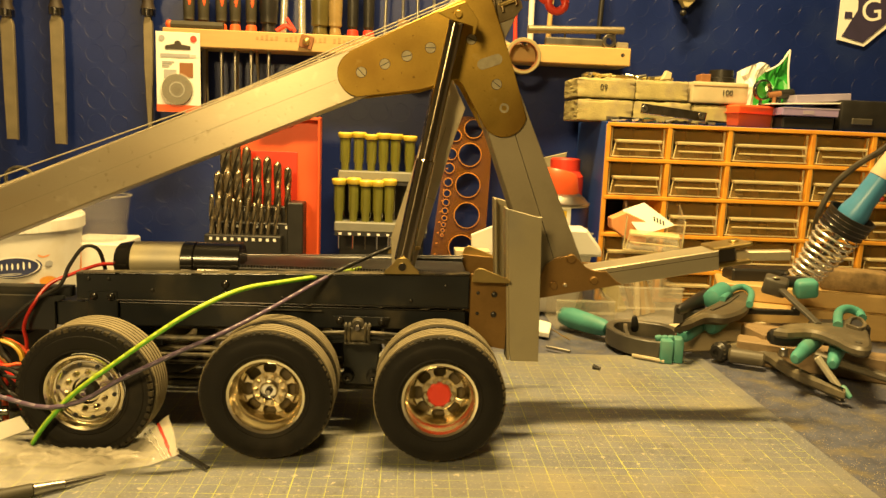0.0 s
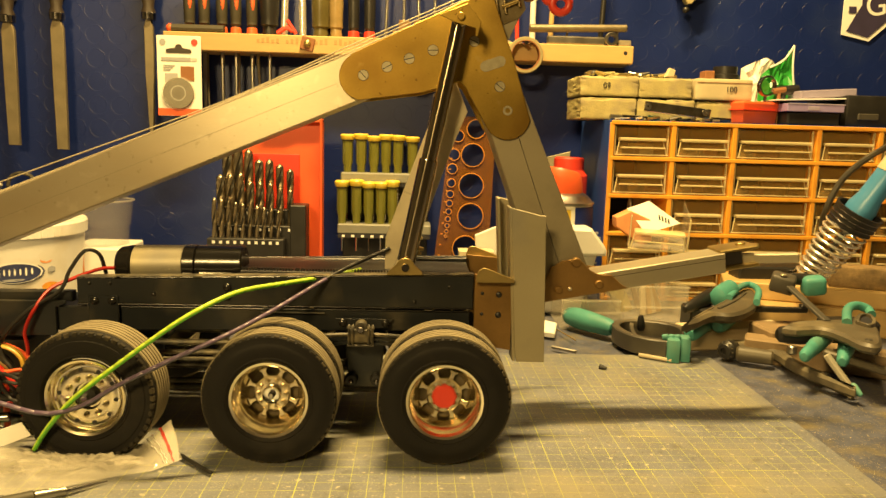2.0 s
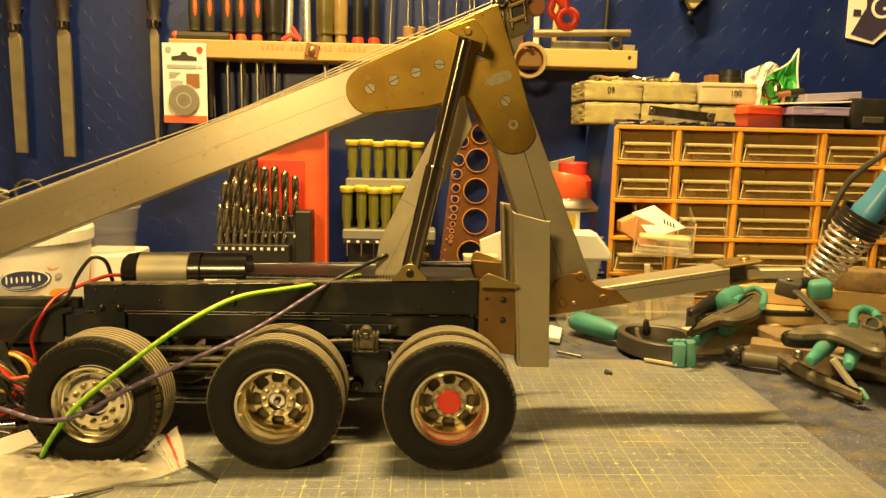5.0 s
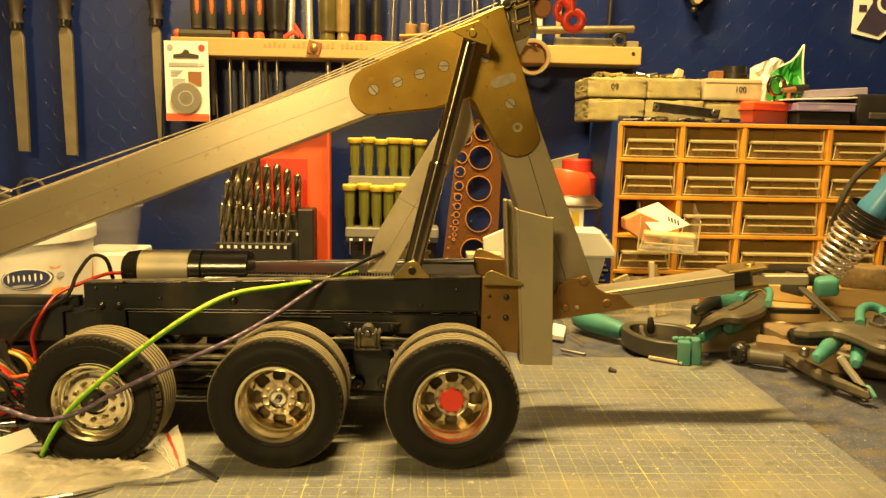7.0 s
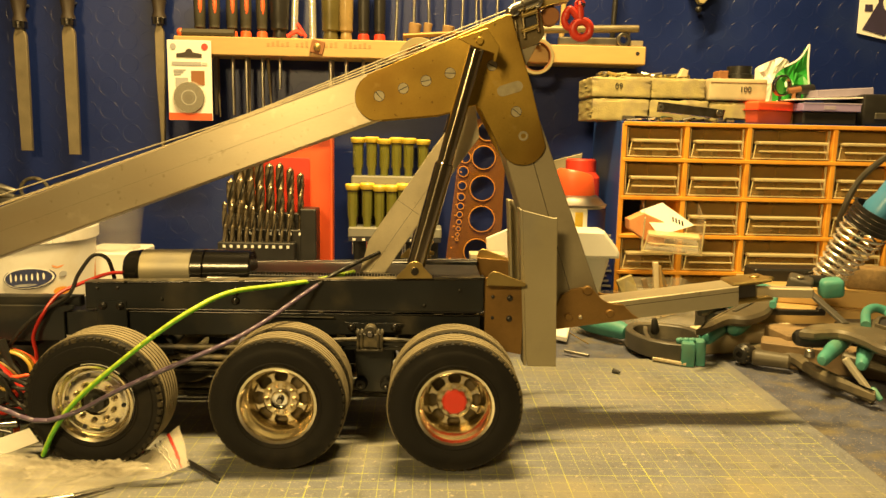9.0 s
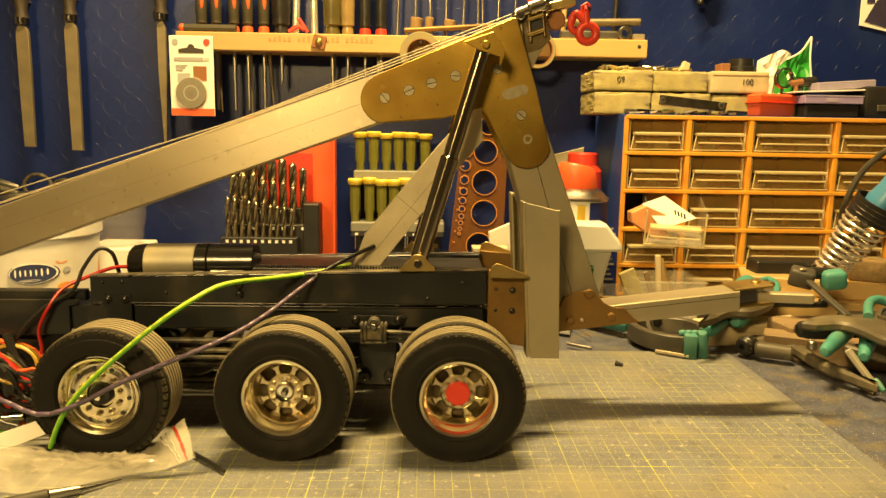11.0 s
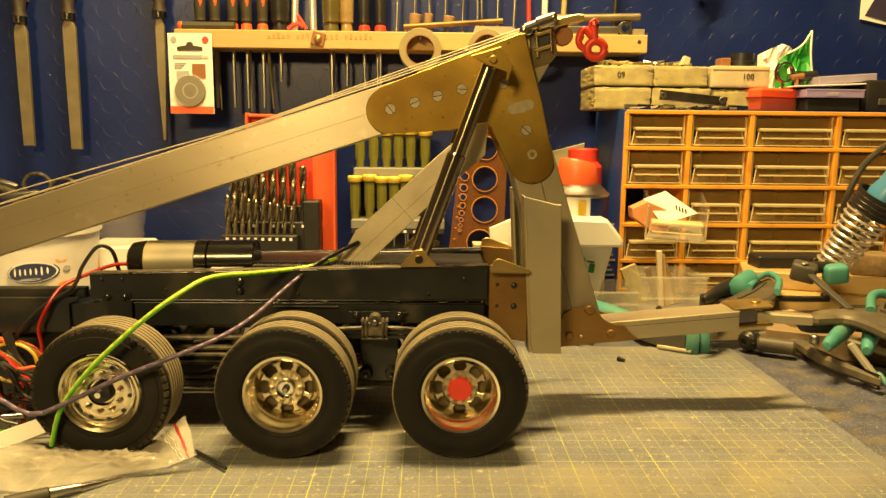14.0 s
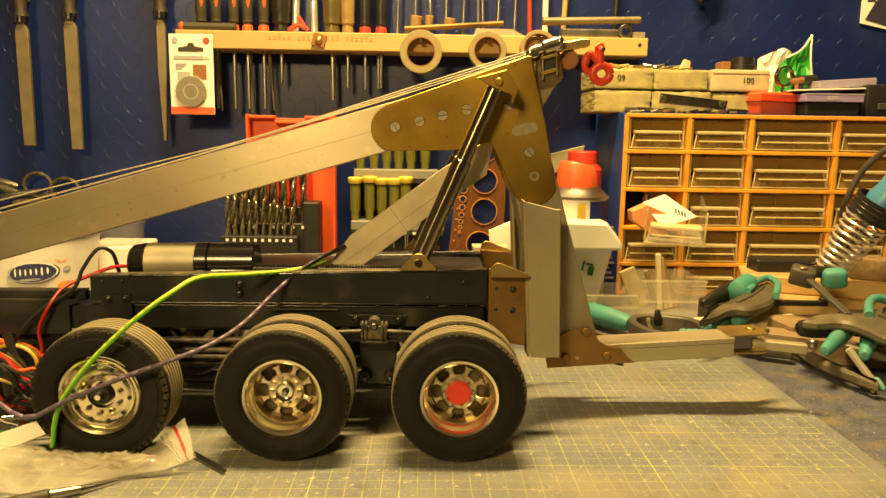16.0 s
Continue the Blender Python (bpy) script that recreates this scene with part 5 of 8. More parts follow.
    cl = [(0.5030, 0.3490), (0.5430, 0.3410), (0.6210, 0.4110), (0.6080, 0.4560), (0.5020, 0.4450)]
    part("border", prism(B(), cl, 0.6215, 0.6232, 0.0002), M_PAPER, t)
    ci = [(0.5090, 0.3540), (0.5400, 0.3460), (0.6130, 0.4130), (0.6010, 0.4480), (0.5240, 0.4380), (0.5280, 0.3900)]
    part("field", prism(B(), ci, 0.6203, 0.6213), M_VIOLET, t)
    part("side_badge", prism(B(), [(0.5100, 0.3780), (0.5210, 0.3780), (0.5200, 0.3870), (0.5100, 0.3870)], 0.6205, 0.6213), M_VIOLET, t)
    writing("G", (0.5340, 0.6200, 0.3740), 0.042, M_PAPER, t, -8)
    # dark tool hanging at the top
    t = thing("hanging_tool", (0.2810, 0.61, 0.3830), "black tool with a pale tip hanging high on the wall", "tool")
    c = (0.2780, 0.603, 0.3800)
    part("tip", prism(B(), [(c[0] - 0.009, c[2] + 0.010), (c[0] + 0.013, c[2] + 0.010), (c[0] + 0.003, c[2] - 0.001), (c[0] - 0.002, c[2] - 0.001)], 0.600, 0.612, 0.0008), M_CREAM, t)
    part("body", prism(B(), [(c[0] - 0.020, c[2] + 0.06), (c[0] + 0.022, c[2] + 0.06), (c[0] + 0.016, c[2] + 0.0103), (c[0] - 0.012, c[2] + 0.0103)], 0.596, 0.6252, 0.002), M_BLACKP, t)
    part("ball_end", ball(B(), (0.2740, 0.600, 0.3710), 0.0045), M_BLACKP, t)


M_PINKISH = mat("pale_print", (0.62, 0.50, 0.46), 0.7, 0, 0.1, 40, 300, 0)
M_VIOLET = mat("dark_violet_cloth", (0.030, 0.022, 0.065), 0.8, 0, 0.2, 60, 900, 0.2)


def writing(text, at, size, material, parent, tilt=0, name="lettering"):
    cu = bpy.data.curves.new(name, "FONT")
    cu.body, cu.size, cu.extrude = text, size, 0.0002
    cu.materials.append(material)
    ob = new(name, cu)
    ob.parent = parent
    ob.matrix_basis = Matrix.Translation(Vector(at) - ORG[parent]) @ pose(0, 0, 0, 90, tilt, 0)
    return ob


# ---- things standing behind the truck ----
def tub(name, c, r0, r1, h, material, label, lid=True, cat="tub"):
    t = thing(name, c, label, cat)
    o = Matrix.Translation(c)
    part("body", lathe(B(), [(0, 0), (r0 - 0.002, 0), (r0, 0.002), (r1, h), (r1 - 0.0012, h), (r0 - 0.0012, 0.003), (0, 0.003)], 40, o), material, t)
    if lid:
        part("lid", lathe(B(), [(0, h + 0.004), (r1 - 0.002, h + 0.004), (r1 + 0.0005, h + 0.0055), (r1 + 0.0022, h + 0.003), (r1 + 0.0020, h - 0.009), (r1 + 0.0004, h - 0.009), (r1 + 0.0004, h - 0.001), (0, h - 0.001)], 40, o), M_WHITE, t)
    return t


def behind():
    # white food tub with an oval label
    cx, cy = -0.5430, 0.43
    t = tub("food_tub", (cx, cy, 0.0), 0.071, 0.079, 0.0890 - 0.004, M_WHITE, "white plastic food tub with a blue oval label")
    lx, lz = -0.5040, 0.0400
    curve_label(t, cx, cy, 0.0745, lx - cx, lz, 0.0206, 0.0120, M_LABELDARK, 0.0006)
    curve_label(t, cx, cy, 0.0748, lx - cx, lz, 0.0198, 0.0112, M_PAPER, 0.0009)
    curve_label(t, cx, cy, 0.0750, lx - cx, lz, 0.0186, 0.0101, M_LABELDARK, 0.0012)
    curve_label(t, cx, cy, 0.0750, lx - cx - 0.002, lz - 0.0072, 0.0090, 0.0014, M_LABELGREY, 0.0013, "label_ribbon")
    for k in range(7):
        curve_label(t, cx, cy, 0.0752, lx - cx - 0.0132 + 0.0043 * k, lz + 0.0012, 0.0008, 0.0046 if k in (0, 5) else 0.0036, M_PAPER, 0.0015, "name_bar")
    for dx, z, a, h, mt in ((0.026, 0.052, 0.004, 0.004, M_SALMON), (0.029, 0.041, 0.0022, 0.003, M_LABELGREY), (0.0275, 0.0225, 0.0050, 0.0045, M_ORANGE), (-0.006, 0.021, 0.0100, 0.0012, M_CARD), (0.015, 0.021, 0.0042, 0.0012, M_CARD), (-0.030, 0.021, 0.0050, 0.0030, M_ORANGE)):
        curve_label(t, cx, cy, 0.0748, lx - cx + dx - 0.004, z, a, h, mt, 0.0008, "faded_print")
    for k in range(26):
        a = radians(-150 + 5.0 * k)
        part("lid_notch", box(B(), 0.0806, 0.0813, -0.0009, 0.0009, 0.0770, 0.0865, 0, Matrix.Translation((cx, cy, 0)) @ Matrix.Rotation(a, 4, "Z")), M_WHITE, t)
    # white carton and clear cup on it
    b = box(B(), -0.4960, -0.4290, 0.455, 0.53, 0.0, 0.0540, 0.002)
    t = solo("carton", b, M_WHITE, (-0.4640, 0.49, 0.0), "low white and orange cardboard carton", "carton")
    part("orange_panel", box(B(), -0.4890, -0.4720, 0.4540, 0.4548, 0.005, 0.0520), M_SALMON, t)
    z = 0.0540
    t = thing("plastic_cup", (-0.4610, 0.487, z), "empty clear plastic cup on the carton", "cup")
    o = Matrix.Translation((-0.4620, 0.487, z))
    h = 0.1040 - 0.0490 - 0.001
    part("cup_body", lathe(B(), [(0, 0.0005), (0.0295, 0.0), (0.0310, h * 0.42), (0.0325, h * 0.45), (0.0360, h), (0.0352, h), (0.0317, h * 0.45), (0.0302, h * 0.42), (0.0288, 0.001), (0, 0.0012)], 40, o), M_CUP, t)
    part("rim_bead", ring(B(), o @ Vector((0, 0, h - 0.001)), (0, 0, 1), 0.0352, 0.0375, 0.002, 40, 0.0005), M_CLEARTHIN, t)
    # twist drill index
    x0, x1 = -0.3330, -0.2170
    t = thing("drill_index", ((x0 + x1) / 2, 0.50, 0.0), "open black drill index with twist drills and a red lid", "drill set")
    c0, c1, ct = -0.3100, -0.2010, 0.2120
    b = box(B(), c0, c1, 0.530, 0.534, 0.0, ct - 0.004, 0.001)
    for a0, a1 in ((c0, c0 + 0.003), (c1 - 0.003, c1)):
        box(b, a0, a1, 0.512, 0.534, 0.0, ct, 0.001)
    box(b, c0, c0 + 0.034, 0.518, 0.534, ct - 0.005, ct - 0.001, 0.001)
    box(b, c1 - 0.038, c1, 0.518, 0.534, ct - 0.005, ct - 0.001, 0.001)
    box(b, c0 + 0.034, c1 - 0.038, 0.518, 0.534, ct - 0.011, ct - 0.007, 0.001)
    part("red_lid", b, M_ORED, t, "upright orange-red plastic lid")
    part("lid_panel", box(B(), c0 + 0.02, c1 - 0.03, 0.5285, 0.5297, 0.03, ct - 0.045, 0.0006), M_RED, t)
    tiers = ((0.505, 0.1000, x0 + 0.010, x1), (0.492, 0.0810, x0 + 0.004, x1 - 0.012), (0.476, 0.0670, x0, x1 - 0.024))
    for i, (y, z, a0, a1) in enumerate(tiers):
        part("tier", box(B(), a0, a1, y - 0.007, y + 0.010, 0.0 if i == 0 else 0.001, z, 0.0012), M_BLACKP, t)
    part("end_block", box(B(), x1 - 0.020, x1, 0.484, 0.516, 0.0, 0.1070, 0.0015), M_BLACKP, t)
    plans = ((7, 0.1460, 0.0052, 0.030, 0.0), (8, 0.1220, 0.0042, 0.022, 0.3), (10, 0.0980, 0.0026, 0.010, 0.5))
    for i, (n, top, r, drop, ph) in enumerate(plans):
        y, z, a0, a1 = tiers[i]
        for k in range(n):
            u = k / (n - 1)
            x = a0 + 0.008 + (a1 - a0 - (0.030 if i == 0 else 0.016)) * u
            rr = r * (1.32 - 0.42 * u)
            hh = top - z + 0.004 + (0.040 if i == 0 else 0.028 if i == 1 else 0.020) * (1 - u) * (0.55 + 0.45 * math.sin(2.1 * k + ph) ** 2)
            twist_drill(t, x, y, z, rr, max(hh, 0.012))
            part("size_label", box(B(), x - 0.0016, x + 0.0018, y - 0.0074, y - 0.0070, z - 0.0065, z - 0.0030), M_PAPER, t)
    # precision screwdriver set on a two-step rack
    x0, x1 = -0.1850, -0.0630
    t = thing("screwdriver_set", ((x0 + x1) / 2, 0.58, 0.0), "set of olive screwdrivers with yellow caps in a grey rack", "screwdriver set")
    za, zb = 0.1350, 0.0690
    b = box(B(), x0 + 0.002, x1 - 0.008, 0.565, 0.590, za - 0.004, za + 0.009, 0.0015)
    part("upper_shelf", b, M_RACK, t)
    part("upper_strip", box(B(), x0 + 0.003, x1 - 0.009, 0.5640, 0.5648, za - 0.0085, za - 0.0045), M_INK_HOLE, t)
    b = box(B(), x0, x1, 0.545, 0.590, zb - 0.004, zb + 0.009, 0.0015)
    part("lower_shelf", b, M_RACK, t)
    part("lower_strip", box(B(), x0 + 0.001, x1 - 0.001, 0.5440, 0.5448, zb - 0.0090, zb - 0.0040), M_INK_HOLE, t)
    part("back_panel", box(B(), x0 + 0.003, x1 - 0.003, 0.592, 0.6252, 0.0, za + 0.004, 0.001), M_BLACKP, t)
    for k in range(9):
        xx = x0 + 0.006 + k * 0.0125
        part("size_mark", box(B(), xx, xx + 0.004, 0.5434, 0.5439, zb - 0.0080, zb - 0.0050), M_PAPER, t)
    for k, px in enumerate((-0.1750, -0.1570, -0.1400, -0.1240, -0.1080, -0.0890)):
        olive_driver(t, px, 0.577, za + 0.006, 0.1940 - za - 0.006 + 0.0014 * math.sin(2.3 * k), 0.060)
    for k, px in enumerate((-0.1800, -0.1610, -0.1450, -0.1290, -0.1140)):
        olive_driver(t, px, 0.556, zb + 0.006, 0.1340 - zb - 0.006 + 0.0016 * math.sin(1.9 * k), 0.034)
    for k in range(2):
        part("spare_blade", rod(B(), (x1 - 0.018 - 0.03 * k, 0.557, zb - 0.034), (x1 - 0.018 - 0.03 * k, 0.557, zb), 0.0013, 0.0013, 8), M_CHROME, t)
    # amber circle template leaning on the wall
    t = thing("circle_template", (-0.0180, 0.565, 0.0), "amber plastic circle template leaning on the wall", "template")
    low = (-0.0560, 0.0170, 0.0360)
    top = (-0.0360, 0.0230, 0.2230)
    holes = [(-0.0040, 0.2060, 0.0125), (-0.0080, 0.1710, 0.0155), (-0.0090, 0.1300, 0.0166), (-0.0090, 0.0890, 0.0172), (-0.0150, 0.0450, 0.0172)]
    small = [(-0.0280, 0.1960, 0.0078), (-0.0330, 0.1710, 0.0076), (-0.0350, 0.1520, 0.0068), (-0.0360, 0.1330, 0.0056)] + [(-0.0370 - 0.0008 * k, 0.1180 - 0.0130 * k * (1 - 0.045 * k), 0.0048 - 0.0005 * k) for k in range(7)]
    template(t, low, top, holes, small)
    # folded paper and a note pad
    b = prism(B(), [(-0.0150, 0.0840), (0.0100, 0.0950), (0.0120, 0.0), (-0.0100, 0.0)], 0.420, 0.426, 0.0008)
    solo("folded_paper", b, M_PAPER, (0.0020, 0.423, 0.0), "crumpled white paper standing on the bench", "paper")
    b = prism(B(), [(-0.0350, 0.0700), (0.0040, 0.0700), (0.0050, 0.0), (-0.0300, 0.0)], 0.392, 0.414, 0.001)
    solo("note_pad", b, M_PALE, (-0.0150, 0.40, 0.0), "pad of yellowed paper standing on the bench", "note pad")
    # spray can
    cx, cy = 0.0870, 0.44
    t = thing("spray_can", (cx, cy, 0.0), "white and blue spray can with a red cap", "spray can")
    o = Matrix.Translation((cx, cy, 0))
    zc, r = 0.1230, 0.0360
    part("can", lathe(B(), [(0, 0), (r, 0.0), (r + 0.0008, 0.002), (r, 0.004), (r, zc - 0.002), (r + 0.0006, zc)], 44, o), M_WHITE, t)
    part("shoulder", lathe(B(), [(r + 0.0002, zc - 0.002), (r + 0.0014, zc - 0.0012), (r + 0.0014, zc + 0.0012), (r - 0.001, zc + 0.002), (r * 0.84, zc + 0.0075), (r * 0.68, zc + 0.0115), (0, zc + 0.013)], 44, o), M_TOOL, t)
    zt = 0.1620
    b = lathe(B(), [(0.0236, zc + 0.0100), (0.0238, zc + 0.012), (0.0228, zt - 0.012), (0.0212, zt - 0.003), (0.0190, zt), (0.0172, zt + 0.0005), (0.0160, zt - 0.001), (0, zt - 0.001)], 40, o)
    for v in b.verts:
        if v.co.z > zt - 0.013:
            v.co.z -= 0.20 * (v.co.x - cx + 0.010) + 0.10 * (v.co.y - cy)
    cap = part("cap", b, M_ORED, t, "orange-red plastic cap with a slanted top")
    b = lathe(B(), [(0.0128, 0.0), (0.0124, 0.0010), (0, 0.0014)], 24, Matrix.Translation((cx, cy, zt - 0.0032)) @ pose(0, 0, 0, -5.7, 11.3, 0))
    part("spray_button", b, M_PALE, cap, "tan spray button")
    for a0, a1, z0, z1, mt, nm in ((-76, 28, 0.036, 0.0030, M_LABELBLUE, "blue_panel"), (-98, -84, 0.032, 0.006, M_YELLOW, "yellow_stripe")):
        q = bmesh.new()
        vs = []
        for k in range(13):
            a = radians(a0 + (a1 - a0) * k / 12)
            vs.append([q.verts.new((cx + (r + 0.0007) * math.cos(a), cy + (r + 0.0007) * math.sin(a), z)) for z in (zc - z0, zc - z1)])
        for u, v in zip(vs, vs[1:]):
            q.faces.new((u[0], v[0], v[1], u[1]))
        bmesh.ops.solidify(q, geom=q.faces[:], thickness=0.0004)
        part(nm, q, mt, t)
    # second can behind it
    b = lathe(B(), [(0, 0), (0.024, 0), (0.024, 0.1500), (0.019, 0.1570), (0.019, 0.1710), (0.017, 0.1730), (0, 0.1730)], 36, Matrix.Translation((0.1100, 0.52, 0)))
    solo("aerosol_can", b, M_RED, (0.1100, 0.52, 0), "red aerosol can standing behind", "spray can")
    b = prism(B(), [(0.0820, 0.1650), (0.1320, 0.1780), (0.1300, 0.1460), (0.0830, 0.1380)], 0.6180, 0.6240, 0.0006)
    solo("steel_tag", b, M_SHEET, (0.1020, 0.62, 0.1570), "grey steel plate fixed to the wall", "plate")
    # white margarine tub with green lettering
    cx, cy = 0.0790, 0.415
    zl = 0.0740
    t = thing("margarine_tub", (cx, cy, 0.0), "white plastic margarine tub with a green printed mark", "tub")
    b = box(B(), cx - 0.041, cx + 0.041, cy - 0.036, cy + 0.036, 0.0, zl, 0.008, None, 3)
    for v in b.verts:
        f = 0.62 + 0.38 * v.co.z / zl
        v.co.x, v.co.y = cx + (v.co.x - cx) * f, cy + (v.co.y - cy) * f
    part("body", b, M_WHITE, t)
    pts = [(cx - 0.0475, zl - 0.004), (cx + 0.0475, zl - 0.004), (cx + 0.0475, zl + 0.002), (cx + 0.0445, zl + 0.008), (cx + 0.030, zl + 0.026), (cx - 0.030, zl + 0.028), (cx - 0.0465, zl + 0.006)]
    part("lid", prism(B(), pts, cy - 0.042, cy + 0.042, 0.003), M_WHITE, t)
    for k, (dx, z, w, h) in enumerate(((0.006, 0.050, 0.0022, 0.014), (0.013, 0.045, 0.0060, 0.010), (0.0105, 0.0565, 0.0090, 0.0018))):
        part("green_mark", box(B(), cx + dx, cx + dx + w, cy - 0.0330, cy - 0.0310, z - 0.004, z - 0.004 + h, 0.0006, spin((cx + dx, cy - 0.032, z), "Y", 8) @ Matrix.Translation((0, -0.0002 * k, 0))), M_GREENINK, t)
    b = box(B(), 0.1170, 0.1470, 0.47, 0.50, 0.0, 0.0750, 0.001)
    t = solo("blue_carton", b, M_LABELBLUE, (0.1340, 0.48, 0.0), "dark blue carton with small white print", "carton")
    for k in range(11):
        part("text_bar", box(B(), 0.1290, 0.1430 - 0.003 * (k % 3), 0.4690, 0.4697, 0.020 + 0.0062 * k, 0.0225 + 0.0062 * k), M_LABELGREY, t)


M_SALMON = mat("salmon_print", (0.70, 0.30, 0.12), 0.7, 0, 0.2, 40, 300, 0.05)
M_RACK = mat("grey_rack_plastic", (0.20, 0.20, 0.17), 0.5, 0, 0.1, 40, 500, 0.1)
M_GREENINK = mat("green_ink", (0.03, 0.22, 0.03), 0.6, 0, 0.1, 40, 300, 0)


def curve_label(t, cx, cy, r, dx, z, a, h, material, lift, name="oval_label"):
    """An oval that follows the round wall of a tub."""
    b = bmesh.new()
    n = 20
    cen = b.verts.new((cx + dx, cy - math.sqrt(max(r * r - dx * dx, 1e-6)) - lift, z))
    ring_v = []
    for k in range(n):
        u = dx + a * math.cos(2 * math.pi * k / n)
        ring_v.append(b.verts.new((cx + u, cy - math.sqrt(max(r * r - u * u, 1e-6)) - lift, z + h * math.sin(2 * math.pi * k / n))))
    for k in range(n):
        b.faces.new((cen, ring_v[k], ring_v[(k + 1) % n]))
    bmesh.ops.recalc_face_normals(b, faces=b.faces)
    bmesh.ops.solidify(b, geom=b.faces[:], thickness=0.0003)
    return part(name, b, material, t)


def twist_drill(t, x, y, z, r, h):
    """Two flutes wound round a core."""
    b = B()
    n, turns = 40, h / (r * 15)
    tmp = bmesh.new()
    rings = []
    for i in range(n + 1):
        u = i / n
        row = []
        for k in range(12):
            a = 2 * math.pi * k / 12
            q = r * (0.46 + 0.54 * abs(math.cos(a)) ** 0.5) * (1 if u < 0.94 else (1 - u) / 0.06 * 0.9 + 0.1)
            aa = a + 2 * math.pi * turns * u
            row.append(tmp.verts.new((x + q * math.cos(aa), y + q * math.sin(aa), z - 0.004 + (h + 0.004) * u)))
        rings.append(row)
    for p, q in zip(rings, rings[1:]):
        for k in range(12):
            f = tmp.faces.new((p[k], p[(k + 1) % 12], q[(k + 1) % 12], q[k]))
            f.material_index = 1 if k in (2, 3, 8, 9) else 0
    tmp.faces.new(rings[-1])
    bmesh.ops.recalc_face_normals(tmp, faces=tmp.faces)
    put(b, tmp)
    ob = part("twist_drill", b, M_DRILL, t)
    ob.data.materials.append(M_FLUTE)
    return ob


def olive_driver(t, x, y, z, h, blade):
    d = part("driver_handle", lathe(B(), [(0, 0), (0.0052, 0), (0.0055, h * 0.22), (0.0070, h * 0.30), (0.0072, h * 0.80), (0.0078, h * 0.86), (0, h * 0.86)], 10, Matrix.Translation((x, y, z))), M_OLIVE, t, "olive translucent handle")
    part("yellow_cap", lathe(B(), [(0, h * 0.86), (0.0082, h * 0.86), (0.0096, h * 0.90), (0.0099, h * 0.97), (0.0085, h), (0, h)], 18, Matrix.Translation((x, y, z))), M_YELLOW, d)
    part("neck_ring", rod(B(), (x, y, z + h * 0.835), (x, y, z + h * 0.862), 0.0081, 0.0082, 16), M_BLACKP, d)
    part("blade", rod(B(), (x, y, z - blade), (x, y, z), 0.0013, 0.0013, 8), M_CHROME, d)


def template(t, low, top, holes, small):
    """A thin slanted sheet pierced by round holes, each with a bright rim."""
    b = bmesh.new()
    step = 0.0011
    zt = top[2]
    verts = {}
    every = holes + small

    def ends(z):
        u = (z - low[2]) / (top[2] - low[2])
        return low[0] + (top[0] - low[0]) * u, low[1] + (top[1] - low[1]) * u

    def vert(i, j):
        if (i, j) not in verts:
            z = j * step
            e0, e1 = ends(z)
            verts[i, j] = b.verts.new((e0 + (e1 - e0) * i / 64, 0, z))
        return verts[i, j]
    for j in range(int(zt / step)):
        for i in range(64):
            z = (j + 0.5) * step
            e0, e1 = ends(z)
            x = e0 + (e1 - e0) * (i + 0.5) / 64
            if all((x - cx) ** 2 + (z - cz) ** 2 > (r + 0.0004) ** 2 for cx, cz, r in every):
                b.faces.new((vert(i, j), vert(i + 1, j), vert(i + 1, j + 1), vert(i, j + 1)))
    rot = Matrix.Translation((0, 0.568, 0)) @ Matrix.Rotation(radians(-5), 4, "X")
    b.transform(rot)
    bmesh.ops.solidify(b, geom=b.faces[:], thickness=0.0018)
    part("sheet", b, M_AMBER, t, smooth=False)
    for cx, cz, r in every:
        b = ring(B(), rot @ Vector((cx, -0.0024, cz)), (0, 1, -0.087), r - 0.0005, r + 0.0006, 0.0030, 28, 0.0002)
        part("hole_rim", b, M_AMBERRIM, t)
    for k in range(12):
        z = 0.02 + k * 0.0145
        c = rot @ Vector((ends(z)[0] + 0.004, -0.0022, z))
        part("size_mark", box(B(), c[0], c[0] + 0.003, c[1] - 0.0003, c[1], c[2], c[2] + 0.0016), M_AMBERRIM, t)


M_AMBERRIM = mat("amber_edge", (0.50, 0.22, 0.04), 0.3, 0, 0.1, 60, 300, 0)


# ---- drawer cabinet and what lies on it ----
CX0, CY0 = 0.1440, 0.46
CT = 0.2200


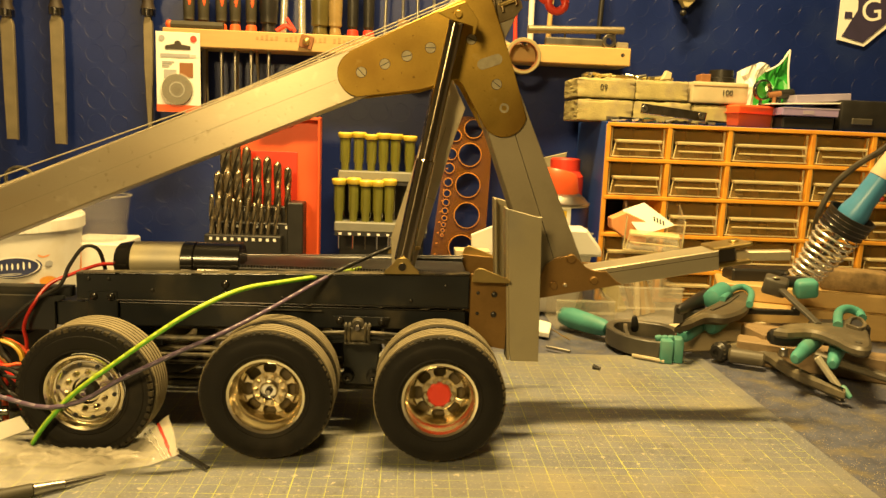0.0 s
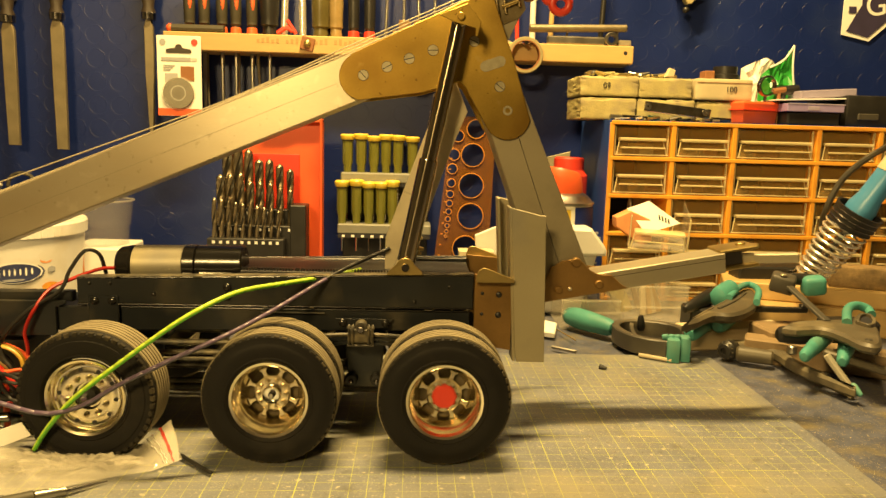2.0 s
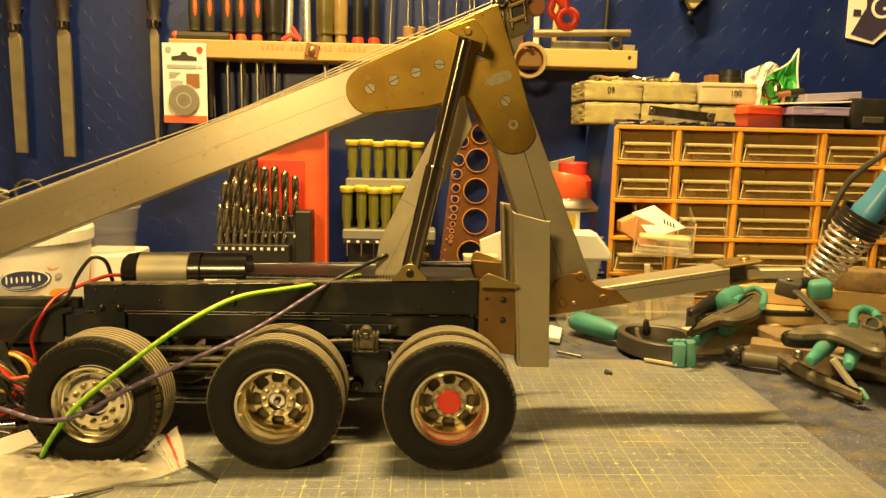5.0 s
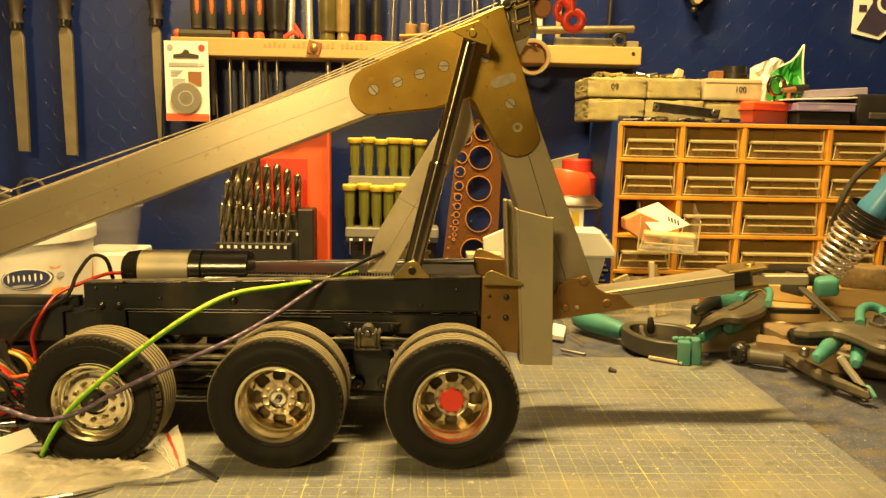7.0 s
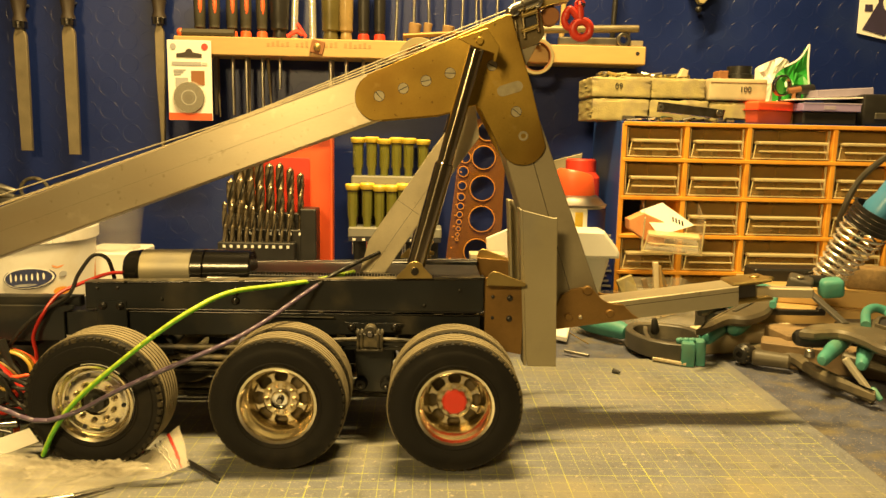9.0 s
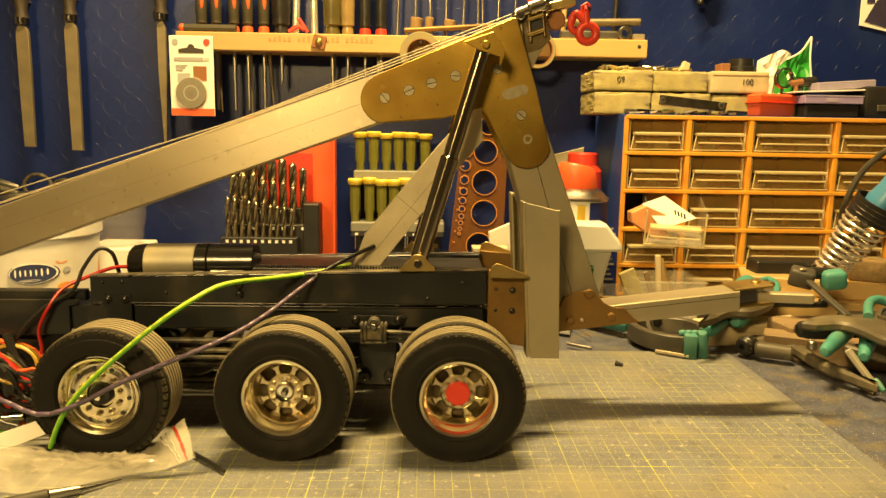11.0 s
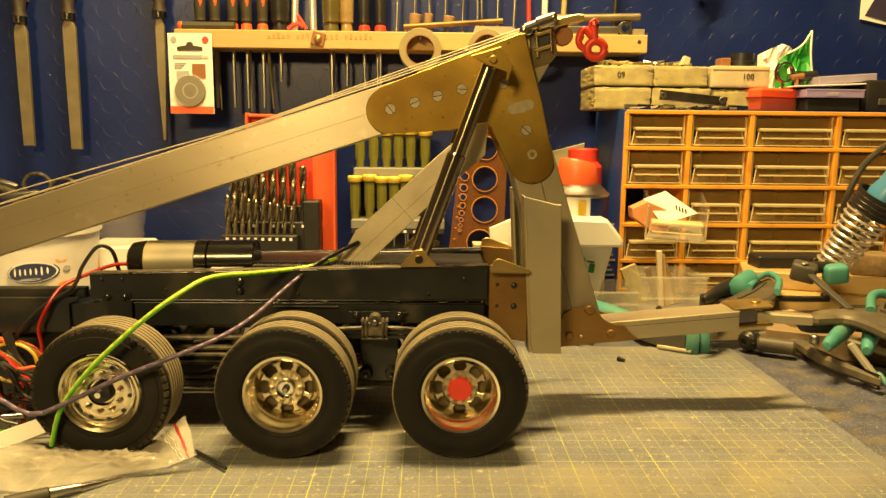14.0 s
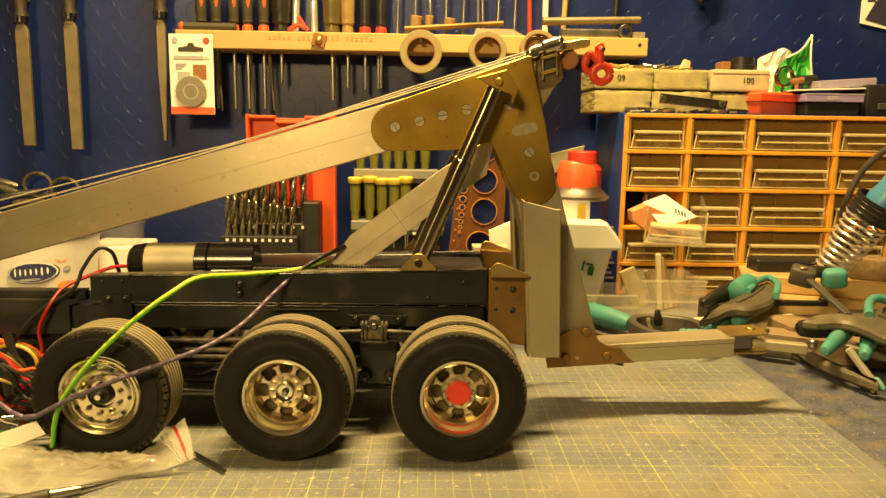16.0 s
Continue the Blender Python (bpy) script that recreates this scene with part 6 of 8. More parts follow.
def cabinet():
    t = thing("drawer_cabinet", (CX0, CY0, 0.0), "blue drawer cabinet with an orange frame and clear drawers", "drawer cabinet")
    cols = [CX0 + 0.0035, 0.2220, 0.2960, 0.3990, 0.4750, 0.4750 + 0.104]
    x1 = cols[-1] + 0.0035
    rows = [CT - 0.003, 0.1750, 0.1300, 0.0840, 0.0400, 0.004]
    b = box(B(), CX0, CX0 + 0.002, CY0 + 0.003, 0.610, 0.0, CT, 0.0005)
    box(b, x1 - 0.002, x1, CY0 + 0.003, 0.610, 0.0, CT, 0.0005)
    box(b, CX0 + 0.002, x1 - 0.002, CY0 + 0.003, 0.610, CT - 0.002, CT, 0.0004)
    box(b, CX0 + 0.002, x1 - 0.002, CY0 + 0.003, 0.610, 0.0, 0.002, 0.0004)
    box(b, CX0 + 0.002, x1 - 0.002, 0.606, 0.609, 0.002, CT - 0.002)
    part("body", b, M_BLUEP, t, "blue plastic cabinet body")
    for z in rows:
        part("frame_rail", box(B(), CX0 + 0.0023, x1 - 0.0023, CY0, CY0 + 0.14, z - 0.0022, z + 0.0024, 0.0007), M_ORANGE, t)
    for i, x in enumerate(cols):
        part("frame_post", box(B(), x - 0.0028, x + 0.0028, CY0 + 0.0006, CY0 + 0.14, 0.0025, CT - 0.003, 0.0007), M_ORANGE, t)
    for c in range(5):
        for r in range(5):
            a0, a1, z1, z0 = cols[c] + 0.0046, cols[c + 1] - 0.0046, rows[r] - 0.0040, rows[r + 1] + 0.0036
            if c == 0 and r == 2:
                continue
            drawer(t, a0, a1, z0, z1, CY0 + 0.003, None)
    # pulled-out tray, tipped forward
    a0, a1, z1, z0 = cols[0] + 0.0046, cols[1] - 0.0046, rows[2] - 0.004, rows[3] + 0.0036
    m = spin(((a0 + a1) / 2, CY0, z1 - 0.004), "X", 9) @ Matrix.Translation((0.004, -0.075, -0.003)) @ spin(((a0 + a1) / 2, CY0, z0), "Z", -14)
    d = drawer(t, a0, a1, z0, z1, CY0 + 0.003, m)
    yp = CY0 - 0.040
    b = prism(B(), [(0.1620, 0.1180), (0.1890, 0.1270), (0.2230, 0.1030), (0.1810, 0.0910)], yp, yp + 0.0008, 0.0002, spin((0, yp, 0.1020), "X", -32) @ Matrix.Translation((0, 0, 0.1020)) @ Matrix.Diagonal((1, 1, 1.18, 1)) @ Matrix.Translation((0, 0, -0.1020)))
    p = solo("paper_slip", b, M_PAPER, (0.1860, yp, 0.0910), "white paper slip with a black mark in the open drawer", "paper")
    for k in range(4):
        part("printed_bar", box(B(), 0.1980 + 0.0034 * k, 0.1980 + 0.0034 * k + 0.0018, yp - 0.0006, yp - 0.0001, 0.1070 - 0.0016 * k, 0.1130 - 0.0016 * k, 0, spin((0, yp, 0.1020), "X", -32)), M_INK_HOLE, p)
    b = prism(B(), [(0.1480, 0.1080), (0.1650, 0.1160), (0.1890, 0.1060), (0.1910, 0.0810), (0.1800, 0.0760), (0.1490, 0.0970)], yp + 0.002, yp + 0.022, 0.001)
    solo("salmon_box", b, M_SALMON, (0.1730, yp + 0.01, 0.0760), "small salmon-coloured box in the open drawer", "box")
    for c in range(5):
        for r in range(5):
            if (c, r) == (0, 2):
                continue
            for k in range(3):
                x = cols[c] + 0.012 + (cols[c + 1] - cols[c] - 0.024) * ((k * 0.37 + 0.19 * r + 0.11 * c) % 1)
                z = rows[r + 1] + 0.0040
                b = box(B(), x - 0.005, x + 0.007, CY0 + 0.02, CY0 + 0.05, z, z + 0.006 + 0.004 * ((k + r) % 3), 0.0012, spin((x, CY0 + 0.03, z), "Z", 40 * k))
                solo("small_part", b, (M_BRASS2, M_TOOL, M_CREAM, M_CARD)[(k + r + c) % 4], (x, CY0 + 0.035, z), "small part lying in a drawer", "small part", "drawer contents")


def drawer(t, a0, a1, z0, z1, y, m):
    h = z1 - z0
    zl = z0 + 0.50 * h
    ins = 0.006
    b = B()
    box(b, a0, a1, y + 0.006, y + 0.13, z0, z0 + 0.0012)
    prism(b, [(a0, z0), (a0 + 0.001, z0), (a0 + 0.001, z1), (a0, z1)], y + 0.012, y + 0.13)
    prism(b, [(a1 - 0.001, z0), (a1, z0), (a1, z1), (a1 - 0.001, z1)], y + 0.012, y + 0.13)
    box(b, a0, a1, y + 0.129, y + 0.130, z0, z1)
    if m is not None:
        b.transform(m)
    d = part("drawer", b, M_CLEAR if m is not None else M_WINDOW, t, "smoked clear plastic drawer")
    q = bmesh.new()
    vs = [q.verts.new(v) for v in ((a0 + 0.002, y + 0.001, z0), (a1 - 0.002, y + 0.001, z0), (a1 - ins, y + 0.004, zl), (a0 + ins, y + 0.004, zl))]
    q.faces.new(vs)
    vs2 = [q.verts.new(v) for v in ((a0 + 0.002, y + 0.003, z0), (a1 - 0.002, y + 0.003, z0), (a1 - ins, y + 0.006, zl), (a0 + ins, y + 0.006, zl))]
    q.faces.new(vs2[::-1])
    for i in range(4):
        q.faces.new((vs[i], vs2[i], vs2[(i + 1) % 4], vs[(i + 1) % 4]))
    bmesh.ops.recalc_face_normals(q, faces=q.faces)
    if m is not None:
        q.transform(m)
    part("front", q, M_CLEAR if m is not None else M_WINDOW, d)
    if m is None:
        part("upper_pane", box(B(), a0 + 0.002, a1 - 0.002, y + 0.0085, y + 0.0095, zl + 0.001, z1), M_WINDOW, d)
    for nm, b in (("pull_ledge", box(B(), a0 + ins - 0.001, a1 - ins + 0.001, y - 0.006, y + 0.008, zl, zl + 0.0038, 0.0010)), ("ledge_lip", box(B(), a0 + ins, a1 - ins, y - 0.006, y - 0.0045, zl - 0.0088, zl - 0.0070, 0.0004)), ("side_edge", box(B(), a0, a0 + 0.0016, y + 0.002, y + 0.006, z0, z1, 0.0004)), ("side_edge", box(B(), a1 - 0.0016, a1, y + 0.002, y + 0.006, z0, z1, 0.0004)), ("slant_edge", rod(B(), (a0 + 0.0025, y + 0.0005, z0 + 0.001), (a0 + ins, y + 0.0035, zl), 0.0007, 0.0007, 6)), ("slant_edge", rod(B(), (a1 - 0.0025, y + 0.0005, z0 + 0.001), (a1 - ins, y + 0.0035, zl), 0.0007, 0.0007, 6)), ("foot_edge", box(B(), a0, a1, y - 0.001, y + 0.001, z0, z0 + 0.0014, 0.0003))):
        if m is not None:
            b.transform(m)
        part(nm, b, M_EDGE, d)
    return d


M_EDGE = mat("clear_plastic_edge", (0.80, 0.68, 0.38), 0.22, 0, 0.1, 60, 300, 0.02, alpha=0.58)


M_CREAMY = mat("cream_card", (0.55, 0.47, 0.29), 0.75, 0, 0.1, 40, 500, 0.2, dirt=(0.40, 0.33, 0.19), dirt_amt=0.3)


def on_cabinet():
    Y = 0.485
    blocks = (("09", 0.1160, 0.1830, 0.2480, 0.2730), ("", 0.1840, 0.2490, 0.2480, 0.2730), ("", 0.1170, 0.1810, CT, 0.2470), ("", 0.1830, 0.2540, CT, 0.2470), ("100", 0.2530, 0.3230, 0.2470, 0.2730), ("", 0.2570, 0.3030, CT, 0.2460))
    for i, (txt, a0, a1, z0, z1) in enumerate(blocks):
        a0 = a0 - (0.004 if i in (0, 2) else 0)
        b = box(B(), a0, a1, Y + 0.002 * (i % 2), Y + 0.08, z0 + 0.0004, z1, 0.0018, None, 2)
        bmesh.ops.subdivide_edges(b, edges=[e for e in b.edges if e.calc_length() > 0.02], cuts=9, use_grid_fill=True)
        wob = random.Random(40 + i)
        for v in b.verts:
            edge = min(abs(v.co.z - z1), abs(v.co.x - a0), abs(v.co.x - a1)) < 0.003
            w = 0.0019 if edge and i != 4 else 0.0002
            v.co += Vector((wob.uniform(-w, w) * 0.5, abs(wob.uniform(-w, w)) * 0.7, -abs(wob.uniform(-w, w)) if v.co.z > z0 + 0.01 else 0))
        o = solo("card_box", b, M_CREAMY if txt == "100" else M_CREAM, ((a0 + a1) / 2, Y + 0.04, z0), "worn cream box with a stencilled number on the cabinet" if txt else "worn cream box stacked on the cabinet", "box", "boxes on the cabinet")
        if txt:
            writing(txt, (a0 + (a1 - a0) * (0.38 if txt == "09" else 0.52), Y - 0.0006, z0 + (z1 - z0) * 0.40), 0.0095, M_INK_HOLE, o)
        if i == 4:
            part("lid_joint", box(B(), a0 + 0.001, a1 - 0.001, Y + 0.002 * (i % 2) - 0.0004, Y + 0.02, z1 - 0.0052, z1 - 0.0045), M_CARD, o)
    # nuts, bolts and offcuts on the boxes
    rnd = random.Random(5)
    zt = blocks[0][4]
    for k in range(26):
        x = blocks[0][1] + 0.005 + rnd.random() * (blocks[1][2] - blocks[0][1] - 0.02)
        L = 0.008 + 0.014 * rnd.random()
        z = (blocks[0][4] if x < blocks[0][2] else blocks[1][4]) + 0.0024
        a = rnd.random() * 3.1
        b = rod(B(), (x, Y + 0.02, z), (x + L * math.cos(a), Y + 0.02 + L * math.sin(a) * 0.6, z + 0.004 * rnd.random()), 0.0022, 0.0016, 7)
        solo("bolt", b, (M_TOOL, M_BRASS2, M_CREAM)[k % 3], (x, Y + 0.02, z - 0.0024), "loose bolt lying on the cream boxes", "bolt", "bolts on the boxes")
    b = prism(B(), [(0.2180, 0.2740), (0.2290, 0.2740), (0.2300, 0.2820), (0.2230, 0.2850)], Y + 0.01, Y + 0.02, 0.001)
    solo("offcut", b, M_PALE, (0.2230, Y + 0.015, zt), "pale wooden offcut on the boxes", "offcut")
    b = lathe(B(), [(0, 0), (0.017, 0), (0.017, 0.006), (0.0145, 0.007), (0.0145, 0.016), (0, 0.017)], 24, Matrix.Translation((0.2960, Y + 0.022, blocks[4][4])))
    solo("bottle_cap", b, M_BLACKP, (0.2960, Y + 0.022, blocks[4][4]), "black plastic bottle cap on the box", "cap")
    b = box(B(), 0.2670, 0.2790, Y + 0.01, Y + 0.03, blocks[4][4], blocks[4][4] + 0.010, 0.001)
    solo("brown_block", b, M_CARD, (0.2730, Y + 0.02, blocks[4][4]), "small brown block on the box", "block")
    # latch, small tools before the boxes
    Yf = 0.468
    b = prism(B(), [(0.1850, 0.2310), (0.2640, 0.2240), (0.2660, 0.2350), (0.1860, 0.2430)], Yf - 0.004, Yf - 0.001, 0.0008)
    t = solo("steel_latch", b, M_TOOLB, (0.2250, Yf, CT), "bright steel latch plate leaning on the boxes", "latch")
    for px in (0.1890, 0.2590):
        part("eyelet", ring(B(), (px, Yf - 0.0045, 0.2340 + 0.0025 * (1 if px < 0.23 else -1)), (0, -1, 0), 0.0015, 0.004, 0.001, 14, 0.0002), M_TOOL, t)
    for px, L, mt, lab in ((0.1460, 0.022, M_TOOL, "small socket bit lying on the cabinet"), (0.1600, 0.026, M_DCHROME, "dark drill bit lying on the cabinet"), (0.1760, 0.018, M_CHROME, "bright bit lying on the cabinet"), (0.1920, 0.014, M_TEAL, "small green plug lying on the cabinet"), (0.2690, 0.024, M_DCHROME, "dark bit lying on the cabinet")):
        solo("drill_bit", rod(B(), (px, Yf + 0.002, CT + 0.0034), (px + L, Yf + 0.004, CT + 0.0034), 0.0033, 0.0026, 10, 0.0005), mt, (px, Yf, CT), lab, "drill bit", "bits on the cabinet")
    rnd = random.Random(77)
    for k in range(22):
        x = rnd.uniform(0.150, 0.285)
        y = Yf + rnd.uniform(-0.002, 0.006)
        L, r = rnd.uniform(0.006, 0.018), rnd.uniform(0.0010, 0.0022)
        a = rnd.uniform(-0.5, 0.5)
        b = rod(B(), (x, y, CT + r), (x + L * math.cos(a), y + 0.3 * L * math.sin(a), CT + r + rnd.uniform(0, 0.003)), r, r * 0.8, 8, 0.0002)
        solo("drill_bit", b, (M_TOOL, M_DCHROME, M_BRASS2, M_BLACKP, M_SPRING)[k % 5], (x, y, CT), "tiny bit lying among the litter on the cabinet", "drill bit", "bits on the cabinet")
    for k in range(4):
        x = 0.153 + 0.034 * k
        solo("washer", ring(B(), (x, Yf - 0.003, CT + 0.0003), (0, 0, 1), 0.0016, 0.0036, 0.0008, 16, 0.0002), M_TOOL, (x, Yf - 0.003, CT), "small steel washer lying on the cabinet", "washer", "washers on the cabinet")
    # red case, black cases, violet slips
    b = box(B(), -0.0315, 0.0315, -0.0270, 0.0270, CT, 0.2470, 0.0025, None, 2)
    for v in b.verts:
        f = 1.0 - 0.12 * abs(v.co.z - 0.2365) / 0.0125
        v.co.x, v.co.y = v.co.x * f, v.co.y * f
    b.transform(pose(0.3240, 0.5020, 0, 0, 0, 22))
    o = solo("red_case", b, M_ORED, (0.3240, 0.5020, CT), "orange-red plastic case standing corner first on the cabinet", "case")
    part("lid_seam", box(B(), -0.0317, 0.0317, -0.0272, 0.0272, 0.2362, 0.2369, 0, pose(0.3240, 0.5020, 0, 0, 0, 22)), M_RED, o)
    b = box(B(), 0.3620, 0.4270, 0.470, 0.55, CT, 0.2358, 0.002)
    o = solo("black_case", b, M_BLACKP, (0.3900, 0.50, CT), "black plastic case with a violet lid", "case", "cases on the cabinet")
    part("violet_lid", box(B(), 0.3590, 0.4290, 0.4662, 0.552, 0.2360, 0.2455, 0.0008), M_PURPLE, o)
    part("lid_rim", box(B(), 0.3586, 0.4294, 0.4656, 0.4662, 0.2445, 0.2458, 0.0002), M_VIOLETCLEAR, o)
    part("lid_catch", box(B(), 0.3840, 0.3980, 0.4650, 0.4661, 0.2380, 0.2425, 0.0003), M_VIOLETCLEAR, o)
    b = box(B(), 0.4360, 0.5380, 0.475, 0.57, CT, 0.2580, 0.004, None, 2)
    o = solo("black_case", b, M_BLACKP, (0.4830, 0.52, CT), "bulky black plastic case with a grey catch", "case", "cases on the cabinet")
    part("catch", box(B(), 0.4500, 0.4760, 0.4720, 0.4746, CT + 0.008, CT + 0.016, 0.001), M_GREY, o)
    z = 0.2480
    b = box(B(), 0.3510, 0.4460, 0.478, 0.540, z + 0.0008, z + 0.0024, 0.0004, spin((0.3510, 0.5, z + 0.001), "Y", -2.5))
    solo("paper_slip", b, M_PAPER, (0.3810, 0.50, z), "pale paper slip lying on the cases", "paper")
    b = box(B(), 0.3850, 0.4550, 0.487, 0.545, z + 0.0045, z + 0.0140, 0.001, spin((0.3870, 0.5, z + 0.004), "Y", -4))
    solo("violet_box", b, M_VIOLETCLEAR, (0.4180, 0.51, z + 0.0045), "flat translucent violet box on the cases", "box")
    b = rod(B(), (0.3630, 0.51, z + 0.014), (0.3920, 0.51, z + 0.017), 0.006, 0.006, 14, 0.001)
    rod(b, (0.3730, 0.51, CT), (0.3730, 0.51, z + 0.012), 0.004, 0.004, 8)
    solo("black_tool", b, M_BLACKP, (0.3730, 0.51, CT), "short black tool standing on the cabinet", "tool")
    b = rod(B(), (0.3550, 0.498, z + 0.013), (0.3700, 0.498, z + 0.0155), 0.0035, 0.0035, 10, 0.0005)
    rod(b, (0.3620, 0.498, CT), (0.3620, 0.498, z + 0.012), 0.0025, 0.0025, 8)
    solo("copper_bush", b, M_CARD, (0.3620, 0.498, CT), "small copper-red bush on the cabinet", "bush")
    # crumpled green foil bag with white foam
    t = thing("foil_bag", (0.3720, 0.53, CT), "crumpled green and white foil bag standing on the cabinet", "bag")
    crumple(t, "green_side", [(0.3460, CT), (0.3810, CT), (0.3910, 0.2700), (0.3860, 0.3190), (0.3750, 0.3010), (0.3560, 0.2900), (0.3470, 0.2790)], 0.520, M_GREEN, 3)
    crumple(t, "white_side", [(0.3250, CT), (0.3550, CT), (0.3560, 0.2800), (0.3680, 0.2990), (0.3560, 0.3040), (0.3430, 0.2990), (0.3260, 0.2900)], 0.530, M_PAPER, 7)
    part("white_edge", tube(B(), [(0.3860, 0.518, 0.3190), (0.3740, 0.517, 0.3010), (0.3570, 0.518, 0.2910)], 0.0012, 6, 4), M_PAPER, t)
    part("white_edge", tube(B(), [(0.3860, 0.518, 0.3190), (0.3860, 0.517, 0.2930), (0.3900, 0.518, 0.2690)], 0.0012, 6, 4), M_PAPER, t)
    b = ring(B(), (0.3460, 0.502, 0.2670), (0.25, -1, 0), 0.0105, 0.0128, 0.006, 26, 0.0006)
    rod(b, (0.3460, 0.500, CT), (0.3460, 0.500, 0.2570), 0.002, 0.002, 8)
    solo("magnifier_ring", b, M_DCHROME, (0.3470, 0.50, CT), "dark ring standing before the foil bag", "ring")


M_VIOLETCLEAR = mat("violet_clear_plastic", (0.50, 0.44, 0.60), 0.2, 0, 0.1, 60, 300, 0.02, alpha=0.6)


def crumple(t, name, pts, y, material, seed):
    """A creased sheet: an outline fanned from its middle, with folds in depth."""
    rnd = random.Random(seed)
    b = bmesh.new()
    P = []
    for (a, c), (d, e) in zip(pts, pts[1:] + pts[:1]):
        P += [(a, c), ((a * 2 + d) / 3, (c * 2 + e) / 3), ((a + 2 * d) / 3, (c + 2 * e) / 3)]
    mx, mz = sum(p[0] for p in P) / len(P), sum(p[1] for p in P) / len(P)
    rings = []
    for f in (1.0, 0.7, 0.4):
        rings.append([b.verts.new((mx + (x - mx) * f, y + rnd.uniform(-0.004, 0.004), mz + (z - mz) * f)) for x, z in P])
    c = b.verts.new((mx, y - 0.006, mz))
    for p, q in zip(rings, rings[1:]):
        for i in range(len(P)):
            j = (i + 1) % len(P)
            b.faces.new((p[i], p[j], q[j]))
            b.faces.new((p[i], q[j], q[i]))
    for i in range(len(P)):
        b.faces.new((rings[-1][i], rings[-1][(i + 1) % len(P)], c))
    bmesh.ops.recalc_face_normals(b, faces=b.faces)
    return part(name, b, material, t, smooth=False)


stud_wall()
tool_rack()
rack_tools()
wall_things()
behind()
cabinet()
on_cabinet()


# ---- clamps, offcuts and the soldering stand ----
def slab(bm, pts, z0, z1, bev=0.0, m=None):
    """A plate with the outline pts in x and y, from z0 to z1."""
    t = bmesh.new()
    prism(t, [(x, -y) for x, y in pts], z0, z1, bev)
    t.transform(Matrix(((1, 0, 0, 0), (0, 0, -1, 0), (0, 1, 0, 0), (0, 0, 0, 1))))
    bmesh.ops.recalc_face_normals(t, faces=t.faces)
    return put(bm, t, m)


def rounded(pts, n=4):
    """A closed outline with its corners drawn out into curves."""
    L = spline([(x, y, 0) for x, y in (pts[-2], pts[-1], *pts, pts[0], pts[1])], n)
    return [(p.x, p.y) for p in L[2 * n:-2 * n - 1]]


def soft_slab(bm, pts, z0, z1, bev):
    return slab(bm, rounded(pts), z0, z1, bev)


def band(bm, pts, w, z0, z1):
    """A strip of width w that follows pts in x and y, from z0 to z1, with eased edges."""
    L = spline([(x, y, 0) for x, y in pts], 6)
    t = bmesh.new()
    e = min(w, z1 - z0) * 0.14
    rows = []
    for i, p in enumerate(L):
        d = (L[min(i + 1, len(L) - 1)] - L[max(i - 1, 0)]).normalized()
        s = Vector((d.y, -d.x, 0))
        sec = ((-w / 2, z0 + e), (-w / 2, z1 - e), (-w / 2 + e, z1), (w / 2 - e, z1), (w / 2, z1 - e), (w / 2, z0 + e), (w / 2 - e, z0), (-w / 2 + e, z0))
        rows.append([t.verts.new((p.x + s.x * a, p.y + s.y * a, z)) for a, z in sec])
    for a, b in zip(rows, rows[1:]):
        for k in range(8):
            t.faces.new((a[k], a[(k + 1) % 8], b[(k + 1) % 8], b[k]))
    t.faces.new(rows[0])
    t.faces.new(rows[-1][::-1])
    bmesh.ops.recalc_face_normals(t, faces=t.faces)
    return put(bm, t)


